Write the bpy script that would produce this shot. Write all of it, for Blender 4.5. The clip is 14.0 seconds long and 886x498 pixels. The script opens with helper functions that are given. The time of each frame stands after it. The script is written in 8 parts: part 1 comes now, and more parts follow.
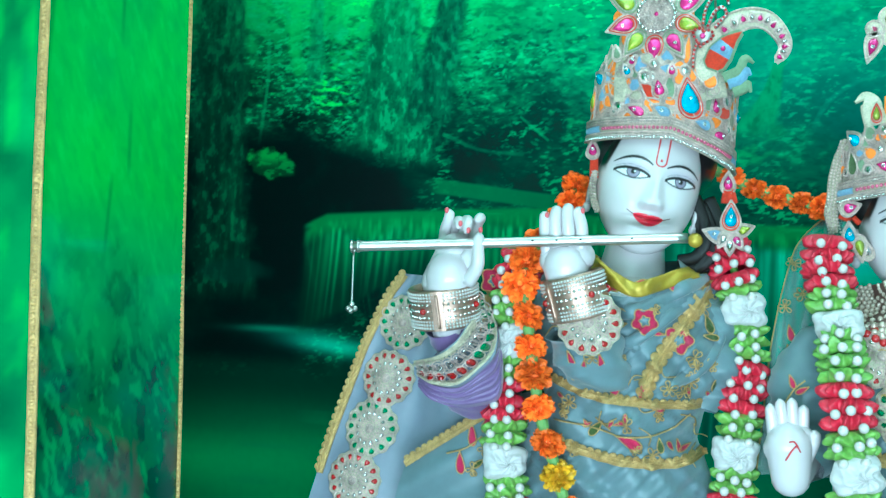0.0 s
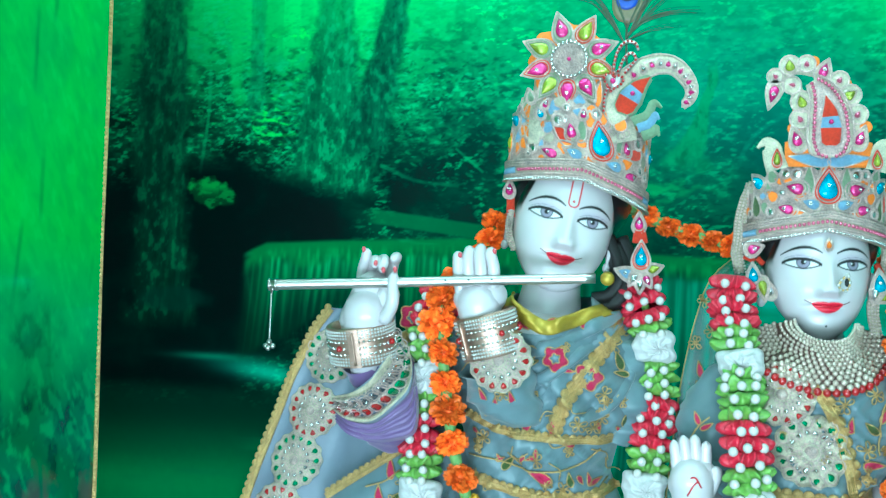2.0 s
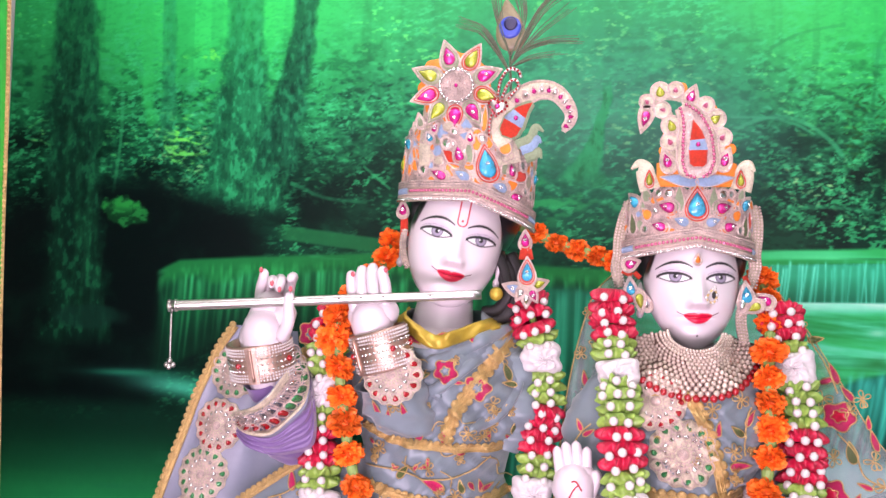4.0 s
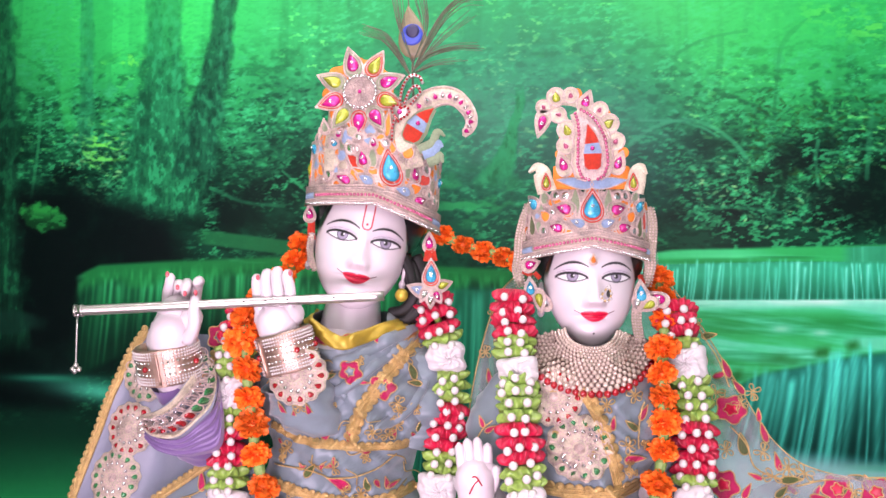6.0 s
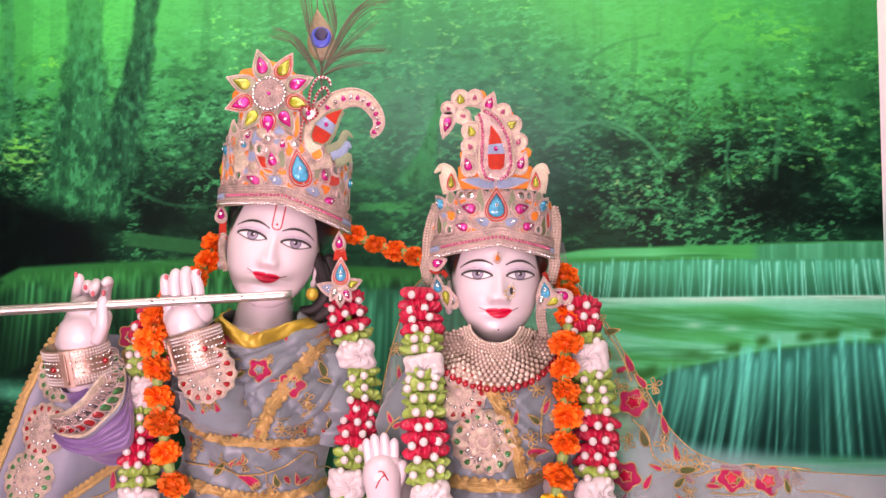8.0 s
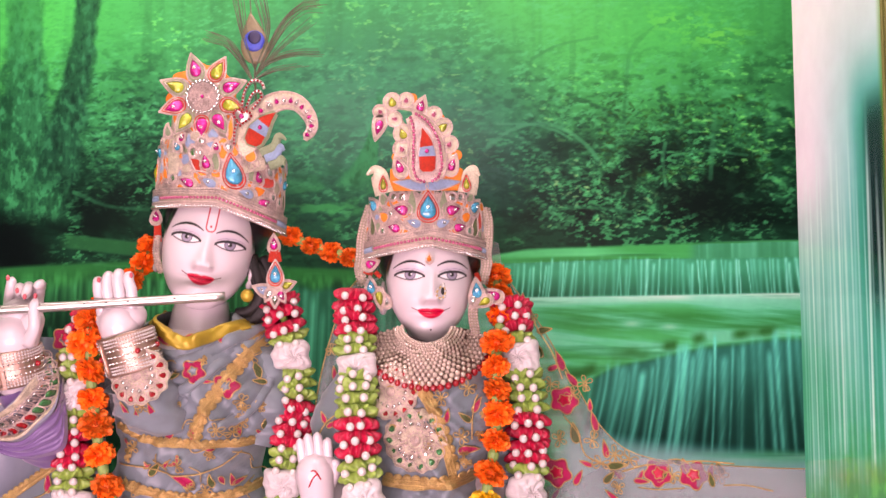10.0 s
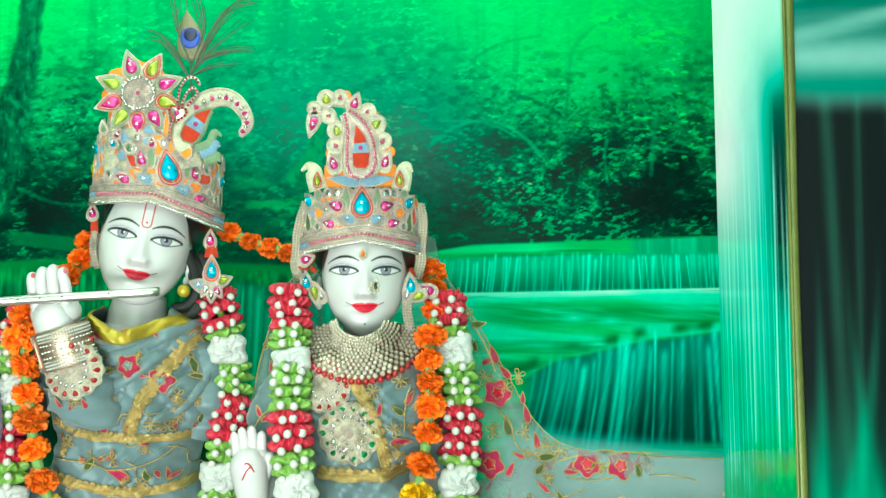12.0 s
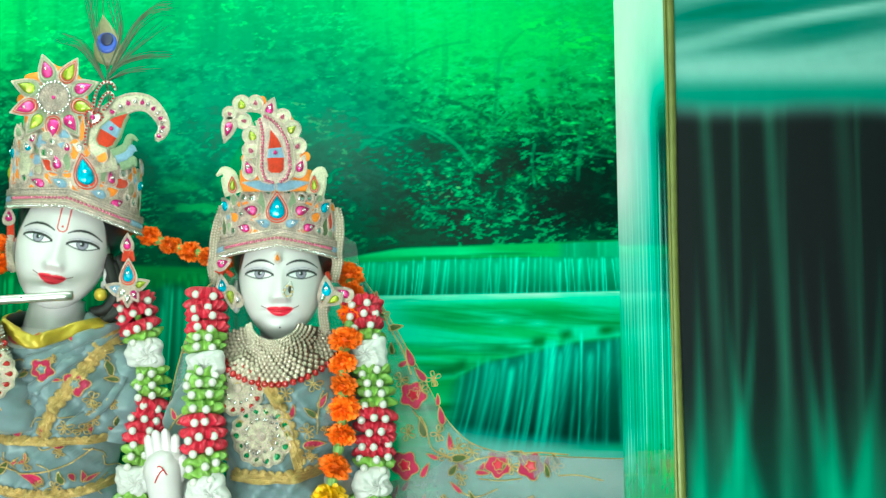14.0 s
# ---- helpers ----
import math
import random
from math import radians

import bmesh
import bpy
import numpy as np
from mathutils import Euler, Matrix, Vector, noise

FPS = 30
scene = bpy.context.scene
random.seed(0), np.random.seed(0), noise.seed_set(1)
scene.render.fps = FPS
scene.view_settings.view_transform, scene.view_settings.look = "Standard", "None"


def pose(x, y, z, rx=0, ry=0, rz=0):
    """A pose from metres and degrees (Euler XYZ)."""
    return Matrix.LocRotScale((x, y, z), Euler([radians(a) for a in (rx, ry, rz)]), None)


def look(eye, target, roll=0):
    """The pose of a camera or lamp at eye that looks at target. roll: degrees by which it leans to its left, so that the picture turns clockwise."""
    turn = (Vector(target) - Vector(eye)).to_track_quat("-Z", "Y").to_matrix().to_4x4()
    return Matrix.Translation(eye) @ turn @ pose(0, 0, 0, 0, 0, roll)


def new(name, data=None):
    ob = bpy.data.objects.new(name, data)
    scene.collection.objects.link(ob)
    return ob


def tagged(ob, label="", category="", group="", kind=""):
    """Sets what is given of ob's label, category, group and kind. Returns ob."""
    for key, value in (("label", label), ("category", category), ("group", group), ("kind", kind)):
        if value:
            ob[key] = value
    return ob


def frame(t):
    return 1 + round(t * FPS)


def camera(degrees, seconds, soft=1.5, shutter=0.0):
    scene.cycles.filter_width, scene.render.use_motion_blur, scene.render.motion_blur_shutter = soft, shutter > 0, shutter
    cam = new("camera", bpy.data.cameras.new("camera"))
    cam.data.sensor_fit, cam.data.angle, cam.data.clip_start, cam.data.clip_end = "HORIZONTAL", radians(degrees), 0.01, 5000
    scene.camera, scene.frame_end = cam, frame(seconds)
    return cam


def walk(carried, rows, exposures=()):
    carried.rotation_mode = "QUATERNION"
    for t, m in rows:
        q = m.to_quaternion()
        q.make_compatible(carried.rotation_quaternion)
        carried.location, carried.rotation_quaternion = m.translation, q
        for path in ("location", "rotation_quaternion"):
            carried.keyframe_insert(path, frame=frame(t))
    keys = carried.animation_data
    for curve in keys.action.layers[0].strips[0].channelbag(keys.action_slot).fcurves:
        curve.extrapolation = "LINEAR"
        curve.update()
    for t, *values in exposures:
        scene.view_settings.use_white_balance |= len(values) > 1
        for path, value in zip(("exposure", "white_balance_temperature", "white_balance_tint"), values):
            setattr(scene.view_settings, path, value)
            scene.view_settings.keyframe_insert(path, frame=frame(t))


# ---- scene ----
cam = camera(45.4, 14.0)
PATH = [
    (0, (-0.044, -2.196, 1.476), (-0.496, -0.25, 1.575), 2.3),
    (0.5, (-0.017, -2.197, 1.499), (-0.463, -0.25, 1.606), 2.3),
    (1, (0.004, -2.2, 1.509), (-0.436, -0.252, 1.622), 2.3),
    (1.5, (0.025, -2.204, 1.517), (-0.408, -0.255, 1.631), 2.4),
    (2, (0.051, -2.214, 1.519), (-0.362, -0.261, 1.639), 2.4),
    (2.5, (0.078, -2.224, 1.53), (-0.309, -0.265, 1.651), 2.1),
    (3, (0.096, -2.241, 1.54), (-0.263, -0.277, 1.665), 1.8),
    (5.5, (0.202, -2.3, 1.538), (-0.036, -0.318, 1.673), 0.8),
    (6, (0.216, -2.302, 1.539), (0.001, -0.318, 1.675), 0.6),
    (6.5, (0.234, -2.31, 1.544), (0.041, -0.324, 1.682), 0.5),
    (7, (0.25, -2.317, 1.544), (0.079, -0.33, 1.685), 0.3),
    (7.5, (0.27, -2.325, 1.545), (0.12, -0.336, 1.69), 0.2),
    (8, (0.294, -2.326, 1.531), (0.163, -0.335, 1.673), 0.1),
    (8.5, (0.311, -2.328, 1.535), (0.199, -0.336, 1.675), -0.0),
    (9, (0.321, -2.334, 1.533), (0.226, -0.341, 1.675), -0.1),
    (11.5, (0.396, -2.361, 1.529), (0.37, -0.366, 1.668), -0.5),
    (12, (0.411, -2.367, 1.526), (0.397, -0.372, 1.662), -0.5),
    (12.5, (0.429, -2.372, 1.528), (0.426, -0.377, 1.663), -0.6),
    (13, (0.453, -2.379, 1.528), (0.464, -0.384, 1.665), -0.6),
    (13.5, (0.477, -2.388, 1.531), (0.504, -0.393, 1.67), -0.6),
    (14, (0.498, -2.39, 1.529), (0.545, -0.395, 1.666), -0.6),
]
# the coloured wash on the altar: blue-green, rosy white, red, green
TINTS = [(0.0, -0.17, 4350, -46), (3.0, -0.17, 4350, -46), (3.15, 0.0, 6500, 30), (7.03, 0.0, 6500, 30), (7.15, -0.27, 7700, 46), (10.6, -0.27, 7700, 46), (10.8, -0.06, 6000, -46), (14.0, -0.06, 6000, -46)]
walk(cam, [(t, look(eye, target, roll)) for t, eye, target, roll in PATH], TINTS)

# ---- light ----
world = bpy.data.worlds.new("world")
scene.world = world
world.use_nodes = True
world.node_tree.nodes["Background"].inputs[0].default_value = (0.9, 0.95, 1.0, 1)
world.node_tree.nodes["Background"].inputs[1].default_value = 0.18


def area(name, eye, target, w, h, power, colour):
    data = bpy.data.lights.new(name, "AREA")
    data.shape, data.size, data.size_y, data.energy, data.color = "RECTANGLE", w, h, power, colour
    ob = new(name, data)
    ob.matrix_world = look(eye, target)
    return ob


# unseen lamps: strip behind the lintel of the shrine, flood lamp before the altar
# the first two are fills added to brighten from the front and above
area("front_fill_light", (0.15, -4.45, 1.75), (0.1, -0.6, 1.55), 2.6, 1.7, 48, (1.0, 0.975, 0.985))
area("upper_fill_light", (0.1, -2.9, 2.84), (0.05, -0.7, 1.5), 1.8, 0.6, 24, (1.0, 0.98, 0.96))
area("shrine_strip_light", (0.0, -0.98, 2.60), (0.0, 0.0, 1.3), 1.9, 0.12, 17, (0.96, 1.0, 0.97))
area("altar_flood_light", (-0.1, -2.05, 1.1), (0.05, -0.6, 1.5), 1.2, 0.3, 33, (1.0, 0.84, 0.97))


# ---- materials ----
def lin(r, g, b):
    """sRGB 0..255 to linear."""
    return tuple((c / 255 / 12.92) if c < 10 else ((c / 255 + 0.055) / 1.055) ** 2.4 for c in (r, g, b))


def material(name, colour, rough=0.6, metal=0.0, vary=0.25, scale=40.0, bump=0.15, bump_scale=120.0, coat=0.0, sheen=0.0, alpha=1.0,
             attribute="", wave=0.0, specular=0.5, island=0.0):
    m = bpy.data.materials.new(name)
    m.use_nodes = True
    nt = m.node_tree
    p = nt.nodes["Principled BSDF"]

    def node(kind, **kw):
        n = nt.nodes.new(kind)
        for k, v in kw.items():
            n.inputs[k].default_value = v
        return n
    co = nt.nodes.new("ShaderNodeTexCoord").outputs["Object"]
    big = node("ShaderNodeTexNoise", Scale=scale * 0.15, Detail=3.0)
    fine = node("ShaderNodeTexNoise", Scale=scale, Detail=4.0)
    nt.links.new(co, big.inputs["Vector"]), nt.links.new(co, fine.inputs["Vector"])
    add = nt.nodes.new("ShaderNodeMath")
    nt.links.new(big.outputs[0], add.inputs[0]), nt.links.new(fine.outputs[0], add.inputs[1])
    ramp = node("ShaderNodeMapRange")
    ramp.inputs["From Min"].default_value, ramp.inputs["From Max"].default_value = 0.6, 1.4
    ramp.inputs["To Min"].default_value, ramp.inputs["To Max"].default_value = 1 - vary, 1 + vary * 0.6
    nt.links.new(add.outputs[0], ramp.inputs["Value"])
    mul = nt.nodes.new("ShaderNodeVectorMath")
    mul.operation = "SCALE"
    if attribute:
        src = nt.nodes.new("ShaderNodeAttribute")
        src.attribute_name = attribute
        nt.links.new(src.outputs["Color"], mul.inputs[0])
    else:
        mul.inputs[0].default_value = colour
    gain = ramp.outputs[0]
    if island:
        info, geo = nt.nodes.new("ShaderNodeObjectInfo"), nt.nodes.new("ShaderNodeNewGeometry")
        mixr = nt.nodes.new("ShaderNodeMath")
        nt.links.new(info.outputs["Random"], mixr.inputs[0]), nt.links.new(geo.outputs["Random Per Island"], mixr.inputs[1])
        r2 = node("ShaderNodeMapRange")
        r2.inputs["From Max"].default_value = 2.0
        r2.inputs["To Min"].default_value, r2.inputs["To Max"].default_value = 1 - island, 1 + island
        nt.links.new(mixr.outputs[0], r2.inputs["Value"])
        m2 = nt.nodes.new("ShaderNodeMath")
        m2.operation = "MULTIPLY"
        nt.links.new(gain, m2.inputs[0]), nt.links.new(r2.outputs[0], m2.inputs[1])
        gain = m2.outputs[0]
    nt.links.new(gain, mul.inputs["Scale"])
    nt.links.new(mul.outputs[0], p.inputs["Base Color"])
    p.inputs["Roughness"].default_value, p.inputs["Metallic"].default_value = rough, metal
    p.inputs["Coat Weight"].default_value, p.inputs["Sheen Weight"].default_value = coat, sheen
    p.inputs["Coat Roughness"].default_value = 0.12
    p.inputs["Specular IOR Level"].default_value = specular
    p.inputs["Alpha"].default_value = alpha
    if bump:
        bn = node("ShaderNodeBump", Strength=bump, Distance=0.002)
        if wave:
            tex = node("ShaderNodeTexWave", Scale=wave, Distortion=1.5)
        else:
            tex = node("ShaderNodeTexNoise", Scale=bump_scale, Detail=5.0)
        nt.links.new(co, tex.inputs["Vector"])
        nt.links.new(tex.outputs[1 if wave else 0], bn.inputs["Height"])
        nt.links.new(bn.outputs[0], p.inputs["Normal"])
    return m


M_PRINT = material("laminated_print", (1, 1, 1), 0.38, vary=0.08, scale=60, bump=0.03, bump_scale=14, attribute="paint", specular=0.12)
M_GLOSSPRINT = material("glossy_laminated_print", (1, 1, 1), 0.1, vary=0.1, scale=25, bump=0.04, bump_scale=9, attribute="paint", specular=0.5)
M_WALL = material("painted_plaster", (0.72, 0.73, 0.7), 0.8, vary=0.1, scale=12, bump=0.1)
M_FLOOR = material("polished_stone_floor", (0.5, 0.48, 0.45), 0.25, vary=0.25, scale=8, bump=0.02)
M_PLINTH = material("white_marble_plinth", (0.7, 0.69, 0.66), 0.3, vary=0.2, scale=10, bump=0.02)
M_MARBLE = material("painted_marble", (1, 1, 1), 0.3, vary=0.05, scale=30, bump=0.02, bump_scale=60, attribute="paint", coat=0.25)
M_SILK = material("grey_blue_silk", lin(104, 117, 124), 0.45, vary=0.18, scale=45, bump=0.12, bump_scale=350, sheen=0.3)
M_SHAWL = material("pale_blue_grey_silk", lin(118, 122, 138), 0.45, vary=0.15, scale=45, bump=0.12, bump_scale=350, sheen=0.3)
# grey-blue satin with the altar lamp's purple put into its colour
M_PURPLE = material("satin_lit_purple", lin(112, 88, 134), 0.4, vary=0.2, scale=40, bump=0.1, bump_scale=300, sheen=0.3)
M_NET = material("sheer_grey_net", lin(168, 170, 176), 0.7, vary=0.25, scale=60, bump=0.1, alpha=0.42)
M_GOLD = material("gold_thread_braid", lin(202, 170, 110), 0.36, metal=0.5, vary=0.4, scale=500, bump=0.9, bump_scale=900)
M_GOLDSATIN = material("gold_satin", lin(178, 152, 52), 0.42, metal=0.35, vary=0.3, scale=60, bump=0.2, bump_scale=200)
M_SILVER = material("silver_bead_work", lin(218, 194, 186), 0.3, metal=0.5, vary=0.6, scale=420, bump=1.0, bump_scale=1100)
M_ROSE = material("rose_glass_bead", (0.5, 0.1, 0.2), 0.15, metal=0.3, vary=0.3, scale=200, bump=0.0, coat=0.7)
M_ZARI = material("sage_silver_thread", lin(212, 200, 176), 0.4, metal=0.3, vary=0.5, scale=420, bump=0.9, bump_scale=1000)
M_PALE = material("pale_zari_embroidery", lin(178, 164, 144), 0.42, metal=0.2, vary=0.4, scale=500, bump=0.8, bump_scale=900)
M_CHROME = material("polished_silver", (0.56, 0.52, 0.5), 0.3, metal=1.0, vary=0.25, scale=60, bump=0.08)
M_TRIMMETAL = material("brass_edge_trim", lin(104, 108, 50), 0.45, metal=0.2, vary=0.3, scale=80, bump=0.2, bump_scale=300)
M_PEARL = material("white_pearl", (0.52, 0.48, 0.45), 0.18, vary=0.1, scale=90, bump=0.0, coat=0.5)
M_NECKPEARL = material("champagne_pearl", (0.52, 0.42, 0.34), 0.16, metal=0.25, vary=0.2, scale=120, bump=0.0, coat=0.6)
M_REDBEAD = material("red_glass_bead", (0.3, 0.005, 0.01), 0.12, vary=0.3, scale=90, bump=0.0, coat=0.6)
M_RED = material("crimson_satin_ruffle", (0.46, 0.004, 0.035), 0.45, vary=0.45, scale=160, bump=0.5, bump_scale=160, sheen=0.05)
M_GREEN = material("lime_satin_ruffle", (0.22, 0.36, 0.06), 0.4, vary=0.5, scale=160, bump=0.5, bump_scale=160, sheen=0.05)
M_WHITE = material("white_satin_rose", (0.52, 0.485, 0.48), 0.4, vary=0.12, scale=80, bump=0.3, bump_scale=120, sheen=0.3)
M_MARI = material("orange_marigold_petals", (0.92, 0.17, 0.008), 0.6, vary=0.3, scale=200, bump=0.2, island=0.4)
M_MARIY = material("yellow_marigold_petals", (0.85, 0.48, 0.01), 0.6, vary=0.35, scale=200, bump=0.2, island=0.4)
M_STEM = material("green_calyx", (0.2, 0.32, 0.08), 0.6, vary=0.3, scale=100, bump=0.2)
M_ORANGE = material("orange_thread", (0.82, 0.22, 0.015), 0.6, vary=0.3, scale=300, bump=0.7, bump_scale=700)
M_REDTH = material("red_thread", (0.75, 0.05, 0.02), 0.55, vary=0.3, scale=300, bump=0.7, wave=500)
M_SKY = material("sky_blue_thread", (0.36, 0.5, 0.72), 0.55, vary=0.25, scale=300, bump=0.7, wave=500)
M_SAGE = material("sage_green_thread", (0.36, 0.44, 0.27), 0.55, vary=0.3, scale=300, bump=0.7, wave=500)
M_MAG = material("magenta_foil_gem", (0.6, 0.008, 0.22), 0.2, metal=0.4, vary=0.6, scale=350, bump=0.8, bump_scale=300, coat=0.8)
M_LIME = material("lime_foil_gem", (0.38, 0.42, 0.03), 0.2, metal=0.4, vary=0.6, scale=350, bump=0.8, bump_scale=300, coat=0.8)
M_CYAN = material("turquoise_glitter_gem", (0.02, 0.4, 0.62), 0.22, metal=0.4, vary=0.8, scale=600, bump=1.0, bump_scale=700, coat=0.7)
M_GREENGEM = material("green_foil_gem", (0.02, 0.2, 0.06), 0.2, metal=0.3, vary=0.5, scale=350, bump=0.6, bump_scale=300, coat=0.7)
M_MIRROR = material("small_mirror", (0.75, 0.75, 0.75), 0.08, metal=1.0, vary=0.2, scale=300, bump=0.3, bump_scale=300)
M_PINK = material("pink_embroidery", (0.55, 0.02, 0.11), 0.5, vary=0.35, scale=300, bump=0.6, wave=600)
M_LEAFTH = material("olive_embroidery", (0.1, 0.14, 0.04), 0.5, vary=0.4, scale=300, bump=0.6, wave=600)
M_REDBACK = material("dark_bead_backing", (0.1, 0.05, 0.04), 0.6, vary=0.3, scale=200, bump=0.3)
M_BLACK = material("black_hair", (0.012, 0.01, 0.01), 0.5, vary=0.3, scale=200, bump=0.3, wave=300)
M_FEATHER = material("peacock_barbs", (0.07, 0.08, 0.035), 0.5, vary=0.4, scale=200, bump=0.2, sheen=0.2)
M_FBRONZE = material("peacock_bronze_eye", (0.2, 0.14, 0.08), 0.4, vary=0.3, scale=200, bump=0.2, alpha=0.9)
M_FBLUE = material("peacock_blue_eye", (0.03, 0.06, 0.4), 0.35, vary=0.3, scale=200, bump=0.2)
M_FDARK = material("peacock_dark_heart", (0.015, 0.01, 0.06), 0.35, vary=0.3, scale=200, bump=0.2)


# ---- mesh kit ----
class Kit:
    """Collects points and faces of one mesh."""

    def __init__(self):
        self.v, self.f, self.n = [], [], 0

    def add(self, verts, faces):
        verts = np.asarray(verts, float).reshape(-1, 3)
        self.v.append(verts)
        self.f.extend([tuple(int(i) + self.n for i in q) for q in faces])
        self.n += len(verts)
        return self

    def points(self):
        return np.concatenate(self.v)

    def grid(self, pts, rows, cols, wrap=False):
        faces = []
        for i in range(rows - 1):
            for j in range(cols if wrap else cols - 1):
                k = (j + 1) % cols
                faces.append((i * cols + j, i * cols + k, (i + 1) * cols + k, (i + 1) * cols + j))
        return self.add(pts, faces)

    def box(self, lo, hi):
        x0, y0, z0 = lo
        x1, y1, z1 = hi
        return self.add([(x0, y0, z0), (x1, y0, z0), (x1, y1, z0), (x0, y1, z0), (x0, y0, z1), (x1, y0, z1), (x1, y1, z1), (x0, y1, z1)],
                        [(0, 3, 2, 1), (4, 5, 6, 7), (0, 1, 5, 4), (1, 2, 6, 5), (2, 3, 7, 6), (3, 0, 4, 7)])

    def ball(self, c, r, rings=8, seg=12, turn=None):
        r = (r, r, r) if np.isscalar(r) else r
        pts = []
        for i in range(rings + 1):
            a = math.pi * i / rings
            for j in range(seg):
                b = 2 * math.pi * j / seg
                pts.append((r[0] * math.sin(a) * math.cos(b), r[1] * math.sin(a) * math.sin(b), r[2] * math.cos(a)))
        pts = np.array(pts)
        if turn is not None:
            pts = pts @ np.array(turn.to_3x3()).T
        return self.grid(pts + np.array(c), rings + 1, seg, True)

    def tube(self, path, radius, seg=8, flat=1.0, cap=True, up=None):
        """A swept round bar; radius may vary along it, flat squeezes it across the path."""
        path = np.asarray(path, float)
        n = len(path)
        rad = np.full(n, radius) if np.isscalar(radius) else np.asarray(radius, float)
        tan = np.gradient(path, axis=0)
        tan /= np.linalg.norm(tan, axis=1)[:, None] + 1e-12
        side = np.array(up if up is not None else (0.0, 1.0, 0.001))
        pts = []
        ang = np.linspace(0, 2 * math.pi, seg, endpoint=False)
        for i in range(n):
            a = np.cross(tan[i], side)
            if np.linalg.norm(a) < 1e-3:
                a = np.cross(tan[i], (1.0, 0.02, 0.0))
            a /= np.linalg.norm(a)
            b = np.cross(a, tan[i])
            pts.append(path[i] + rad[i] * (np.cos(ang)[:, None] * a + flat * np.sin(ang)[:, None] * b))
        start = self.n
        self.grid(np.concatenate(pts), n, seg, True)
        if cap:
            self.f.append(tuple(start + j for j in range(seg))[::-1])
            self.f.append(tuple(start + (n - 1) * seg + j for j in range(seg)))
        return self

    def plate(self, outline, place, thick, dome=0.0, rings=3):
        """A plate from a flat outline (a, b), set on a surface by place(a, b, height); dome lifts its middle."""
        outline = np.asarray(outline, float)
        n = len(outline)
        mid = outline.mean(axis=0)
        pts = [place(a, b, 0.0) for a, b in outline]
        for k in range(rings + 1):
            s = 1 - k / (rings + 1)
            for a, b in mid + (outline - mid) * s:
                pts.append(place(a, b, thick + dome * (1 - s * s)))
        pts.append(place(mid[0], mid[1], thick + dome))
        faces = []
        for k in range(rings + 1):
            for j in range(n):
                j2 = (j + 1) % n
                faces.append((k * n + j, k * n + j2, (k + 1) * n + j2, (k + 1) * n + j))
        last = (rings + 1) * n
        for j in range(n):
            faces.append((last + j, last + (j + 1) % n, last + n))
        return self.add(pts, faces)

    def cord(self, outline, place, radius, height, seg=5):
        """A closed raised cord along an outline."""
        pts = [place(a, b, height) for a, b in outline]
        pts.append(pts[0])
        return self.tube(pts, radius, seg, cap=False)


def link(name, kit, mat, smooth=True):
    me = bpy.data.meshes.new(name)
    me.from_pydata(kit.points().tolist(), [], kit.f)
    me.materials.append(mat)
    me.polygons.foreach_set("use_smooth", [smooth] * len(me.polygons))
    me.update()
    return new(name, me)


def part(name, kit, mat, parent, label="", smooth=True):
    ob = link(name, kit, mat, smooth)
    ob.parent = parent
    if label:
        tagged(ob, label)
    return ob


def shared(name, me, parent, m):
    """A piece that uses a mesh made before, at the pose m."""
    ob = new(name, me)
    ob.parent = parent
    ob.matrix_basis = m
    return ob


def thing(name, label, category, at=(0, 0, 0), group=""):
    ob = new(name)
    ob.empty_display_size = 0.05
    return tagged(ob, label, category, group)


def paint(ob, colours):
    at = ob.data.color_attributes.new("paint", "FLOAT_COLOR", "POINT")
    at.data.foreach_set("color", np.concatenate([colours, np.ones((len(colours), 1))], axis=1).ravel())


def smooth_path(points, n=24):
    """Catmull-Rom through the points."""
    p = np.asarray(points, float)
    p = np.concatenate([[2 * p[0] - p[1]], p, [2 * p[-1] - p[-2]]])
    out = []
    spans = len(p) - 3
    for t in np.linspace(0, spans - 1e-6, n):
        i = int(t)
        u = t - i
        a, b, c, d = p[i:i + 4]
        out.append(0.5 * (2 * b + (c - a) * u + (2 * a - 5 * b + 4 * c - d) * u * u + (3 * b - a - 3 * c + d) * u ** 3))
    return np.array(out)


def step(a, b, x):
    t = np.clip((x - a) / (b - a), 0, 1)
    return t * t * (3 - 2 * t)


LATTICE = {}


def noise2(x, z, size, seed, sx=1.0, sz=1.0):
    """Smooth value noise, 0..1, with cells of that size."""
    if seed not in LATTICE:
        LATTICE[seed] = np.random.RandomState(seed).rand(257, 257)
    r = LATTICE[seed]
    u, v = x / (size * sx) + 1000.37, z / (size * sz) + 1000.71
    iu, iv = np.floor(u).astype(int), np.floor(v).astype(int)
    fu, fv = u - iu, v - iv
    fu, fv = fu * fu * (3 - 2 * fu), fv * fv * (3 - 2 * fv)
    g = lambda i, j: r[i % 257, j % 257]
    return (g(iu, iv) * (1 - fu) + g(iu + 1, iv) * fu) * (1 - fv) + (g(iu, iv + 1) * (1 - fu) + g(iu + 1, iv + 1) * fu) * fv


def fbm(x, z, size, seed, octaves=4, sx=1.0, sz=1.0):
    out, amp, tot = 0, 1.0, 0
    for k in range(octaves):
        out = out + amp * noise2(x, z, size / 2 ** k, seed + k, sx, sz)
        tot += amp
        amp *= 0.55
    return out / tot


# ---- setting ----
def slab(name, lo, hi, mat, label):
    ob = link(name, Kit().box(lo, hi), mat, False)
    return tagged(ob, label, kind="structure")


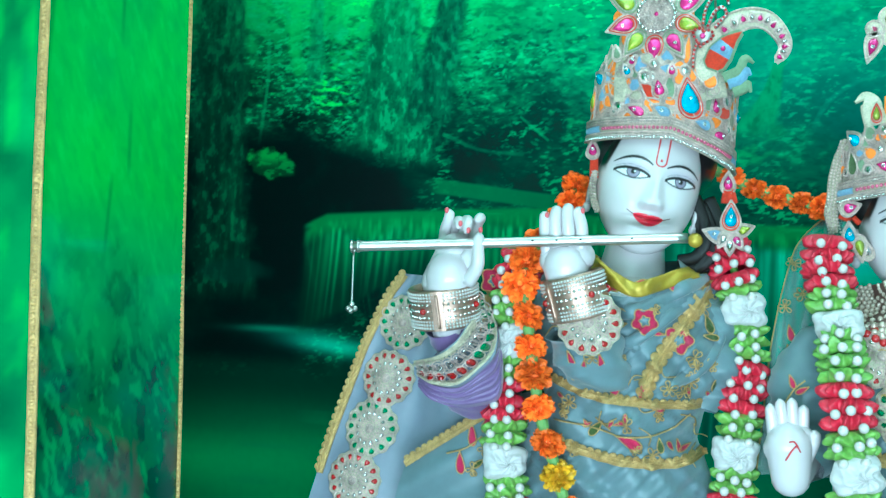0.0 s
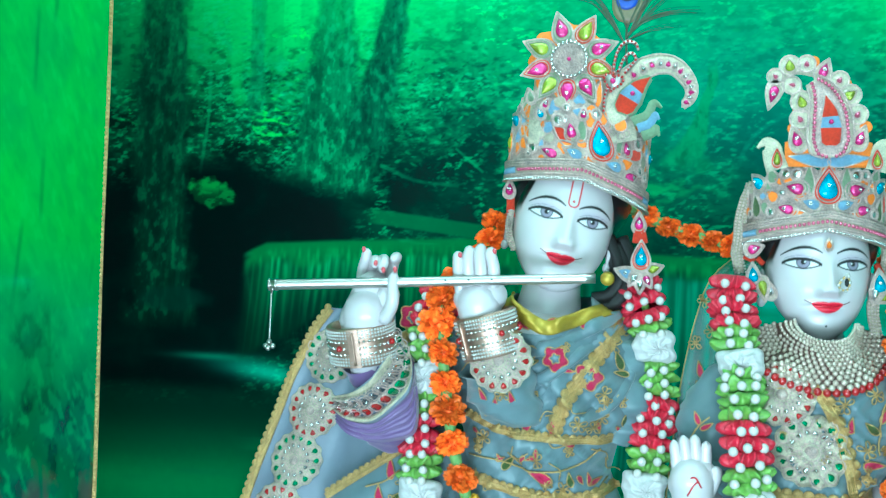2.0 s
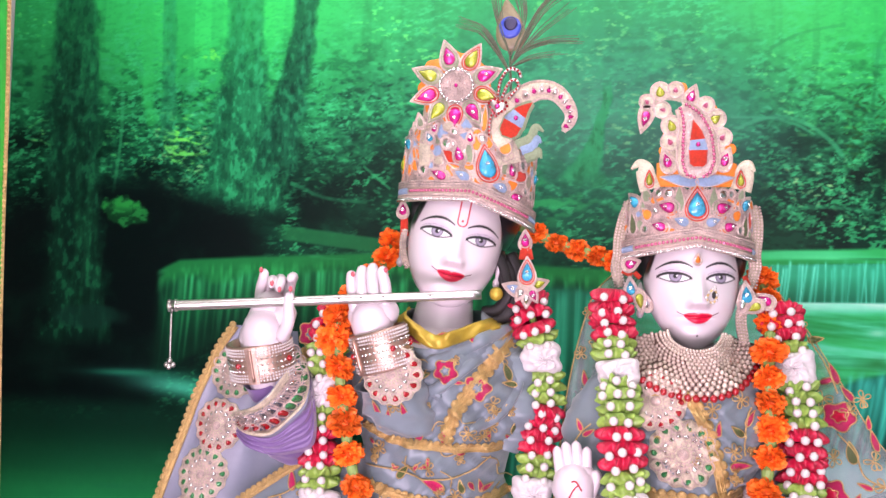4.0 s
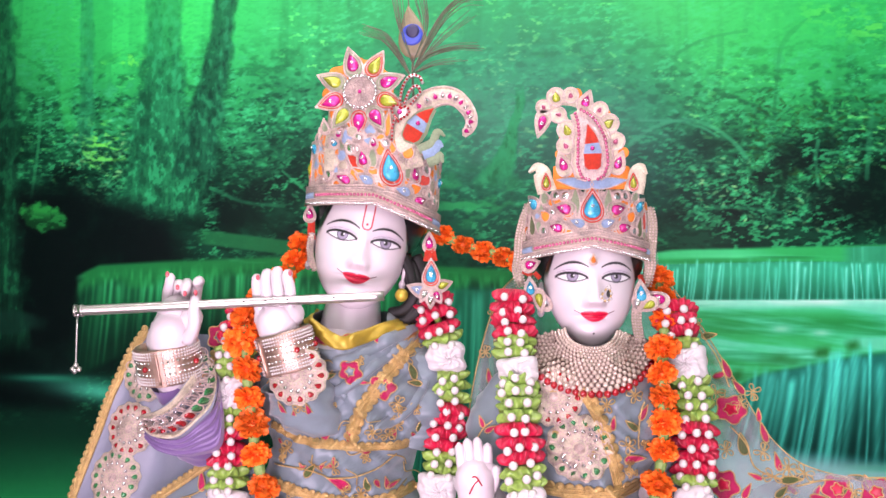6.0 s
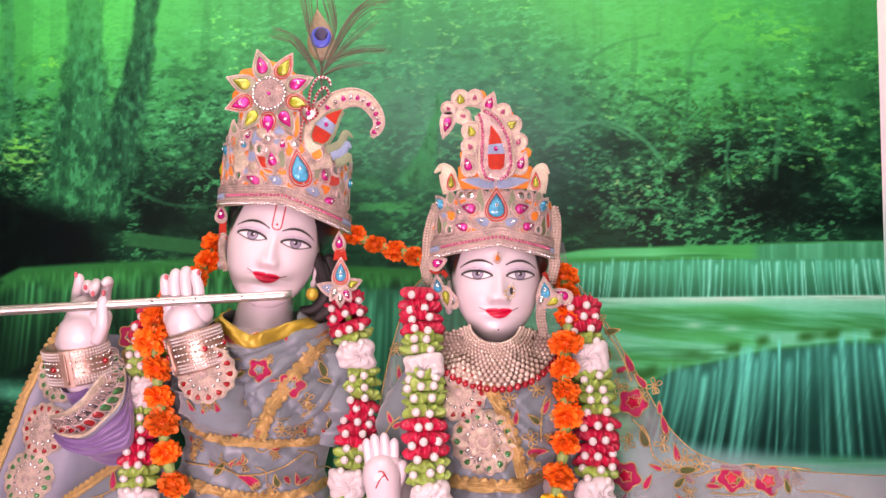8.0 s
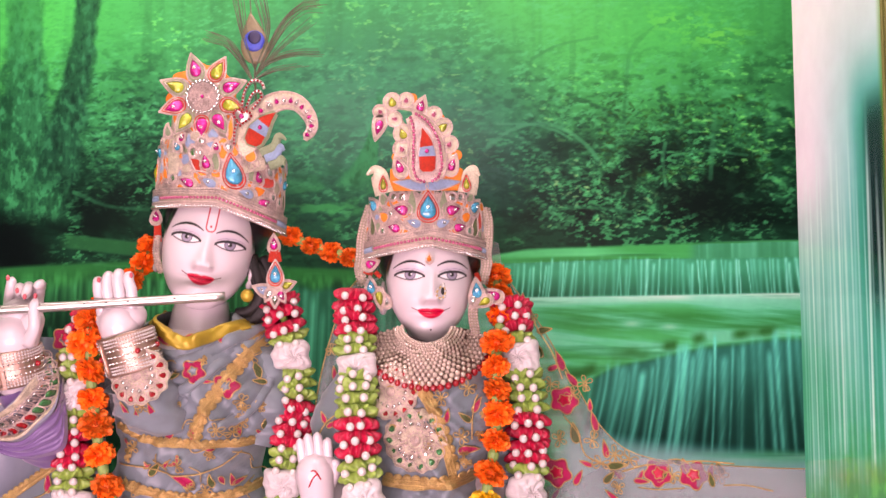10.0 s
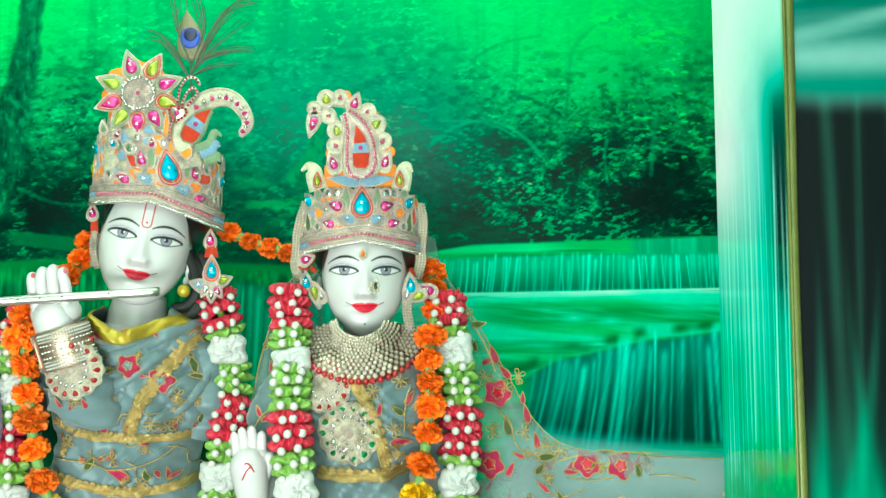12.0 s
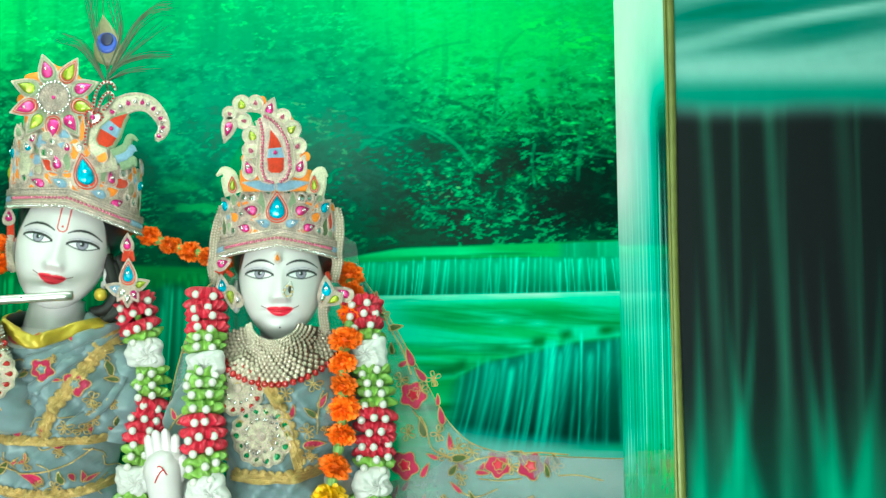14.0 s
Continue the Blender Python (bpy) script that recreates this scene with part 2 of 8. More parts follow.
XL, XR, YB, YF = -0.697, 0.785, -0.9, -1.226
LEAN = lambda z: -0.028 * (z - 1.3)   # the old side wall is out of plumb
slab("floor", (-2.6, -4.6, -0.1), (2.7, 0.1, 0.0), M_FLOOR, "polished stone floor of the hall")
slab("ceiling", (-2.6, -4.6, 2.9), (2.7, 0.1, 3.0), M_WALL, "plain white ceiling")
slab("wall_back", (-1.6, 0.012, 0.0), (1.7, 0.16, 2.9), M_WALL, "plastered back wall of the shrine behind the mural")
slab("wall_shrine_left", (-1.72, YB, 0.0), (-1.6, 0.16, 2.9), M_WALL, "plain side wall of the shrine")
slab("wall_shrine_right", (1.7, YB, 0.0), (1.82, 0.16, 2.9), M_WALL, "plain side wall of the shrine")
tagged(link("wall_front_left", Kit().add([(-2.6, YF, 0), (XL + LEAN(0), YF, 0), (XL + LEAN(0), YB, 0), (-2.6, YB, 0), (-2.6, YF, 2.9), (XL + LEAN(2.9), YF, 2.9), (XL + LEAN(2.9), YB, 2.9), (-2.6, YB, 2.9)],
                                         [(0, 3, 2, 1), (4, 5, 6, 7), (0, 1, 5, 4), (1, 2, 6, 5), (2, 3, 7, 6), (3, 0, 4, 7)]), M_WALL, False), "thick front wall beside the shrine opening", kind="structure")
slab("wall_front_right", (XR, YF, 0.0), (2.7, YB, 2.9), M_WALL, "thick front wall beside the shrine opening")
slab("lintel", (XL - 0.04, YF, 2.62), (XR, YB - 0.15, 2.9), M_WALL, "plain lintel over the shrine opening")
slab("wall_hall_left", (-2.72, -4.6, 0.0), (-2.6, YF, 2.9), M_WALL, "plain white hall wall")
slab("wall_hall_right", (2.7, -4.6, 0.0), (2.82, YF, 2.9), M_WALL, "plain white hall wall")
slab("wall_hall_back", (-2.6, -4.72, 0.0), (2.7, -4.6, 2.9), M_WALL, "plain white hall wall facing the shrine")
slab("altar_platform", (XL, -1.05, 0.0), (XR, -0.02, 0.42), M_PLINTH, "white marble altar platform under the statues")


def printed(name, x0, x1, z0, z1, cell, place, picture, mat, label, ink=(0.8, 1.0, 0.96)):
    """A flat printed sheet: place(u, v) sets a point, picture(u, v) gives its printed colour."""
    nx, nz = int((x1 - x0) / cell) + 2, int((z1 - z0) / cell) + 2
    u, v = np.meshgrid(np.linspace(x0, x1, nx), np.linspace(z0, z1, nz))
    me = bpy.data.meshes.new(name)
    pts = np.stack(place(u, v), axis=-1).reshape(-1, 3)
    i, j = np.meshgrid(np.arange(nx - 1), np.arange(nz - 1))
    a = (j * nx + i).ravel()
    quads = np.stack([a, a + 1, a + nx + 1, a + nx], axis=1)
    me.vertices.add(len(pts))
    me.vertices.foreach_set("co", pts.ravel())
    me.loops.add(quads.size)
    me.loops.foreach_set("vertex_index", quads.ravel())
    me.polygons.add(len(quads))
    me.polygons.foreach_set("loop_start", np.arange(len(quads)) * 4)
    me.polygons.foreach_set("loop_total", np.full(len(quads), 4))
    me.update(calc_edges=True)
    me.materials.append(mat)
    ob = new(name, me)
    rgb = picture(u, v).reshape(-1, 3)
    pale = step(0.4, 0.8, rgb.min(axis=1) / (rgb.max(axis=1) + 1e-6))[:, None]
    rgb = np.clip(rgb * (np.array(ink) * (1 - pale) + pale), 0, 1)
    paint(ob, np.where(rgb < 0.04, rgb / 12.92, ((rgb + 0.055) / 1.055) ** 2.4))
    return tagged(ob, label, kind="structure")


def mix(a, b, k):
    return a + (np.asarray(b, float) / 255 - a) * np.clip(k, 0, 1)[..., None]


def stamps(rgb, u, v, boxes, count, size, tones, seed, tilt=0.35, strength=0.8):
    """Small leaf strokes scattered in boxes (x0, z0, x1, z1)."""
    rng = np.random.RandomState(seed)
    du, dv = u[0, 1] - u[0, 0], v[1, 0] - v[0, 0]
    area_sum = [abs((b[2] - b[0]) * (b[3] - b[1])) for b in boxes]
    for k in range(count):
        x0, z0, x1, z1 = boxes[rng.choice(len(boxes), p=np.array(area_sum) / sum(area_sum))]
        x, z = rng.uniform(x0, x1), rng.uniform(z0, z1)
        s = size * rng.uniform(0.5, 1.6)
        a = rng.normal(0, tilt)
        i0, i1 = int((x - s - u[0, 0]) / du), int((x + s - u[0, 0]) / du) + 2
        j0, j1 = int((z - s - v[0, 0]) / dv), int((z + s - v[0, 0]) / dv) + 2
        if i0 < 0 or j0 < 0 or i1 >= u.shape[1] or j1 >= u.shape[0]:
            continue
        uu, vv = u[j0:j1, i0:i1] - x, v[j0:j1, i0:i1] - z
        p, q = uu * math.cos(a) + vv * math.sin(a), -uu * math.sin(a) + vv * math.cos(a)
        k2 = np.clip(1.4 - (p / s) ** 2 - (q / (0.38 * s)) ** 2, 0, 1) * strength * rng.uniform(0.3, 1)
        tone = np.array(tones[rng.randint(len(tones))], float)
        rgb[j0:j1, i0:i1] = mix(rgb[j0:j1, i0:i1], tone, k2)


def trunk(rgb, u, v, foot, head, w0, w1, dark, moss, seed, k=0.9, haze=0.35):
    """A tree trunk from foot to head (x, z), half-widths w0 and w1."""
    t = np.clip((v - foot[1]) / (head[1] - foot[1]), 0, 1)
    mid = foot[0] + (head[0] - foot[0]) * t + 0.012 * (noise2(v, v * 0, 0.2, seed) - 0.5)
    w = w1 + (w0 - w1) * (1 - t) ** 3
    d = (u - mid) / w + 0.9 * (fbm(u, v, 0.035, seed + 2, 4, 0.8, 1.0) - 0.5)
    k = k * (1 - haze * step(1.95, 2.3, v))
    inside = step(1.25, 0.7, np.abs(d)) * step(foot[1] - 0.03, foot[1] + 0.03, v) * step(head[1] + 0.05, head[1], v)
    bark = fbm(u, v, 0.03, seed + 5, 4, 0.5, 3.0)
    rgb[:] = mix(rgb, dark, inside * k)
    rgb[:] = mix(rgb, moss, inside * k * np.clip(bark * 2.2 - 0.75, 0, 1) * (0.45 + 0.55 * step(-0.8, 0.7, d)))
    fleck = fbm(u, v, 0.012, seed + 7, 3, 1.0, 1.6)
    rgb[:] = mix(rgb, np.array(moss) * 1.35, inside * k * np.clip((fleck - 0.56) * 7, 0, 1) * 0.6)
    rgb[:] = mix(rgb, np.array(dark) * 0.5, inside * k * np.clip((0.44 - fleck) * 6, 0, 1) * 0.5)


def stroke(rgb, u, v, pts, w, tone, k):
    """A soft bent bough through the points (x, z)."""
    path = np.array(smooth_path([(p[0], p[1], 0.0) for p in pts], 26))
    w = w * (0.7 + 0.6 * noise2(u, v, 0.03, int(abs(path[0, 0]) * 900)))
    sel = (slice(None), slice(None))
    i = (np.abs(u[0] - path[:, 0].min() - 0.5 * np.ptp(path[:, 0])) < 0.5 * np.ptp(path[:, 0]) + 0.03).nonzero()[0]
    j = (np.abs(v[:, 0] - path[:, 1].min() - 0.5 * np.ptp(path[:, 1])) < 0.5 * np.ptp(path[:, 1]) + 0.03).nonzero()[0]
    if len(i) < 2 or len(j) < 2:
        return
    sel = (slice(j[0], j[-1] + 1), slice(i[0], i[-1] + 1))
    d = np.full(u[sel].shape, 9.0)
    for (x0, z0, _), (x1, z1, _) in zip(path[:-1], path[1:]):
        q = np.clip(((u[sel] - x0) * (x1 - x0) + (v[sel] - z0) * (z1 - z0)) / ((x1 - x0) ** 2 + (z1 - z0) ** 2 + 1e-9), 0, 1)
        d = np.minimum(d, np.hypot(u[sel] - x0 - q * (x1 - x0), v[sel] - z0 - q * (z1 - z0)))
    rgb[sel] = mix(rgb[sel], tone, step(1.5, 0.4, d / w[sel]) * k * (0.6 + 0.4 * noise2(u[sel], v[sel], 0.015, 17)))


def curtain(rgb, u, v, x0, x1, top, drop, dark, light, seed, fine=0.012, slant=0.0, k=1.0, fade=0.25):
    """Falling water between x0 and x1: top and drop are functions of x."""
    zt = top(u)
    s = (zt - v) / drop(u)
    inside = step(0.0, 0.03, s) * step(1.0, 1.0 - fade, s) * step(x0 - 0.01, x0 + 0.02, u) * step(x1 + 0.01, x1 - 0.02, u)
    x = u + slant * np.clip(s, 0, 1) ** 1.5
    soft = 0.5 * noise2(x, v, fine, seed, 1, 40) + 0.5 * noise2(x, v, fine * 3.0, seed + 3, 1, 40)
    thread = (1 - np.abs(2 * noise2(x, v, fine * 1.7, seed + 5, 1, 40) - 1)) ** 5 * noise2(x, v, fine * 4, seed + 7, 1, 4)
    st = np.clip((soft - 0.36) * 2.0, 0, 1) ** 1.3 * 0.7 + thread * 1.3
    st = np.clip(st * (0.75 + 0.5 * noise2(x, v, 0.02, seed + 9, 1, 3)), 0, 1)
    rgb[:] = mix(rgb, dark, inside * k)
    rgb[:] = mix(rgb, light, inside * k * st * (1.0 - 0.35 * s))


def streams(rgb, u, v, x0, x1, top, drop, count, width, fan, dark, mid, light, seed, k=1.0, solid=0.5, ragged=False, dim=0.25):
    """Separate strands of falling water that fan out to the sides, solid at the lip and parted below."""
    rng = np.random.RandomState(seed)
    s = (top(u) - v) / drop(u)
    inside = step(-0.01, 0.06, s) * step(1.0, 0.9, s) * step(x0 - 0.02, x0 + 0.05, u + fan * np.clip(s, 0, 1) ** 1.4) * step(x1 + 0.012, x1 - 0.012, u)
    sc = np.clip(s, 0, 1)
    strand = np.zeros(u.shape)
    for q in range(count):
        f = (q + 0.5 + rng.uniform(-0.45, 0.45)) / count
        c = x0 + f * (x1 - x0) - fan * (1 - 1.5 * f) * sc ** 1.4 + 0.004 * rng.normal() * sc
        w = width * rng.uniform(0.45, 1.5) * (1.2 - 0.4 * sc)
        a = rng.uniform(-0.14, 0.06) if ragged else rng.uniform(0.0, 0.25) - 0.15
        strand = np.maximum(strand, np.exp(-((u - c) / w) ** 2) * rng.uniform(0.35, 1.0) * step(a, a + 0.12, s))
    strand = np.clip(strand * (0.35 + 1.25 * noise2(u + fan * sc, v, 0.045, seed + 4, 1, 12)), 0, 1)
    fine = noise2(u + fan * sc, v, 0.004, seed + 1, 1, 40)
    low = np.clip((s - 0.25) / 0.5, 0, 1)
    rgb[:] = mix(rgb, dark, inside * k)
    rgb[:] = mix(rgb, mid, inside * k * (solid * (1 - low) + 0.3 * (noise2(u, v, 0.07, seed + 2, 2, 2)) * low))
    if ragged:
        inside = step(-0.25, -0.2, s) * step(1.0, 0.9, s) * step(x0 - 0.02, x0 + 0.05, u + fan * sc ** 1.4) * step(x1 + 0.012, x1 - 0.012, u)
    rgb[:] = mix(rgb, light, inside * k * np.clip(strand * (0.75 + 0.5 * fine), 0, 1) * (1 - dim * sc))


def line_of(pts):
    p = np.array(pts, float)
    return lambda x: np.interp(x, p[:, 0], p[:, 1])


def forest_picture(u, v):
    """The woodland stream printed on the back wall: hazy green wood above, cave and trunks on one side, stepped falls below."""
    rgb = np.zeros(u.shape + (3,))
    hue = fbm(u, v, 0.5, 11, 3)
    h = step(1.75, 2.3, v)
    rgb[:] = np.array((16, 92, 62)) / 255
    rgb[:] = mix(rgb, (20, 132, 78), h)
    rgb[:] = mix(rgb, (8, 176, 98), step(1.98, 2.3, v + 0.18 * (hue - 0.5)) * 0.85)
    # light falling through the leaves on the far side
    rgb[:] = mix(rgb, (10, 192, 94), np.exp(-((u - 0.62) / 0.3) ** 2 - ((v - 2.2) / 0.2) ** 2) * 1.1)
    rgb[:] = mix(rgb, (60, 205, 100), np.exp(-((u - 0.45) / 0.12) ** 2 - ((v - 2.26) / 0.09) ** 2) * 0.5)
    rgb[:] = mix(rgb, (14, 214, 106), np.exp(-((u + 0.75) / 0.34) ** 2 - ((v - 2.26) / 0.24) ** 2) * 1.1)
    rgb[:] = mix(rgb, (70, 226, 90), np.exp(-((u + 0.66) / 0.07) ** 2 - ((v - 2.32) / 0.1) ** 2) * 0.5)
    rgb[:] = mix(rgb, (62, 138, 104), np.exp(-((u + 0.1) / 0.3) ** 2 - ((v - 1.98) / 0.22) ** 2) * 0.75)
    rgb[:] = mix(rgb, (46, 120, 92), np.exp(-((u - 0.25) / 0.22) ** 2 - ((v - 2.05) / 0.22) ** 2) * 0.6)
    # far stems as soft upright streaks
    streak = fbm(u, v, 0.05, 15, 3, 0.6, 9.0)
    rgb[:] = mix(rgb, (12, 96, 62), np.clip((streak - 0.52) * 4, 0, 1) * step(1.8, 1.95, v) * 0.3)
    rgb[:] = mix(rgb, (40, 190, 110), np.clip((0.46 - streak) * 4, 0, 1) * step(1.9, 2.05, v) * 0.25)
    # darker undergrowth and its leaf clumps
    low = step(2.0, 1.76, v + 0.14 * (fbm(u, v, 0.14, 21) - 0.5))
    rgb[:] = mix(rgb, (8, 58, 42), low * 0.88)
    clump = fbm(u, v, 0.11, 31, 5)
    speck = fbm(u, v, 0.016, 33, 3, 1.5, 0.8)
    mid = step(1.74, 1.84, v) * step(2.24, 2.02, v)
    rgb[:] = mix(rgb, (4, 26, 22), np.clip((clump - 0.5) * 6, 0, 1) * step(2.12, 1.86, v) * 0.75)
    rgb[:] = mix(rgb, (6, 40, 30), np.clip((0.5 - speck) * 5, 0, 1) * mid * 0.55)
    rgb[:] = mix(rgb, (34, 150, 92), np.clip((speck - 0.56) * 7, 0, 1) * np.clip((0.56 - clump) * 7, 0, 1) * mid * 0.8)
    rgb[:] = mix(rgb, (70, 186, 124), np.clip((speck - 0.64) * 9, 0, 1) * np.clip((0.5 - clump) * 7, 0, 1) * mid * 0.7)
    # shaded hollow with an arched root
    hol = np.exp(-((u - 0.36) / 0.15) ** 2 - ((v - 1.86) / 0.085) ** 2)
    rgb[:] = mix(rgb, (34, 66, 62), hol * 0.9)
    arch = np.abs(np.hypot((u - 0.36) / 0.17, (v - 1.83) / 0.13) - 1)
    rgb[:] = mix(rgb, (52, 130, 96), step(0.045, 0.01, arch) * step(1.84, 1.88, v) * 0.6)
    # thin stems and boughs
    rng = np.random.RandomState(5)
    for k in range(12):
        x, w, lean = rng.uniform(-0.5, 1.1), rng.uniform(0.003, 0.008), rng.normal(0, 0.12)
        d = np.abs(u - x - lean * (v - 1.9) - 0.02 * np.sin(v * 9 + k)) / w
        tone = (14, 66, 48) if k % 3 else (46, 150, 100)
        rgb[:] = mix(rgb, tone, step(1.3, 0.5, d) * step(1.76, 1.9, v) * step(2.32, 2.1, v) * rng.uniform(0.1, 0.3) * step(0.3, 0.7, noise2(u, v, 0.08, 300 + k)))
    stamps(rgb, u, v, [(-0.95, 1.78, -0.3, 2.06), (0.42, 1.76, 1.0, 2.0)], 2700, 0.0058, [(30, 150, 92), (54, 176, 114), (10, 70, 48), (6, 36, 30), (90, 196, 140)], 7, 0.5, 0.6)
    stamps(rgb, u, v, [(-0.95, 1.98, 1.0, 2.28)], 900, 0.0075, [(30, 186, 100), (18, 166, 84), (60, 206, 130), (14, 144, 76)], 8, 0.7, 0.4)
    stamps(rgb, u, v, [(-0.9, 1.76, -0.62, 1.96), (0.5, 1.74, 1.0, 1.9)], 1300, 0.006, [(90, 190, 130), (150, 206, 130), (5, 24, 22)], 9, 0.5)
    stamps(rgb, u, v, [(0.62, 1.84, 1.0, 2.04)], 800, 0.007, [(46, 190, 100), (24, 140, 84), (30, 60, 30), (60, 80, 34)], 10, 0.6)
    # fine leaf litter
    leaf = fbm(u + 0.4 * v, v, 0.010, 301, 3, 1.7, 0.8)
    leaf2 = fbm(u - 0.6 * v, v, 0.008, 303, 3, 1.6, 0.8)
    deep = step(2.02, 1.88, v)
    pocket = np.clip((fbm(u, v, 0.10, 311, 4, 1.2, 0.8) - 0.47) * 7, 0, 1) * step(1.98, 1.9, v + 0.1 * (hue - 0.5)) * step(1.72, 1.76, v) * step(0.3, 0.5, np.abs(u + 0.05))
    rgb[:] = mix(rgb, (3, 20, 18), pocket * 0.85)
    rgb[:] = mix(rgb, (3, 26, 20), np.clip((0.5 - leaf) * 6, 0, 1) * deep * 0.42)
    rgb[:] = mix(rgb, (10, 110, 62), np.clip((0.47 - leaf2) * 6, 0, 1) * step(1.95, 2.1, v) * 0.18)
    rgb[:] = mix(rgb, (60, 196, 126), np.clip((leaf2 - 0.55) * 7, 0, 1) * np.clip((fbm(u, v, 0.09, 305, 4) - 0.42) * 5, 0, 1) * 0.65)
    rgb[:] = mix(rgb, (150, 230, 120), np.clip((leaf - 0.64) * 9, 0, 1) * np.clip((fbm(u, v, 0.12, 307, 4) - 0.5) * 6, 0, 1) * step(1.8, 1.9, v) * 0.7)
    # lit twigs and dark boughs
    for pts, w, tone, k in (
            (((0.3711, 1.9249), (0.4223, 1.9617), (0.4878, 1.9772), (0.5455, 1.9606), (0.5943, 1.9232), (0.6156, 1.8936)), 0.0045, (70, 170, 120), 0.8),
            (((0.3932, 1.9769), (0.466, 1.975), (0.5191, 1.9621), (0.5598, 1.9395)), 0.003, (80, 180, 130), 0.6),
            (((0.474, 2.1244), (0.5324, 2.1535), (0.6182, 2.1707)), 0.004, (14, 110, 66), 0.6),
            (((0.6736, 1.9816), (0.6817, 2.0617), (0.6932, 2.1358), (0.7404, 2.1872), (0.812, 2.2156)), 0.005, (12, 100, 60), 0.55),
            (((0.8625, 1.8485), (0.8712, 1.9492), (0.8756, 2.0004)), 0.006, (46, 130, 90), 0.6),
            (((0.764, 1.8343), (0.7589, 1.8928), (0.7653, 1.9293)), 0.004, (60, 160, 110), 0.6),
            (((0.6819, 1.7689), (0.6933, 1.8346), (0.7011, 1.8931)), 0.006, (4, 30, 24), 0.8),
            (((0.9074, 1.8217), (0.9107, 1.8761), (0.9048, 1.9368)), 0.008, (6, 44, 34), 0.6),
            (((0.4866, 1.7617), (0.5155, 1.7837), (0.6015, 1.7872), (0.6855, 1.7762)), 0.004, (40, 140, 96), 0.6),
            (((0.7802, 1.9012), (0.8507, 1.9104), (0.9437, 1.9001)), 0.003, (60, 160, 110), 0.5),
            (((-0.9838, 1.8104), (-0.9711, 1.9385), (-0.971, 2.0438)), 0.004, (60, 170, 110), 0.6),
            (((-0.9019, 1.9733), (-0.9111, 2.0431), (-0.911, 2.1157), (-0.9244, 2.3355)), 0.013, (22, 190, 96), 0.7),
            (((-0.925, 1.9775), (-0.9028, 2.0009), (-0.8788, 1.9718)), 0.006, (40, 190, 110), 0.6),
            (((-0.8329, 2.1277), (-0.8362, 2.227), (-0.8402, 2.3469)), 0.035, (12, 160, 84), 0.7),
            (((-0.3959, 1.8702), (-0.3656, 1.8446), (-0.3368, 1.8216)), 0.003, (60, 170, 110), 0.6),
            (((-0.5605, 1.8325), (-0.4813, 1.8003), (-0.3903, 1.7912)), 0.004, (50, 150, 100), 0.5)):
        stroke(rgb, u, v, pts, w, tone, k)
    for cx, cz, sx, sz in ((-0.8156, 1.9347) + (0.05, 0.05), (-0.8419, 2.1147) + (0.03, 0.012), (-0.7614, 2.1266) + (0.03, 0.02), (0.7846, 2.2087) + (0.08, 0.03), (0.8785, 2.1698) + (0.08, 0.03)):
        glint = np.exp(-((u - cx) / sx) ** 2 - ((v - cz) / sz) ** 2)
        rgb[:] = mix(rgb, (190, 226, 90), glint * np.clip((leaf - 0.53) * 9, 0, 1) * 0.9)
    rgb[:] = mix(rgb, (8, 190, 96), np.exp(-((u - 0.72) / 0.3) ** 2 - ((v - 2.22) / 0.15) ** 2) * 0.55)
    rgb[:] = mix(rgb, (10, 196, 100), np.exp(-((u + 0.72) / 0.3) ** 2 - ((v - 2.3) / 0.14) ** 2) * 0.5)
    # mist that hangs between the trunks
    rgb[:] = mix(rgb, (100, 144, 124), np.exp(-((u - 0.05) / 0.24) ** 2 - ((v - 1.98) / 0.22) ** 2) * 0.6)
    rgb[:] = mix(rgb, (84, 118, 106), np.exp(-((u - 0.34) / 0.17) ** 2 - ((v - 1.97) / 0.15) ** 2) * 0.6)
    fern = np.exp(-((u - 0.02) / 0.1) ** 2 - ((v - 1.80) / 0.05) ** 2)
    rgb[:] = mix(rgb, (40, 170, 100), fern * np.clip((fbm(u, v, 0.03, 37, 4, 1.6, 0.7) - 0.48) * 6, 0, 1) * 0.8)
    # trunks and their roots
    trunk(rgb, u, v, (-1.0766, 1.5236), (-1.0947, 2.3624), 0.075, 0.055, (16, 60, 44), (26, 118, 74), 51)
    trunk(rgb, u, v, (-0.68, 1.7756), (-0.6819, 2.3432), 0.12, 0.042, (16, 92, 62), (34, 150, 98), 57, 0.85, 0.6)
    trunk(rgb, u, v, (-0.598, 1.8583), (-0.5261, 2.3527), 0.05, 0.03, (12, 60, 44), (30, 120, 82), 63, 0.85, 0.2)
    trunk(rgb, u, v, (-0.8557, 1.9312), (-0.8681, 2.3518), 0.02, 0.016, (30, 120, 84), (46, 150, 104), 64, 0.5)
    trunk(rgb, u, v, (0.0845, 1.8429), (0.1333, 2.0184), 0.05, 0.010, (44, 140, 92), (30, 110, 76), 66, 0.8)
    # black cave on the near side with wet rock
    cx, cz = (-0.8925, 1.6045)
    wob = 0.16 * (fbm(u, v, 0.14, 71, 4) - 0.5)
    cave = step(1.12, 0.8, np.hypot((u - cx + 0.05) / 0.37, (v - cz) / 0.235) + wob)
    cave = np.maximum(cave, step(0.02, -0.06, u + 0.83) * step(1.86, 1.72, v + wob) * step(1.28, 1.36, v))
    rgb[:] = mix(rgb, (6, 14, 15), cave * 0.97)
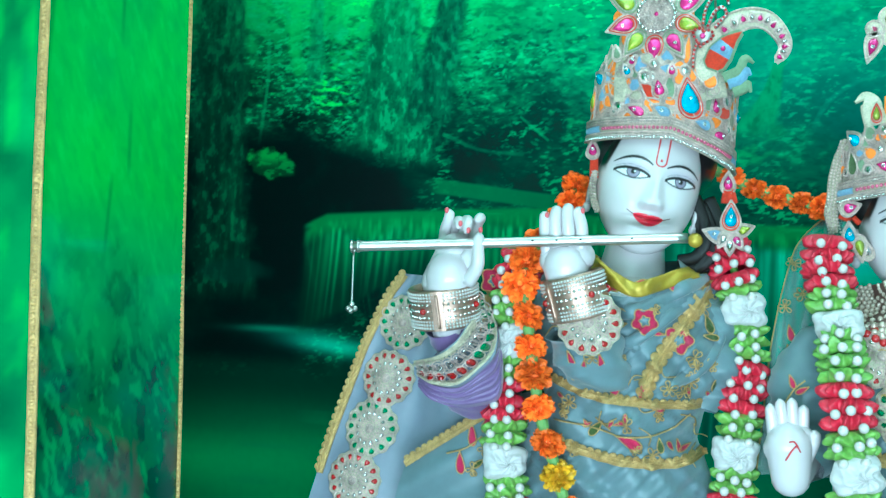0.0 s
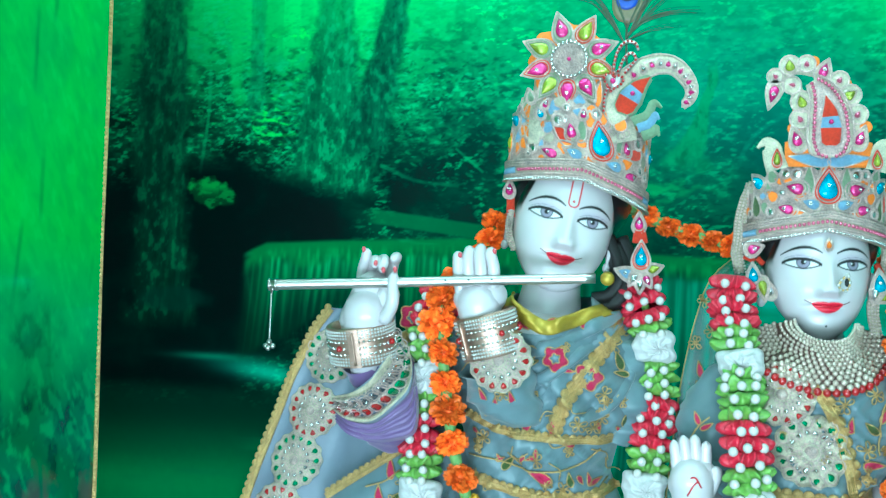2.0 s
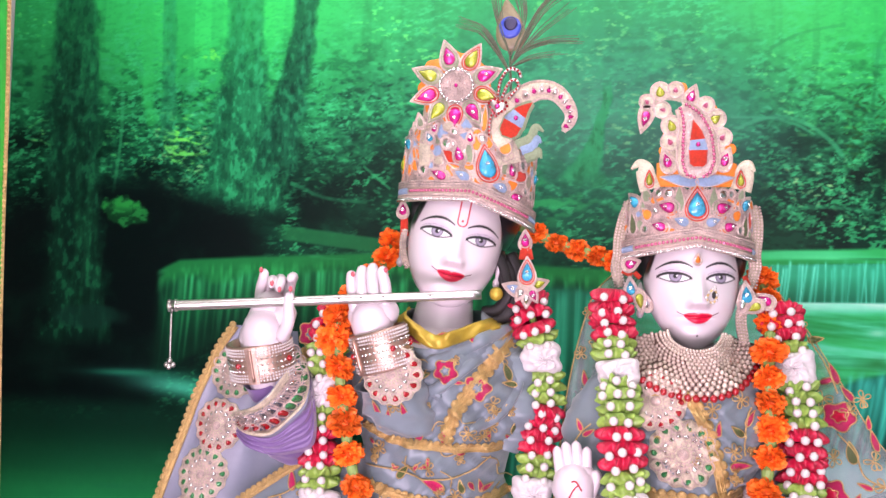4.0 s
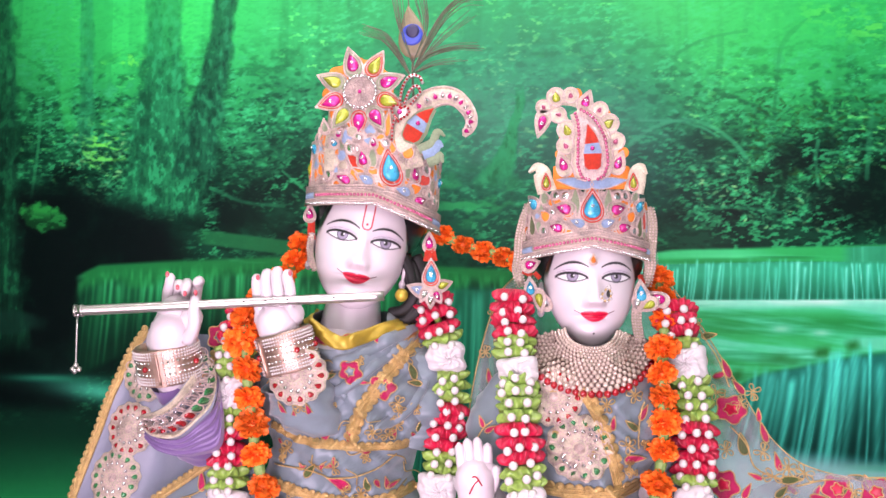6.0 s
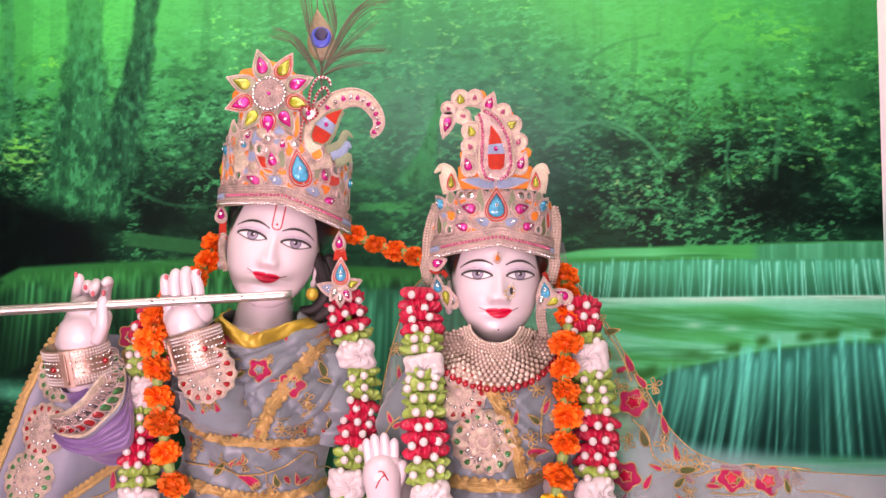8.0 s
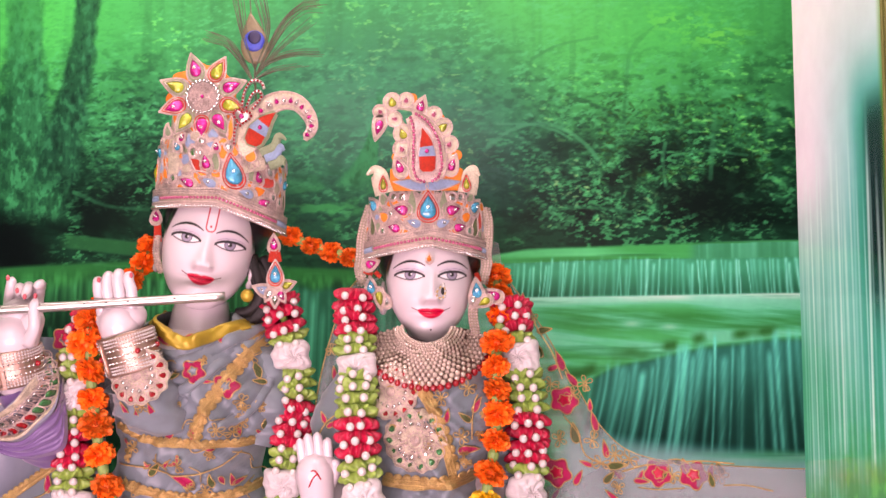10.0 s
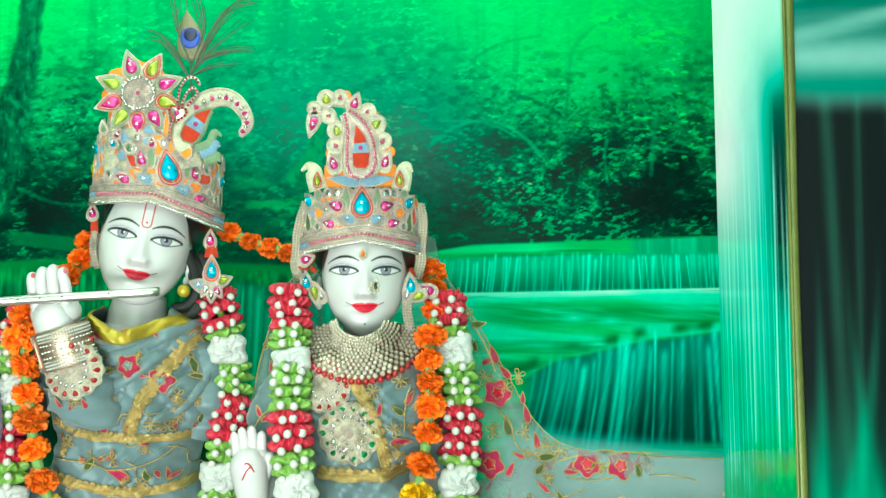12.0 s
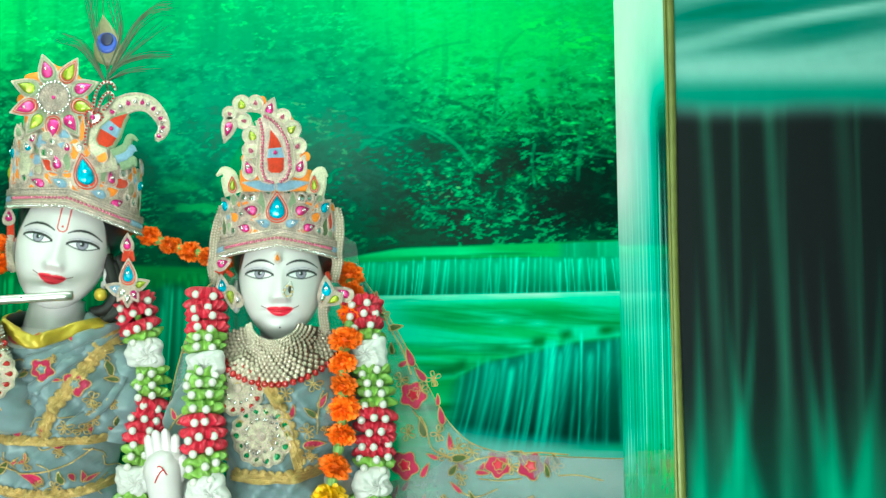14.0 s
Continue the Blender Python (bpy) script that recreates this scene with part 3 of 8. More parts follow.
    rgb[:] = mix(rgb, (14, 40, 32), cave * np.clip((fbm(u, v, 0.1, 81, 5) - 0.56) * 4, 0, 1) * 0.6)
    trunk(rgb, u, v, (-1.067, 1.4734), (-1.0866, 2.0101), 0.085, 0.06, (12, 46, 36), (24, 104, 66), 52, 0.75)
    rx, rz = (-0.9647, 1.7667)
    rock = step(1.1, 0.85, np.hypot((u - rx - 0.004) / 0.056, (v - rz + 0.2 * (u - rx)) / 0.032) + 1.1 * (fbm(u, v, 0.035, 91, 5) - 0.5))
    rgb[:] = mix(rgb, (10, 60, 32), rock)
    rgb[:] = mix(rgb, (22, 120, 58), rock * np.clip((fbm(u, v, 0.012, 94, 3, 1.5, 0.7) - 0.5) * 7, 0, 1))
    rgb[:] = mix(rgb, (24, 150, 66), rock * step(rz - 0.015, rz + 0.02, v) * np.clip(fbm(u, v, 0.014, 92) * 3 - 1, 0, 1))
    rx, rz = (-1.0357, 1.525)
    rgb[:] = mix(rgb, (26, 56, 46), step(1.1, 0.7, np.hypot((u - rx) / 0.1, (v - rz) / 0.03) + 0.5 * (fbm(u, v, 0.05, 93) - 0.5)) * 0.7)
    # near pool and spray
    px, pz = (-0.8267, 1.3347)
    pool = step(pz + 0.02, pz - 0.05, v) * step(0.35, 0.0, u)
    rgb[:] = mix(rgb, (8, 46, 34), pool)
    rgb[:] = mix(rgb, (8, 146, 84), pool * step(pz - 0.03, 1.12, v) * (0.6 + 0.4 * noise2(u, v, 0.3, 95, 3, 0.3)))
    rgb[:] = mix(rgb, (30, 120, 80), pool * np.clip((noise2(u, v, 0.05, 96, 3, 0.4) - 0.7) * 3, 0, 1) * 0.5)
    fx, fz = (-0.7896, 1.3709)
    foam = np.exp(-((u - fx) / 0.13) ** 2 - ((v - fz + 0.12 * (u - fx)) / 0.022) ** 2) * (0.6 + 0.5 * noise2(u, v, 0.05, 97, 3, 0.5))
    rgb[:] = mix(rgb, (120, 235, 200), foam * 0.95)
    fx, fz = (-0.9352, 1.4011)
    rgb[:] = mix(rgb, (40, 150, 120), np.exp(-((u - fx) / 0.09) ** 2 - ((v - fz) / 0.008) ** 2) * 0.7)
    # first ledge, whose water falls behind the statues
    ledge = line_of([(-0.8678, 1.64), (-0.8166, 1.6635), (-0.6628, 1.6727), (-0.2973, 1.688), (-0.3751, 1.6772), (0.1042, 1.6589)])
    x0, x1 = (-0.862, 1.6551)[0], 0.3
    curtain(rgb, u, v, x0, x1, lambda x: ledge(x) - 0.02, lambda x: 0.30 + 0.05 * np.sin(x * 9), (5, 30, 24), (40, 150, 96), 101, 0.0065, -0.05, 0.95, 0.8)
    streams(rgb, u, v, x0, 0.02, lambda x: ledge(x) - 0.03, lambda x: 0.17 + 0.05 * np.sin(x * 13) + 0.12 * step(-0.62, -0.35, x), 64, 0.0056, 0.016, (5, 32, 25), (16, 112, 64), (60, 204, 126), 105, 0.85, 0.7, False, 0.9)
    curtain(rgb, u, v, -0.12, 0.32, lambda x: ledge(x) - 0.05, lambda x: 0.42 + 0 * x, (10, 70, 58), (90, 200, 160), 102, 0.012, 0.0, 0.9, 0.3)
    streams(rgb, u, v, -0.1, 0.34, lambda x: ledge(x) - 0.04, lambda x: 0.44 + 0 * x, 30, 0.0056, 0.03, (8, 66, 52), (24, 134, 104), (104, 214, 180), 106, 0.9, 0.6)
    top = step(0.0, 0.012, ledge(u) - v) * step(0.062, 0.03, ledge(u) - v + 0.03 * (noise2(u, v, 0.04, 103) - 0.5)) * step(x0 - 0.015, x0 + 0.015, u) * step(x1, x1 - 0.03, u)
    rgb[:] = mix(rgb, (16, 128, 66), top * 0.9)
    rgb[:] = mix(rgb, (120, 200, 140), top * np.clip((noise2(u, v, 0.02, 104, 3, 0.5) - 0.62) * 3, 0, 1) * step(0.022, 0.006, ledge(u) - v))
    hang = noise2(u, v, 0.007, 107, 1, 6)
    rgb[:] = mix(rgb, (70, 206, 116), top * np.clip((hang - 0.5) * 4, 0, 1) * 0.35 * step(0.01, 0.04, ledge(u) - v))
    rgb[:] = mix(rgb, (8, 70, 38), top * np.clip((0.45 - hang) * 4, 0, 1) * 0.35 * step(0.015, 0.045, ledge(u) - v))
    lx, lz = (-0.4412, 1.7057)
    log = step(1.2, 0.8, np.abs(v - lz + 0.12 * (u - lx)) / 0.016) * step(0.16, 0.12, np.abs(u - lx))
    rgb[:] = mix(rgb, (30, 110, 66), log * 0.85)
    # upper steps on the far side
    far = line_of([(0.3188, 1.6757), (0.4585, 1.6996), (0.6997, 1.7072), (0.998, 1.7142)])
    x2 = (0.2426, 1.6663)[0]
    under = step(0.0, 0.008, far(u) - v) * step(x2 - 0.02, x2 + 0.1, u)
    rgb[:] = mix(rgb, (30, 172, 96), under)
    rgb[:] = mix(rgb, (110, 214, 150), under * np.clip(noise2(u, v, 0.04, 111, 4, 0.25) * 2 - 0.7, 0, 1) * 0.9)
    rgb[:] = mix(rgb, (8, 96, 50), under * np.clip(0.8 - noise2(u, v, 0.03, 116, 5, 0.2) * 2, 0, 1) * 0.7)
    lip = line_of([(0.2426, 1.6638), (0.3948, 1.6647), (0.6484, 1.6722), (0.997, 1.6748)])
    curtain(rgb, u, v, x2, 1.1, lip, lambda x: 0.095 + 0.0 * x, (40, 160, 128), (190, 245, 230), 112, 0.0055, 0.01, 1.0, 0.12)
    streams(rgb, u, v, x2, 1.1, lip, lambda x: 0.098 + 0.0 * x, 80, 0.0029, 0.02, (8, 80, 60), (64, 208, 164), (160, 252, 230), 114, 0.95, 0.7, True)
    curtain(rgb, u, v, (0.8137, 1.6984)[0], 1.1, lambda x: far(x) - 0.006, lambda x: 0.04 + 0.0 * x, (50, 150, 110), (110, 205, 165), 113, 0.01)
    # broad pool with pale drifting water
    shelf = line_of([(0.2422, 1.5903), (0.5459, 1.5921), (0.9949, 1.5975)])
    edge = line_of([(0.241, 1.3642), (0.5747, 1.4007), (0.6444, 1.435), (0.7456, 1.4565), (0.8342, 1.4757), (0.9922, 1.4942)])
    sheet = step(0.0, 0.006, shelf(u) - v) * step(x2 - 0.08, x2 + 0.02, u) * step(-0.004, 0.01, v - edge(u))
    band = shelf(u) - v
    rgb[:] = mix(rgb, (62, 196, 120), sheet)
    rgb[:] = mix(rgb, (14, 140, 70), sheet * np.exp(-((band - 0.055) / 0.025) ** 2) * 0.9)
    rgb[:] = mix(rgb, (214, 246, 240), sheet * np.exp(-(band / 0.02) ** 2))
    rgb[:] = mix(rgb, (140, 228, 196), sheet * np.clip(fbm(u, v + 0.1 * u, 0.09, 121, 4, 3.0, 0.25) * 3.4 - 1.15, 0, 1) * 0.8)
    rgb[:] = mix(rgb, (170, 232, 216), sheet * step(0.62, 0.3, u) * step(0.16, 0.02, band) * 0.55)
    rgb[:] = mix(rgb, (12, 128, 62), sheet * np.clip(1.5 - fbm(u, v, 0.08, 125, 4, 3.5, 0.2) * 3.4, 0, 1) * 0.7)
    sx = (0.4064, 1.5633)
    rgb[:] = mix(rgb, (140, 214, 190), sheet * np.exp(-((u - sx[0] - 0.8 * (sx[1] - v)) / 0.06) ** 2 - ((v - sx[1]) / 0.07) ** 2) * 0.8)
    rgb[:] = mix(rgb, (50, 120, 60), sheet * np.exp(-((v - edge(u) - 0.02) / 0.014) ** 2) * np.clip(noise2(u, v, 0.03, 122) * 2 - 0.7, 0, 1))
    for cx, cz in ((0.6839, 1.5301), (0.7658, 1.523)):
        rgb[:] = mix(rgb, (150, 222, 185), sheet * np.exp(-((u - cx) / 0.026) ** 2 - ((v - cz) / 0.009) ** 2) * 0.9)
    # lower fall and its mist
    x3 = (0.5741, 1.3607)[0]
    streams(rgb, u, v, x3, 1.14, lambda x: edge(x) + 0.004, lambda x: 0.25 + 0.015 * np.sin(7 * x), 36, 0.0064, 0.08, (3, 36, 36), (50, 198, 180), (118, 244, 234), 131, 1.0, 0.55, True)
    base = line_of([(0.5667, 1.2836), (0.6917, 1.2637), (0.9852, 1.2347)])
    mist = step(0.03, -0.02, v - base(u)) * step(x3 - 0.1, x3, u)
    rgb[:] = mix(rgb, (196, 238, 240), mist * 0.9)
    rgb[:] = mix(rgb, (90, 190, 190), mist * noise2(u, v, 0.06, 141, 3, 0.5) * 0.5)
    # the top of the near hanging boughs
    return rgb


printed("mural", -1.25, 1.1, 0.98, 2.38, 0.0024, lambda u, v: (u, 0 * u - 0.004 + 0.0015 * np.sin(5 * u), v), forest_picture, M_PRINT,
        "large laminated photo mural of a green forest stream with stepped waterfalls", (0.5, 1.0, 0.93))


def left_jamb_picture(u, v):
    """Bright moss high up, darker tangled undergrowth below."""
    rgb = np.zeros(u.shape + (3,))
    rgb[:] = np.array((44, 168, 62)) / 255
    rgb[:] = mix(rgb, (96, 178, 58), np.clip(fbm(u, v, 0.14, 201, 4, 0.6, 1.6) * 3.0 - 1.3, 0, 1) * step(1.45, 1.7, v) * 0.9)
    rgb[:] = mix(rgb, (14, 138, 66), np.clip(fbm(u, v, 0.09, 207, 4) * 3 - 1.5, 0, 1) * 0.6)
    rgb[:] = mix(rgb, (40, 150, 76), step(1.62, 1.5, v))
    dark = step(1.54, 1.32, v + 0.24 * (fbm(u, v, 0.10, 203, 4) - 0.5) + 0.25 * (u - YF - 0.16))
    rgb[:] = mix(rgb, (42, 84, 50), dark * 0.9)
    tangle = fbm(u, v, 0.03, 205, 4)
    fine = fbm(u + 0.5 * v, v, 0.016, 206, 3, 0.8, 1.4)
    rgb[:] = mix(rgb, (16, 52, 36), np.clip((tangle - 0.5) * 6, 0, 1) * dark * 0.8)
    rgb[:] = mix(rgb, (70, 140, 74), np.clip((fine - 0.56) * 8, 0, 1) * dark * 0.7)
    rgb[:] = mix(rgb, (70, 62, 50), np.clip((fbm(u, v, 0.05, 210, 4) - 0.5) * 6, 0, 1) * step(1.36, 1.24, v) * 0.8)
    rgb[:] = mix(rgb, (20, 120, 60), np.clip((0.45 - fine) * 6, 0, 1) * (1 - dark) * 0.15)
    rgb[:] = mix(rgb, (130, 205, 90), np.clip((fine - 0.6) * 8, 0, 1) * (1 - dark) * 0.15)
    for k in range(5):
        d = np.abs(u - YF - 0.05 - 0.06 * k - 0.05 * np.sin(3.1 * v + 2 * k)) / 0.004
        rgb[:] = mix(rgb, (18, 104, 54), step(1.6, 0.3, d) * step(0.4, 0.7, noise2(u, v, 0.09, 212 + k)) * 0.4)
    return rgb


def left_wall_picture(u, v):
    rgb = np.zeros(u.shape + (3,))
    rgb[:] = np.array((6, 118, 62)) / 255
    rgb[:] = mix(rgb, (6, 70, 44), np.clip(fbm(u, v, 0.12, 211, 4) * 3 - 1.3, 0, 1) * 0.8)
    rgb[:] = mix(rgb, (10, 165, 84), np.clip(fbm(u, v, 0.09, 213, 4) * 3 - 1.6, 0, 1) * 0.7)
    rgb[:] = mix(rgb, (50, 190, 70), np.clip((fbm(u, v, 0.03, 215, 5, 0.6, 2.0) - 0.5) * 5, 0, 1) * 0.5)
    return rgb


def right_jamb_picture(u, v):
    rgb = np.zeros(u.shape + (3,))
    rgb[:] = np.array((238, 232, 240)) / 255
    s = (u - YF) / (YB - YF)
    rgb[:] = mix(rgb, (120, 204, 194), step(0.9, 0.3, s) * step(2.0, 1.7, v) * 0.85)
    rgb[:] = mix(rgb, (70, 180, 150), step(1.74, 1.55, v) * 0.8)
    rgb[:] = mix(rgb, (20, 150, 120), step(0.42, 0.2, s + 0.1 * (noise2(u, v, 0.1, 221) - 0.5)) * step(1.86, 1.74, v))
    rgb[:] = mix(rgb, (16, 40, 40), step(0.26, 0.16, s) * step(1.80, 1.74, v) * step(1.5, 1.6, v))
    rgb[:] = mix(rgb, (24, 160, 110), step(1.58, 1.46, v + 0.1 * (1 - s)) * 0.8)
    rgb[:] = mix(rgb, (130, 215, 190), np.clip(noise2(u, v, 0.02, 223, 1, 25) * 3 - 1.7, 0, 1) * step(1.6, 1.4, v) * 0.6)
    grass = step(1.38, 1.28, v + 0.08 * fbm(u, v, 0.05, 225) - 0.12 * (1 - s))
    for k, f in enumerate(np.linspace(0.04, 0.96, 22)):
        d = np.abs(s - f - 0.012 * np.sin(5 * v + 2 * k)) / (0.006 + 0.006 * ((k * 7) % 5) / 4)
        rgb[:] = mix(rgb, (206, 248, 236), step(1.9, 0.2, d) * step(1.80, 1.66, v + 0.1 * ((k * 3) % 4) / 4) * (0.3 + 0.65 * ((k * 5) % 7) / 6) * (0.5 + 0.5 * noise2(u, v, 0.01, 226, 1, 20)))
    rgb[:] = mix(rgb, (96, 150, 40), step(0.09, 0.03, s) * step(2.0, 1.8, v) * 0.8)
    rgb[:] = mix(rgb, (24, 140, 62), grass * 0.95)
    rgb[:] = mix(rgb, (60, 186, 80), grass * np.clip((fbm(u, v, 0.02, 227, 4) - 0.5) * 6, 0, 1) * 0.7)
    rgb[:] = mix(rgb, (150, 110, 40), grass * step(1.27, 1.2, v) * np.clip((fbm(u, v, 0.012, 228, 3) - 0.6) * 8, 0, 1))
    return rgb


def right_wall_picture(u, v):
    rgb = np.zeros(u.shape + (3,))
    rgb[:] = np.array((16, 19, 22)) / 255
    rgb[:] = mix(rgb, (12, 22, 22), step(0.2, 0.8, noise2(u, v, 0.06, 231, 1, 20)))
    x0 = XR
    for k, (x, w, a) in enumerate(((0.033, 0.007, 0.75), (0.068, 0.004, 0.6), (0.107, 0.008, 0.8), (0.122, 0.003, 0.5), (0.188, 0.010, 0.35), (0.205, 0.003, 0.45), (0.245, 0.005, 0.6), (0.33, 0.010, 0.7), (0.42, 0.016, 0.5))):
        spread = 1 + 1.2 * step(1.5, 1.3, v)
        d = np.abs(u - x0 - x - 0.05 * (1.75 - v) * (0.6 - (k % 2))) / (w * spread)
        rgb[:] = mix(rgb, (58, 116, 92), step(1.7, 0.0, d) * 0.75 * a * (0.75 + 0.4 * noise2(u, v, 0.01, 240 + k, 1, 20)))
    rgb[:] = mix(rgb, (86, 160, 124), step(1.46, 1.26, v) * np.clip(noise2(u + 0.1 * v, v, 0.014, 251, 1, 12) * 2.4 - 0.8, 0, 1) * 0.9)
    rgb[:] = mix(rgb, (26, 112, 78), step(1.5, 1.28, v) * 0.5)
    rgb[:] = mix(rgb, (26, 136, 74), step(1.32, 1.24, v + 0.05 * fbm(u, v, 0.04, 253, 4)) * (0.3 + 0.7 * fbm(u, v, 0.02, 254, 4)))
    for k, x in enumerate((0.02, 0.05, 0.085, 0.135, 0.16, 0.225, 0.27, 0.30, 0.36, 0.39)):
        low = np.clip((1.62 - v) / 0.34, 0, 1)
        d = np.abs(u - x0 - x - 0.05 * low ** 2 * math.sin(k * 2.3)) / (0.003 + 0.016 * low ** 2)
        rgb[:] = mix(rgb, (70, 190, 140), step(1.6, 0.0, d) * low * step(1.24, 1.30, v) * (0.45 + 0.4 * noise2(u, v, 0.008, 260 + k, 1, 15)))
    top = step(1.742, 1.785, v + 0.006 * (noise2(u, v, 0.05, 255) - 0.5))
    rgb[:] = mix(rgb, (128, 168, 162), top)
    rgb[:] = mix(rgb, (30, 140, 110), top * step(0.035, 0.0, np.abs(v - 1.775)) * 0.8)
    rgb[:] = mix(rgb, (30, 120, 98), top * np.clip(fbm(u - 1.5 * v, v - 0.15 * u, 0.06, 257, 3, 5, 0.5) * 3.2 - 1.4, 0, 1) * step(1.8, 1.86, v))
    return rgb


printed("jamb_print_left", YF + 0.004, YB, 0.42, 2.6, 0.0028, lambda u, v: (0 * u + XL + LEAN(v) + 0.003, u, v), left_jamb_picture, M_GLOSSPRINT,
        "glossy green foliage print on the side of the shrine opening")
printed("jamb_print_right", YF + 0.004, YB, 0.42, 2.6, 0.0024, lambda u, v: (0 * u + XR - 0.003, u, v), right_jamb_picture, M_GLOSSPRINT,
        "glossy pale teal waterfall print on the side of the shrine opening", (1.0, 1.0, 1.04))
printed("wall_print_left", -1.6, XL, 0.42, 2.6, 0.008, lambda u, v: (u + LEAN(v), 0 * u + YF - 0.003, v), left_wall_picture, M_PRINT,
        "dark green forest print on the front wall")
printed("wall_print_right", XR, 1.9, 0.42, 2.6, 0.004, lambda u, v: (u, 0 * u + YF - 0.003, v), right_wall_picture, M_PRINT,
        "dark waterfall print with pale green streams on the front wall", (0.9, 0.82, 0.85))


def edge_trim(name, x, y, z0, z1, w, label, beads=False, lean=lambda z: 0.0):
    """A corner strip with a raised rib, or a beaded ribbon."""
    root = tagged(new(name), label, kind="structure")
    kit = Kit()
    zz = np.linspace(z0, z1, 60)
    kit.tube([(x + lean(z) + 0.0012 * math.sin(z * 11), y, z) for z in zz], w, 8, flat=0.8)
    part("strip", kit, M_GOLD if beads else M_TRIMMETAL, root)
    rib = Kit()
    if beads:
        for z in np.arange(z0 + 0.004, z1, 0.007):
            rib.ball((x + lean(z) + 0.0012 * math.sin(z * 11) + 0.002, y - w * 0.7, z), 0.003, 4, 6)
    else:
        rib.tube([(x + w * (1 if x < 0 else -1) * 0.9, y - w * 0.5, z) for z in zz], w * 0.35, 6)
    part("beading" if beads else "rib", rib, M_GOLD if beads else M_TRIMMETAL, root)
    return root


edge_trim("trim_1", XL + 0.005, YF - 0.003, 0.42, 2.6, 0.006, "gold beaded ribbon along the front edge", True, LEAN)
edge_trim("trim_2", XR - 0.004, YF - 0.003, 0.42, 2.6, 0.0055, "brass coloured corner strip on the front edge")
edge_trim("trim_3", XL + 0.002, YB + 0.002, 1.0, 2.6, 0.004, "gold beaded ribbon along the inner edge", True, LEAN)


# ---- statues ----
def frame_of(c, roll):
    """Pose of a head: its centre and the degrees by which its top leans to +x."""
    return pose(c[0], c[1], c[2], 0, roll, 0)


HEAD_A, HEAD_B = frame_of((-0.0864, -0.56, 1.6648), 11.5), frame_of((0.2693, -0.583, 1.6074), 0.5)


def gauss(x, z, cx, cz, sx, sz):
    return np.exp(-((x - cx) / sx) ** 2 - ((z - cz) / sz) ** 2)


def head_points(s, wide, jaw, yaw, shift):
    """An egg-shaped carved head, denser in front; returns the points and its rows and columns. Local: the face looks to -y, z = 0 at the eyes."""
    rows, cols = 300, 400
    lat = np.linspace(-math.pi / 2, math.pi / 2, rows)
    t = np.linspace(-1, 1, cols, endpoint=False)
    lon = math.pi * (0.45 * t + 0.55 * t ** 3)
    LA, LO = np.meshgrid(lat, lon, indexing="ij")
    sz = np.sin(LA)
    z = np.where(sz < 0, 0.106 * sz, 0.118 * sz)
    n = np.where(sz < 0, 2.6, 2.2)
    r = (1 - np.abs(sz) ** n) ** (1 / n)
    side = np.where(sz < 0, jaw, 2.2)
    x = wide * (1 - np.abs(sz) ** side) ** (1 / side) * np.sin(LO)
    c = np.cos(LO)
    low = np.clip(-sz, 0, 1) ** 1.5
    y = -0.045 * low + np.where(c > 0, -(0.082 - 0.045 * low) * r * np.abs(c) ** 0.85, 0.09 * r * np.abs(c))
    front = step(0.1, 0.6, c)
    ax = np.abs(x)
    d = 0.0155 * np.exp(-(x / (0.0085 + 0.0045 * step(0.0, -0.035, z))) ** 2) * step(0.02, -0.036, z) ** 0.8 * step(-0.049, -0.035, z)
    d += 0.0055 * gauss(ax, z, 0.0105, -0.0375, 0.0055, 0.007)
    d += 0.0052 * gauss(ax, z, 0.0, -0.0535, 0.017, 0.0035) + 0.0058 * gauss(ax, z, 0.0, -0.0625, 0.014, 0.0045) - 0.003 * gauss(ax, z, 0, -0.0575, 0.02, 0.0018)
    d -= 0.0055 * gauss(ax, z, 0.034, 0.002, 0.02, 0.012)
    d += 0.0038 * gauss(ax, z, 0.034, 0.001, 0.014, 0.0075)
    d += 0.0035 * gauss(ax, z, 0.034, -0.034, 0.02, 0.02) + 0.0030 * gauss(ax, z, 0, -0.086, 0.022, 0.014) - 0.0010 * gauss(ax, z, 0, -0.0735, 0.018, 0.006)
    d += 0.002 * gauss(ax, z, 0.033, 0.022, 0.024, 0.006)
    y = y - d * front
    flat = np.stack([x * s, y * s, z * s], axis=-1).reshape(-1, 3)
    c, q = math.cos(math.radians(yaw)), math.sin(math.radians(yaw))
    turned = np.stack([flat[:, 0] * c - flat[:, 1] * q + shift, flat[:, 0] * q + flat[:, 1] * c, flat[:, 2]], axis=-1)
    return flat, turned, rows, cols


MARBLE = np.array((0.58, 0.515, 0.535))
INK, LIPS, WINE = np.array((0.012, 0.01, 0.012)), np.array((0.6, 0.006, 0.042)), np.array((0.45, 0.02, 0.03))


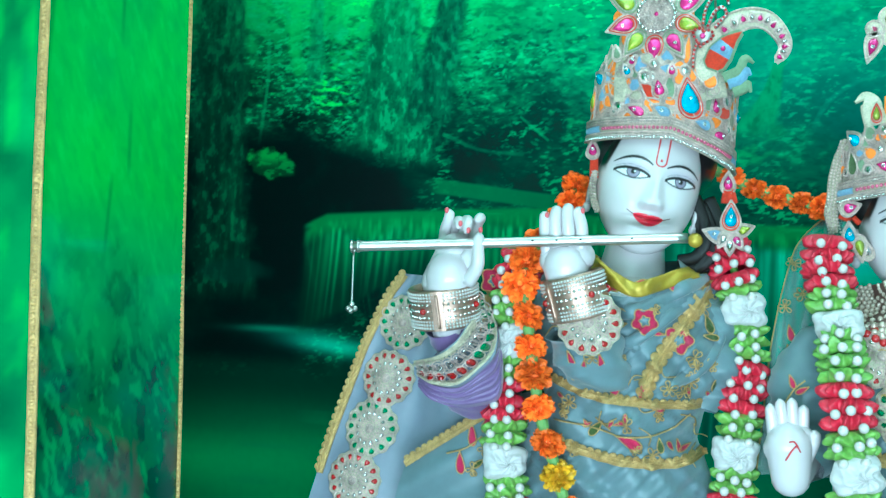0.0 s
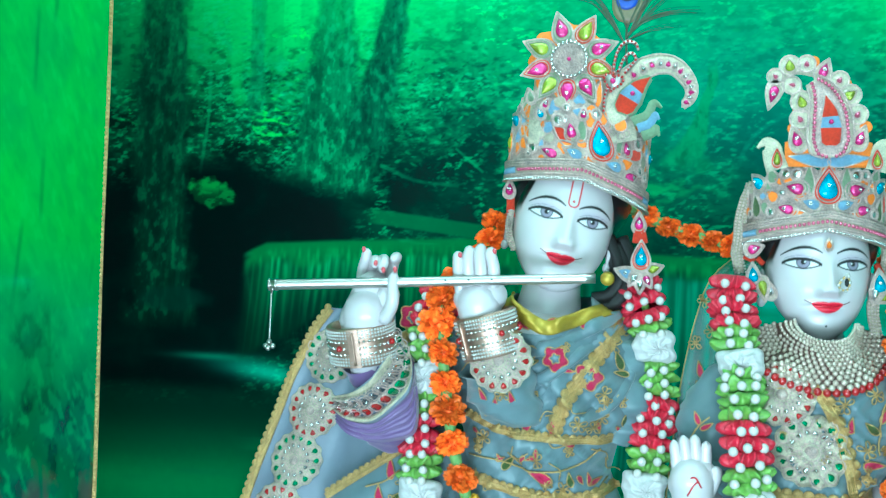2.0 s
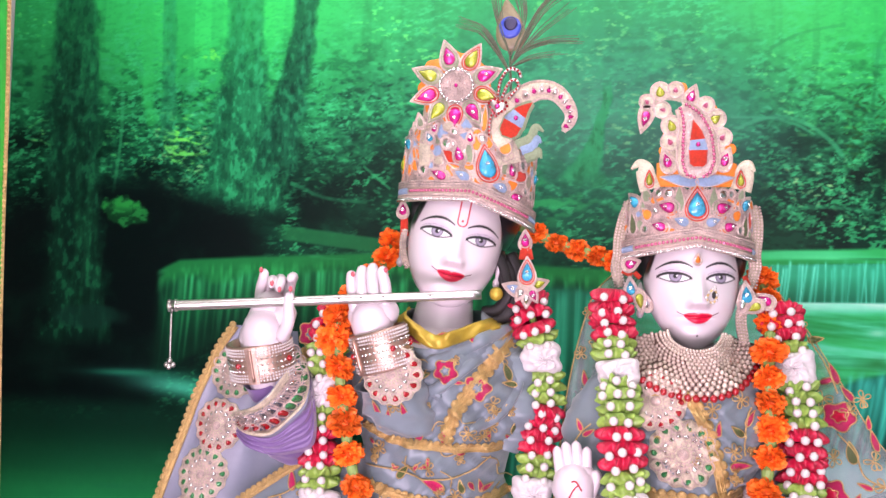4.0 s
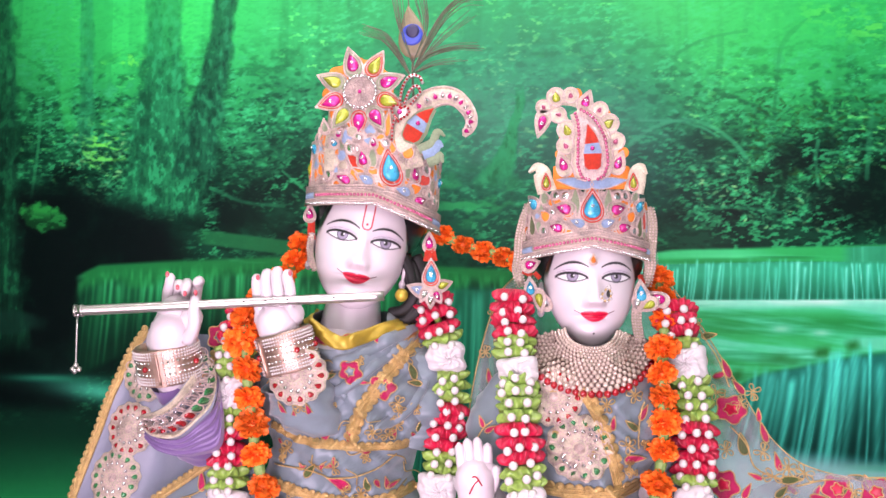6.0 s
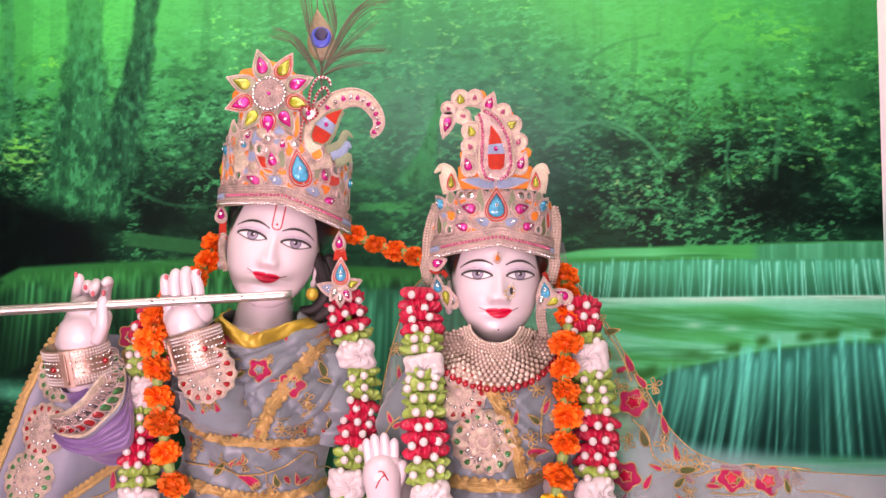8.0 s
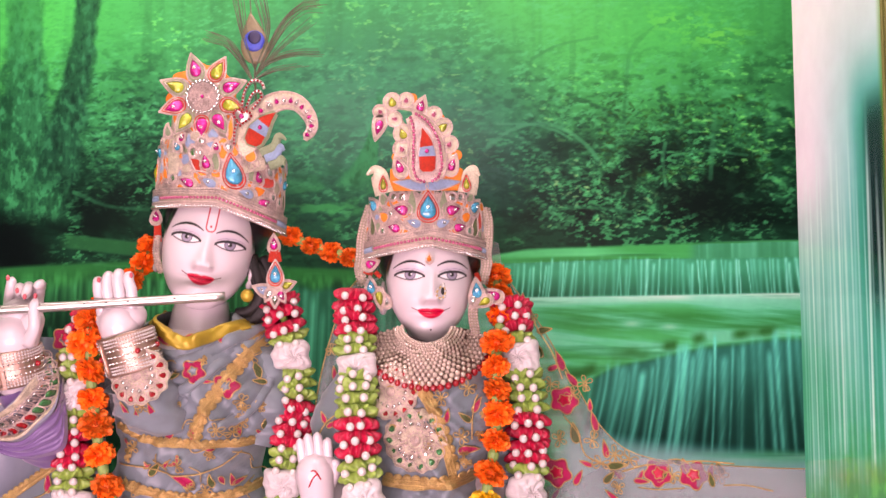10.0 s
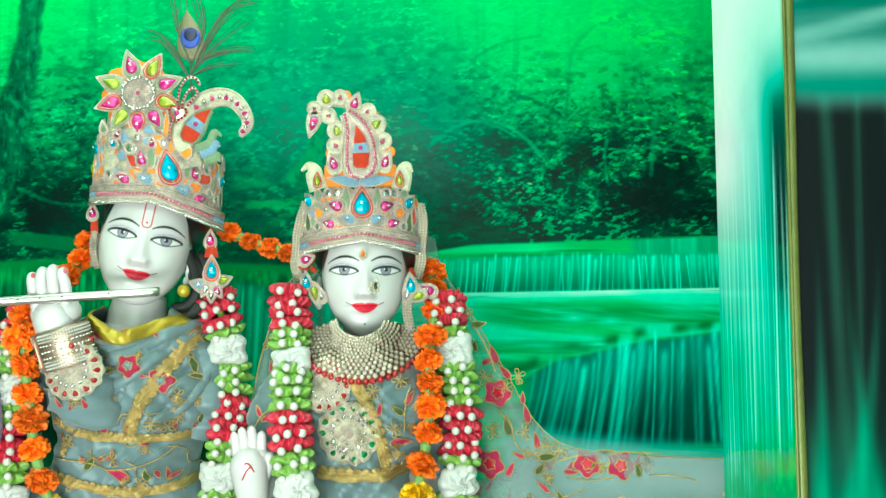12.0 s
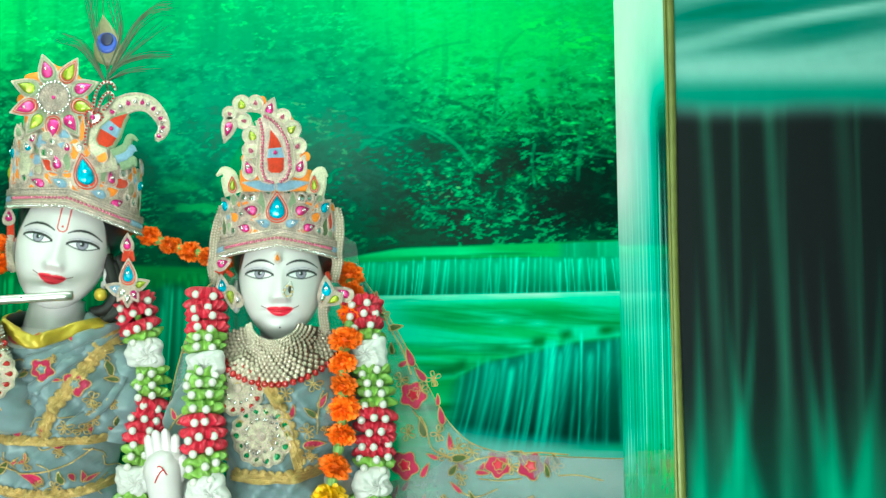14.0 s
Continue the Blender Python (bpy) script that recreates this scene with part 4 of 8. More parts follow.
def face_paint(pts, s, mark):
    """Painted brows, eyes and lips on the stone, by place on the face."""
    p = pts / s
    x, y, z = p[:, 0], p[:, 1], p[:, 2]
    ax = np.abs(x)
    col = np.tile(MARBLE, (len(p), 1))

    def put(c, k):
        col[:] = col + (np.asarray(c) - col) * np.clip(k, 0, 1)[:, None]
    front = (y < -0.01).astype(float)
    ex = ax - 0.0345
    w = 0.0235
    q = np.clip(1 - (ex / w) ** 2, 0, 1)
    tail = 0.10 * np.clip(ex, 0, 1)
    up, dn = 0.0079 * q ** 0.8 + tail, -0.0055 * q + tail
    open_eye = (np.abs(ex) < w) * step(0.0, 0.0006, up - z) * step(0.0, 0.0006, z - dn)
    # soft purple shade above the eye, blended into the stone's colour
    put((0.46, 0.38, 0.5), front * gauss(ex, z, 0, 0.0115, 0.023, 0.005) * 0.6)
    put((0.72, 0.69, 0.71), open_eye * front)
    ir = np.hypot(ex + 0.001, z - 0.0032)
    put((0.27, 0.23, 0.31), open_eye * step(0.0087, 0.0082, ir))
    put((0.09, 0.09, 0.11), open_eye * step(0.001, 0.0004, np.abs(ir - 0.0082)))
    put(INK, open_eye * step(0.0036, 0.0031, ir))
    # pale dot on the pupil, a painted catchlight
    put((0.8, 0.8, 0.8), open_eye * step(0.0014, 0.0010, np.hypot(ex + 0.003, z - 0.004)))
    lid = (np.abs(ex) < w + 0.001) * (step(0.0027, 0.0015, np.abs(z - up)) + 0.9 * step(0.0014, 0.0007, np.abs(z - dn)))
    put(INK, lid * front)
    put((0.25, 0.22, 0.26), (np.abs(ex) < w * 0.95) * step(0.0008, 0.0003, np.abs(z - up - 0.0045)) * front * 0.8)
    bt = np.clip((ax - 0.0095) / 0.051, 0, 1)
    brow = 0.0165 + 0.034 * bt - 0.037 * bt ** 2
    put(INK, (ax > 0.0095) * (ax < 0.0605) * step(0.0022, 0.0013, np.abs(z - brow) / (0.45 + 0.75 * np.sin(math.pi * np.clip(bt * 0.9 + 0.08, 0, 1)))) * front)
    # lips with a small bow and a drawn smile
    lq = np.clip(1 - (ax / 0.0215) ** 2, 0, 1)
    corner = 0.0048 * np.clip(ax / 0.0235, 0, 1.4) ** 2
    top = -0.0578 + corner + 0.0074 * lq ** 0.7 - 0.0016 * np.exp(-(ax / 0.003) ** 2)
    bot = -0.0578 + corner - 0.0094 * lq ** 0.75
    put(LIPS, (ax < 0.0215) * step(0.0, 0.0006, top - z) * step(0.0, 0.0006, z - bot) * front)
    put((0.2, 0.004, 0.012), (ax < 0.019) * step(0.0009, 0.0003, np.abs(z + 0.0578 - corner)) * front * 0.8)
    put((0.1, 0.02, 0.03), (ax > 0.021) * (ax < 0.031) * step(0.001, 0.0004, np.abs(z + 0.0578 - corner)) * front)
    if mark == "tilak":
        fork = (ax < 0.0085) * step(0.0014, 0.0008, np.abs(np.where(z > 0.024, np.abs(ax - 0.0072), np.hypot(ax, z - 0.024) - 0.0072))) * (z > 0.0165) * (z < 0.062)
        put(WINE, fork * front)
        put(WINE, step(0.0022, 0.0016, np.hypot(x, z - 0.025)) * front)
    else:
        put(INK, step(0.0018, 0.0012, np.hypot(x, z + 0.085)) * front)
    put(INK, step(0.008, 0.02, y) * step(-0.07, -0.05, z))
    put(INK, step(0.0, 0.003, ax - 0.066 + 0.28 * np.clip(z - 0.008, 0, 1)) * step(-0.004, 0.012, z) * front)
    return col


def capsule(kit, a, b, r0, r1, seg=12):
    """A rounded limb between two points."""
    a, b = np.array(a), np.array(b)
    n = 10
    ts = np.linspace(0, 1, n)
    path = [a + (b - a) * t for t in ts]
    d = (b - a) / np.linalg.norm(b - a)
    rr = r0 + (r1 - r0) * ts
    head = [a - d * r0 * k for k in (0.98, 0.8, 0.45)]
    tail = [b + d * r1 * k for k in (0.45, 0.8, 0.98)]
    rad = [r0 * math.sqrt(1 - k * k) for k in (0.98, 0.8, 0.45)] + list(rr) + [r1 * math.sqrt(1 - k * k) for k in (0.45, 0.8, 0.98)]
    kit.tube(head + path + tail, rad, seg)


def finger(kit, pts, r0, r1):
    path = smooth_path(pts, 14)
    rad = np.linspace(r0, r1, 14)
    rad[-1], rad[-2] = r1 * 0.25, r1 * 0.8
    kit.tube(path, rad, 10)


def statue(name, head, s, mark, shape, build, label):
    """One mesh: carved head, hair, ears, neck and the limbs that build adds; paint follows."""
    kit = Kit()
    pts, turned, rows, cols = head_points(s, *shape)
    col = [face_paint(pts, s, mark)]
    to = np.array(head)
    put = lambda p: p @ to[:3, :3].T + to[:3, 3]
    kit.grid(put(turned), rows, cols, True)

    def tinted(sub, c):
        n = sub.n
        kit.add(sub.points(), sub.f)
        col.append(np.tile(c, (n, 1)))
    hair = Kit().ball((shape[3], 0.022 * s, 0.042 * s), ((shape[0] + 0.017) * s, 0.086 * s, 0.082 * s), 24, 32)
    tinted(Kit().add(put(hair.points()), hair.f), INK)
    ears = Kit()
    for side in (-1, 1):
        ears.ball((side * (shape[0] + 0.004) * s + shape[3], -0.004 * s, -0.028 * s), (0.005 * s, 0.012 * s, 0.024 * s), 10, 12)
        ears.ball((side * (shape[0] + 0.004) * s + shape[3], -0.004 * s, -0.053 * s), (0.006 * s, 0.008 * s, 0.008 * s), 8, 10)
    tinted(Kit().add(put(ears.points()), ears.f), MARBLE * 0.97)
    for c, sub in build():
        tinted(sub, c)
    ob = link(name, kit, M_MARBLE)
    paint(ob, np.concatenate(col))
    return tagged(ob, label, "statue")


def flute_statue():
    body = Kit()
    neck = smooth_path([(-0.1229, -0.545, 1.5767), (-0.1288, -0.545, 1.5287), (-0.1359, -0.53, 1.4759)], 12)
    body.tube(neck, np.linspace(0.044, 0.06, 12), 24)
    body.ball((-0.1328, -0.545, 1.4764), (0.10, 0.085, 0.06), 14, 24)
    capsule(body, (-0.138, -0.53, 1.4282), (-0.1376, -0.53, 1.2299), 0.085, 0.09, 24)
    capsule(body, (-0.2685, -0.54, 1.4746), (-0.3529, -0.6, 1.3371), 0.036, 0.034)
    capsule(body, (-0.3529, -0.6, 1.3371), (-0.3811, -0.7, 1.4526), 0.036, 0.028)
    capsule(body, (-0.1665, -0.67, 1.4013), (-0.1991, -0.7, 1.4899), 0.030, 0.028)
    base = Kit().box((-0.42, -0.72, 0.42), (0.02, -0.34, 0.46))
    tips = Kit()
    # far hand, palm to the viewer, fingers curled over the flute
    capsule(body, (-0.383, -0.7, 1.4544), (-0.3753, -0.715, 1.5144), 0.030, 0.036, 20)
    capsule(body, (-0.3916, -0.705, 1.5036), (-0.3719, -0.705, 1.5494), 0.028, 0.027, 16)
    capsule(body, (-0.358, -0.715, 1.5102), (-0.3454, -0.715, 1.5409), 0.022, 0.018, 14)
    finger(body, [(-0.3909, -0.7, 1.5405), (-0.3901, -0.7, 1.5759), (-0.3812, -0.715, 1.5949), (-0.3798, -0.715, 1.609)], 0.0094, 0.0072)
    finger(body, [(-0.3822, -0.69, 1.5495), (-0.3776, -0.695, 1.5849), (-0.364, -0.722, 1.5913), (-0.3613, -0.738, 1.5804)], 0.0094, 0.0072)
    finger(body, [(-0.3657, -0.69, 1.5496), (-0.3613, -0.695, 1.5895), (-0.3514, -0.722, 1.5913), (-0.3504, -0.738, 1.5735)], 0.0094, 0.0072)
    finger(body, [(-0.3509, -0.69, 1.5453), (-0.3447, -0.695, 1.5851), (-0.336, -0.71, 1.5971), (-0.3359, -0.73, 1.5912)], 0.0094, 0.0075)
    finger(body, [(-0.3461, -0.73, 1.5046), (-0.3306, -0.745, 1.5281), (-0.3302, -0.748, 1.5538), (-0.3292, -0.745, 1.5753)], 0.0105, 0.0075)
    # near hand, its back to the viewer
    capsule(body, (-0.2037, -0.7, 1.4942), (-0.2121, -0.705, 1.5351), 0.029, 0.033, 20)
    capsule(body, (-0.2244, -0.7, 1.5419), (-0.1976, -0.7, 1.5465), 0.026, 0.026, 16)
    finger(body, [(-0.2353, -0.705, 1.5331), (-0.2404, -0.715, 1.5722), (-0.2415, -0.722, 1.5954), (-0.2429, -0.712, 1.6062)], 0.0099, 0.0076)
    finger(body, [(-0.22, -0.712, 1.5402), (-0.2261, -0.722, 1.5834), (-0.226, -0.724, 1.6041), (-0.2252, -0.712, 1.6133)], 0.0101, 0.0078)
    finger(body, [(-0.2049, -0.712, 1.5403), (-0.2085, -0.722, 1.5869), (-0.2101, -0.724, 1.6076), (-0.2083, -0.712, 1.6169)], 0.0101, 0.0078)
    finger(body, [(-0.1918, -0.708, 1.5387), (-0.19, -0.718, 1.5837), (-0.1952, -0.72, 1.6044), (-0.1933, -0.708, 1.6119)], 0.0099, 0.0076)
    # painted nails
    for p in ((-0.3826, -0.724, 1.6068), (-0.3568, -0.748, 1.5862), (-0.345, -0.748, 1.5768), (-0.3268, -0.752, 1.5777), (-0.2384, -0.727, 1.6022), (-0.189, -0.724, 1.6095)):
        tips.ball(p, (0.0032, 0.0034, 0.0046), 6, 8)
    return [(MARBLE * 0.98, body), (MARBLE * 0.9, base), (np.array((0.5, 0.08, 0.1)), tips)]


def blessing_statue():
    body = Kit()
    body.tube(smooth_path([(0.2669, -0.558, 1.53), (0.2683, -0.562, 1.4824), (0.2687, -0.56, 1.436)], 12), np.linspace(0.038, 0.058, 12), 24)
    capsule(body, (0.2568, -0.56, 1.4267), (0.2525, -0.56, 1.2269), 0.08, 0.085, 24)
    capsule(body, (0.1554, -0.56, 1.4344), (0.1295, -0.58, 1.3082), 0.034, 0.032)
    capsule(body, (0.1297, -0.58, 1.2902), (0.0981, -0.68, 1.2573), 0.03, 0.026)
    capsule(body, (0.3661, -0.56, 1.4375), (0.3819, -0.58, 1.2959), 0.034, 0.032)
    capsule(body, (0.3819, -0.58, 1.2959), (0.3324, -0.66, 1.2134), 0.032, 0.026)
    # raised palm
    capsule(body, (0.0981, -0.69, 1.259), (0.0939, -0.695, 1.3019), 0.026, 0.031, 18)
    capsule(body, (0.0832, -0.69, 1.2967), (0.1063, -0.69, 1.3099), 0.022, 0.022, 14)
    finger(body, [(0.078, -0.69, 1.2982), (0.0725, -0.69, 1.3303), (0.0682, -0.692, 1.356)], 0.0095, 0.007)
    finger(body, [(0.0893, -0.692, 1.3056), (0.0847, -0.692, 1.3393), (0.0805, -0.695, 1.3633)], 0.0095, 0.007)
    finger(body, [(0.1004, -0.692, 1.3075), (0.0985, -0.692, 1.3413), (0.0959, -0.695, 1.3653)], 0.0095, 0.007)
    finger(body, [(0.1106, -0.69, 1.3041), (0.1121, -0.69, 1.3354), (0.1121, -0.692, 1.3568)], 0.0095, 0.007)
    finger(body, [(0.1142, -0.69, 1.2805), (0.1246, -0.695, 1.3068), (0.1266, -0.7, 1.3244)], 0.010, 0.008)
    base = Kit().box((0.06, -0.74, 0.42), (0.48, -0.36, 0.46))
    lines = Kit()
    lines.tube(smooth_path([(0.088, -0.722, 1.285), (0.0967, -0.7275, 1.301), (0.109, -0.714, 1.3092)], 10), 0.0012, 5)
    lines.tube(smooth_path([(0.0836, -0.713, 1.3018), (0.0967, -0.7275, 1.3109), (0.1064, -0.722, 1.297)], 10), 0.0012, 5)
    return [(MARBLE * 0.98, body), (MARBLE * 0.9, base), (WINE, lines)]


statue("statue", HEAD_A, 1.05, "tilak", (0.0735, 2.0, 12.0, -0.022), flute_statue, "white painted marble statue playing a flute, head tilted")
statue("statue", HEAD_B, 1.0, "dot", (0.0722, 1.78, 5.0, -0.003), blessing_statue, "white painted marble statue with one palm raised")


# ---- dress ----
def profile(rows):
    """Rows of (left edge, right edge) points of a body seen from the front: half-widths by height."""
    z = np.array([0.5 * (a[2] + b[2]) for a, b in rows])
    mid = np.array([0.5 * (a[0] + b[0]) for a, b in rows])
    half = np.array([0.5 * (b[0] - a[0]) for a, b in rows])
    k = np.argsort(z)
    return z[k], mid[k], half[k]


def gown(prof, yc, deep, seed, folds):
    """A function y(x, z) of the front of a dressed body, and a full loft of it."""
    z, mid, half = prof

    def front(x, h):
        m, a = np.interp(h, z, mid), np.interp(h, z, half)
        t = np.clip((x - m) / a, -1, 1)
        fold = 0.006 * np.sin(folds * (x - m) / a * 3 + 4 * h) * (1 - t * t)
        fold = fold + 0.020 * (noise2(x + 0.6 * h, h + 0 * x, 0.032, seed, 0.8, 2.4) - 0.5) + 0.015 * (noise2(x - 0.9 * h, h + 0 * x, 0.014, seed + 1, 0.8, 3.0) - 0.5)
        crease = (1 - np.abs(2 * noise2(x + 1.1 * h, h - 0.5 * x, 0.06, seed + 3, 0.55, 2.2) - 1)) ** 3
        fold = fold + 0.016 * crease
        return yc - deep * np.sqrt(np.clip(1 - t * t, 0, 1)) - fold

    def loft(z0, z1, rows=70, cols=120, dip=0.0, off=0.0):
        pts = []
        for f in np.linspace(0, 1, rows):
            for k in range(cols):
                th = 2 * math.pi * k / cols
                h = z0 + (z1 - dip * max(0.0, math.cos(th - off)) ** 3 - z0) * f
                m, a = np.interp(h, z, mid), np.interp(h, z, half)
                x = m + a * math.sin(th)
                c = math.cos(th)
                y = float(front(np.array(x), np.array(h))) if c > 0 else yc - deep * 0.8 * c
                pts.append((x, y, h))
        return Kit().grid(np.array(pts), rows, cols, True)
    return front, loft


PROF_A = profile([((-0.1772, -0.6, 1.5517), (-0.0552, -0.6, 1.5527)), ((-0.2382, -0.6, 1.5234), (-0.0178, -0.6, 1.5301)), ((-0.28, -0.6, 1.4766), (0.0123, -0.6, 1.4893)), ((-0.2882, -0.6, 1.4211), (0.0221, -0.6, 1.4349)),
                  ((-0.268, -0.6, 1.3663), (0.0135, -0.6, 1.3804)), ((-0.2501, -0.6, 1.33), (-0.0135, -0.6, 1.3348)), ((-0.2661, -0.6, 1.2841), (-0.024, -0.6, 1.2896)), ((-0.3028, -0.6, 1.2377), (-0.0051, -0.6, 1.2452)),
                  ((-0.3455, -0.6, 1.0557), (0.0514, -0.6, 1.0696)), ((-0.3687, -0.6, 0.5267), (0.0916, -0.6, 0.5562))])
front_a, loft_a = gown(PROF_A, -0.54, 0.13, 301, 2.0)
dress_a = thing("statue_dress", "grey-blue embroidered silk gown draped on the flute statue", "dress")
part("bodice", loft_a(1.18, 1.555, dip=0.062), M_SILK, dress_a)
part("skirt", loft_a(0.47, 1.18, 30), M_SILK, dress_a)
PROF_B = profile([((0.2112, -0.6, 1.4826), (0.3277, -0.6, 1.484)), ((0.1571, -0.6, 1.4504), (0.372, -0.6, 1.4534)), ((0.1302, -0.6, 1.3915), (0.3982, -0.6, 1.3961)), ((0.1487, -0.6, 1.3381), (0.3891, -0.6, 1.343)),
                  ((0.1804, -0.6, 1.2943), (0.345, -0.6, 1.298)), ((0.1761, -0.6, 1.2498), (0.3625, -0.6, 1.2545)), ((0.1323, -0.6, 1.0725), (0.4227, -0.6, 1.0827)), ((0.0916, -0.6, 0.5562), (0.4621, -0.6, 0.5799))])
front_b, loft_b = gown(PROF_B, -0.57, 0.125, 305, 1.6)
dress_b = thing("statue_dress", "grey-blue embroidered silk bodice and skirt on the blessing statue", "dress")
part("bodice", loft_b(1.18, 1.475), M_SILK, dress_b)
part("skirt", loft_b(0.47, 1.18, 30), M_SILK, dress_b)


# ---- crowns ----
def wrapped(head, R, lean=0.0, low=0.0, mid=0.0):
    """A surface round the head, its axis at mid: place(a, b, h) with a along the rim, b up, h outwards."""
    def place(a, b, h):
        p = head @ Vector((mid + (R + h) * math.sin((a - mid) / R) - lean * (b - low), -(0.86 * R + h) * math.cos((a - mid) / R), b))
        return p[:]
    return place


def flat_on(head, y):
    def place(a, b, h):
        p = head @ Vector((a, y - h, b))
        return p[:]
    return place


RA, RB = 0.108, 0.097
LOW_A = (0.0135, 0.0601)[1]
on_a, on_b = wrapped(HEAD_A, RA, 0.15, LOW_A, -0.017), wrapped(HEAD_B, RB, 0.0, 0.0, -0.009)


def drop(a, b, length, width, tip, n=26):
    """Outline of a teardrop whose point looks tip degrees from +a."""
    t = np.linspace(0, 2 * math.pi, n, endpoint=False)
    x, y = np.sin(t) * np.sin(t / 2) ** 1.2 * width * 0.63, np.cos(t) * length * 0.5
    c, s = math.cos(math.radians(tip - 90)), math.sin(math.radians(tip - 90))
    return np.stack([a + x * c - y * s, b + x * s + y * c], axis=1)


def disc(a, b, r, n=24, lobes=0, depth=0.0, phase=0.0):
    t = np.linspace(0, 2 * math.pi, n, endpoint=False)
    rr = r * (1 + depth * np.cos(lobes * t + phase))
    return np.stack([a + rr * np.cos(t), b + rr * np.sin(t)], axis=1)


def grown(outline, k):
    mid = outline.mean(axis=0)
    return mid + (outline - mid) * k


def ribbon(kit, path, widths, place, thick, across=6, dome=0.0015):
    """A flat band along a 2D path on a surface, with a gently rounded top."""
    path = np.asarray(path, float)
    n = len(path)
    w = np.full(n, widths) if np.isscalar(widths) else np.asarray(widths, float)
    tan = np.gradient(path, axis=0)
    tan /= np.linalg.norm(tan, axis=1)[:, None] + 1e-12
    nor = np.stack([-tan[:, 1], tan[:, 0]], axis=1)
    pts = []
    s = np.linspace(-1, 1, across)
    for i in range(n):
        row = [place(*(path[i] - nor[i] * w[i] / 2), -0.0008)]
        for q in s:
            p = path[i] + nor[i] * w[i] / 2 * q
            row.append(place(p[0], p[1], thick + dome * (1 - q * q)))
        row.append(place(*(path[i] + nor[i] * w[i] / 2), -0.0008))
        pts.extend(row)
    return kit.grid(np.array(pts), n, across + 2)


def bead_mesh(name, r, mat, rings=6, seg=10):
    me = bpy.data.meshes.new(name)
    k = Kit().ball((0, 0, 0), r, rings, seg)
    me.from_pydata(k.points().tolist(), [], k.f)
    me.materials.append(mat)
    me.polygons.foreach_set("use_smooth", [True] * len(me.polygons))
    return me


def beads_on(path, step_len, place, h, r, kit):
    path = np.asarray(path, float)
    seg = np.r_[0, np.cumsum(np.linalg.norm(np.diff(path, axis=0), axis=1))]
    for d in np.arange(step_len / 2, seg[-1], step_len):
        kit.ball(place(np.interp(d, seg, path[:, 0]), np.interp(d, seg, path[:, 1]), h), r, 4, 7)
    return kit


def jewel(parent, place, a, b, length, width, tip, gem, ring=None, h=0.0, plate=M_SILVER, spread=1.5, name="setting", rounded=0.0):
    """A teardrop setting with corded rims and a domed foil gem."""
    o = drop(a, b, length, width, tip)
    rim = disc(o[:, 0].mean(), o[:, 1].mean(), rounded, 26) if rounded else grown(o, spread)
    k = Kit().plate(rim, place, h + 0.0025)
    base = part(name, k, M_ZARI if plate is M_SILVER else plate, parent)
    k = Kit()
    k.cord(rim, place, 0.0011, h + 0.0028)
    k.cord(grown(rim, 0.93), place, 0.0008, h + 0.0028)
    k.cord(grown(o, 1.12), place, 0.001, h + 0.0036)
    part("corded_rim", k, M_SILVER, base)
    if ring:
        k = Kit().plate(grown(o, 1.22), place, h + 0.0034)
        k.cord(grown(o, 1.22), place, 0.0012, h + 0.0036)
        part("rim", k, ring, base)
    part("gem", Kit().plate(grown(o, 0.92), place, h + 0.004, 0.004), gem, base)
    # bright bead added at the gem's middle in place of its highlight
    if gem in (M_MAG, M_CYAN, M_SKY) and length > 0.012:
        k = Kit().cord(disc(*o.mean(axis=0), 0.0022, 8), place, 0.0007, h + 0.0078, 4)
        part("stud", k.ball(place(*o.mean(axis=0), h + 0.008), 0.0016, 4, 7), M_MIRROR, base)
    return base


def patch(parent, place, outline, mat, name="embroidery", thick=0.002, dome=0.001, cord=None, cr=0.0009):
    ob = part(name, Kit().plate(outline, place, thick, dome, 2), mat, parent)
    if cord:
        part("outline", Kit().cord(outline, place, cr, thick), cord, ob)
    return ob


def mirror_ring(parent, place, a, b, r, h=0.002):
    k = Kit().cord(disc(a, b, r, 16), place, r * 0.3, h + 0.001, 6)
    base = part("ring", k, M_SILVER, parent)
    part("mirror", Kit().plate(disc(a, b, r * 0.72, 14), place, h + 0.001, 0.001), M_MIRROR, base)


def crown_band(root, place, R, b0, slope, height, amax):
    """The rim: an open V of corded rows with a line of rose beads."""
    aa = np.concatenate([np.linspace(-amax, 0, 40), np.linspace(0, amax, 40)[1:]])
    rim = lambda f: np.stack([aa, b0 + height * f - slope * R * np.sin(np.minimum(np.abs(aa) / R, 1.57))], axis=1)
    band = part("band", ribbon(Kit(), rim(0.5), height, place, 0.004, 8), M_PALE, root, "silver and gold corded rim")
    for f in (0.04, 0.16, 0.28, 0.72, 0.84, 0.97):
        k = Kit().tube([place(a, b, 0.006) for a, b in rim(f)], 0.0017, 6)
        part("cord", k, M_SILVER, band)
    inner = np.abs(aa) < amax * 0.62
    row = part("bead_edging", beads_on(rim(0.5)[inner], 0.0058, place, 0.0065, 0.0028, Kit()), M_ROSE, band, "row of rose coloured beads")
    tagged(row, kind="stuff")
    row = part("bead_edging", beads_on(rim(0.05), 0.0052, place, 0.0075, 0.0023, Kit()), M_MIRROR, band, "row of clear stones")
    tagged(row, kind="stuff")
    for side in (-1, 1):
        sel = (aa * side > amax * 0.62) & (aa * side < amax * 0.97)
        part("inlay", ribbon(Kit(), rim(0.5)[sel], height * 0.3, place, 0.006), M_SKY, band)


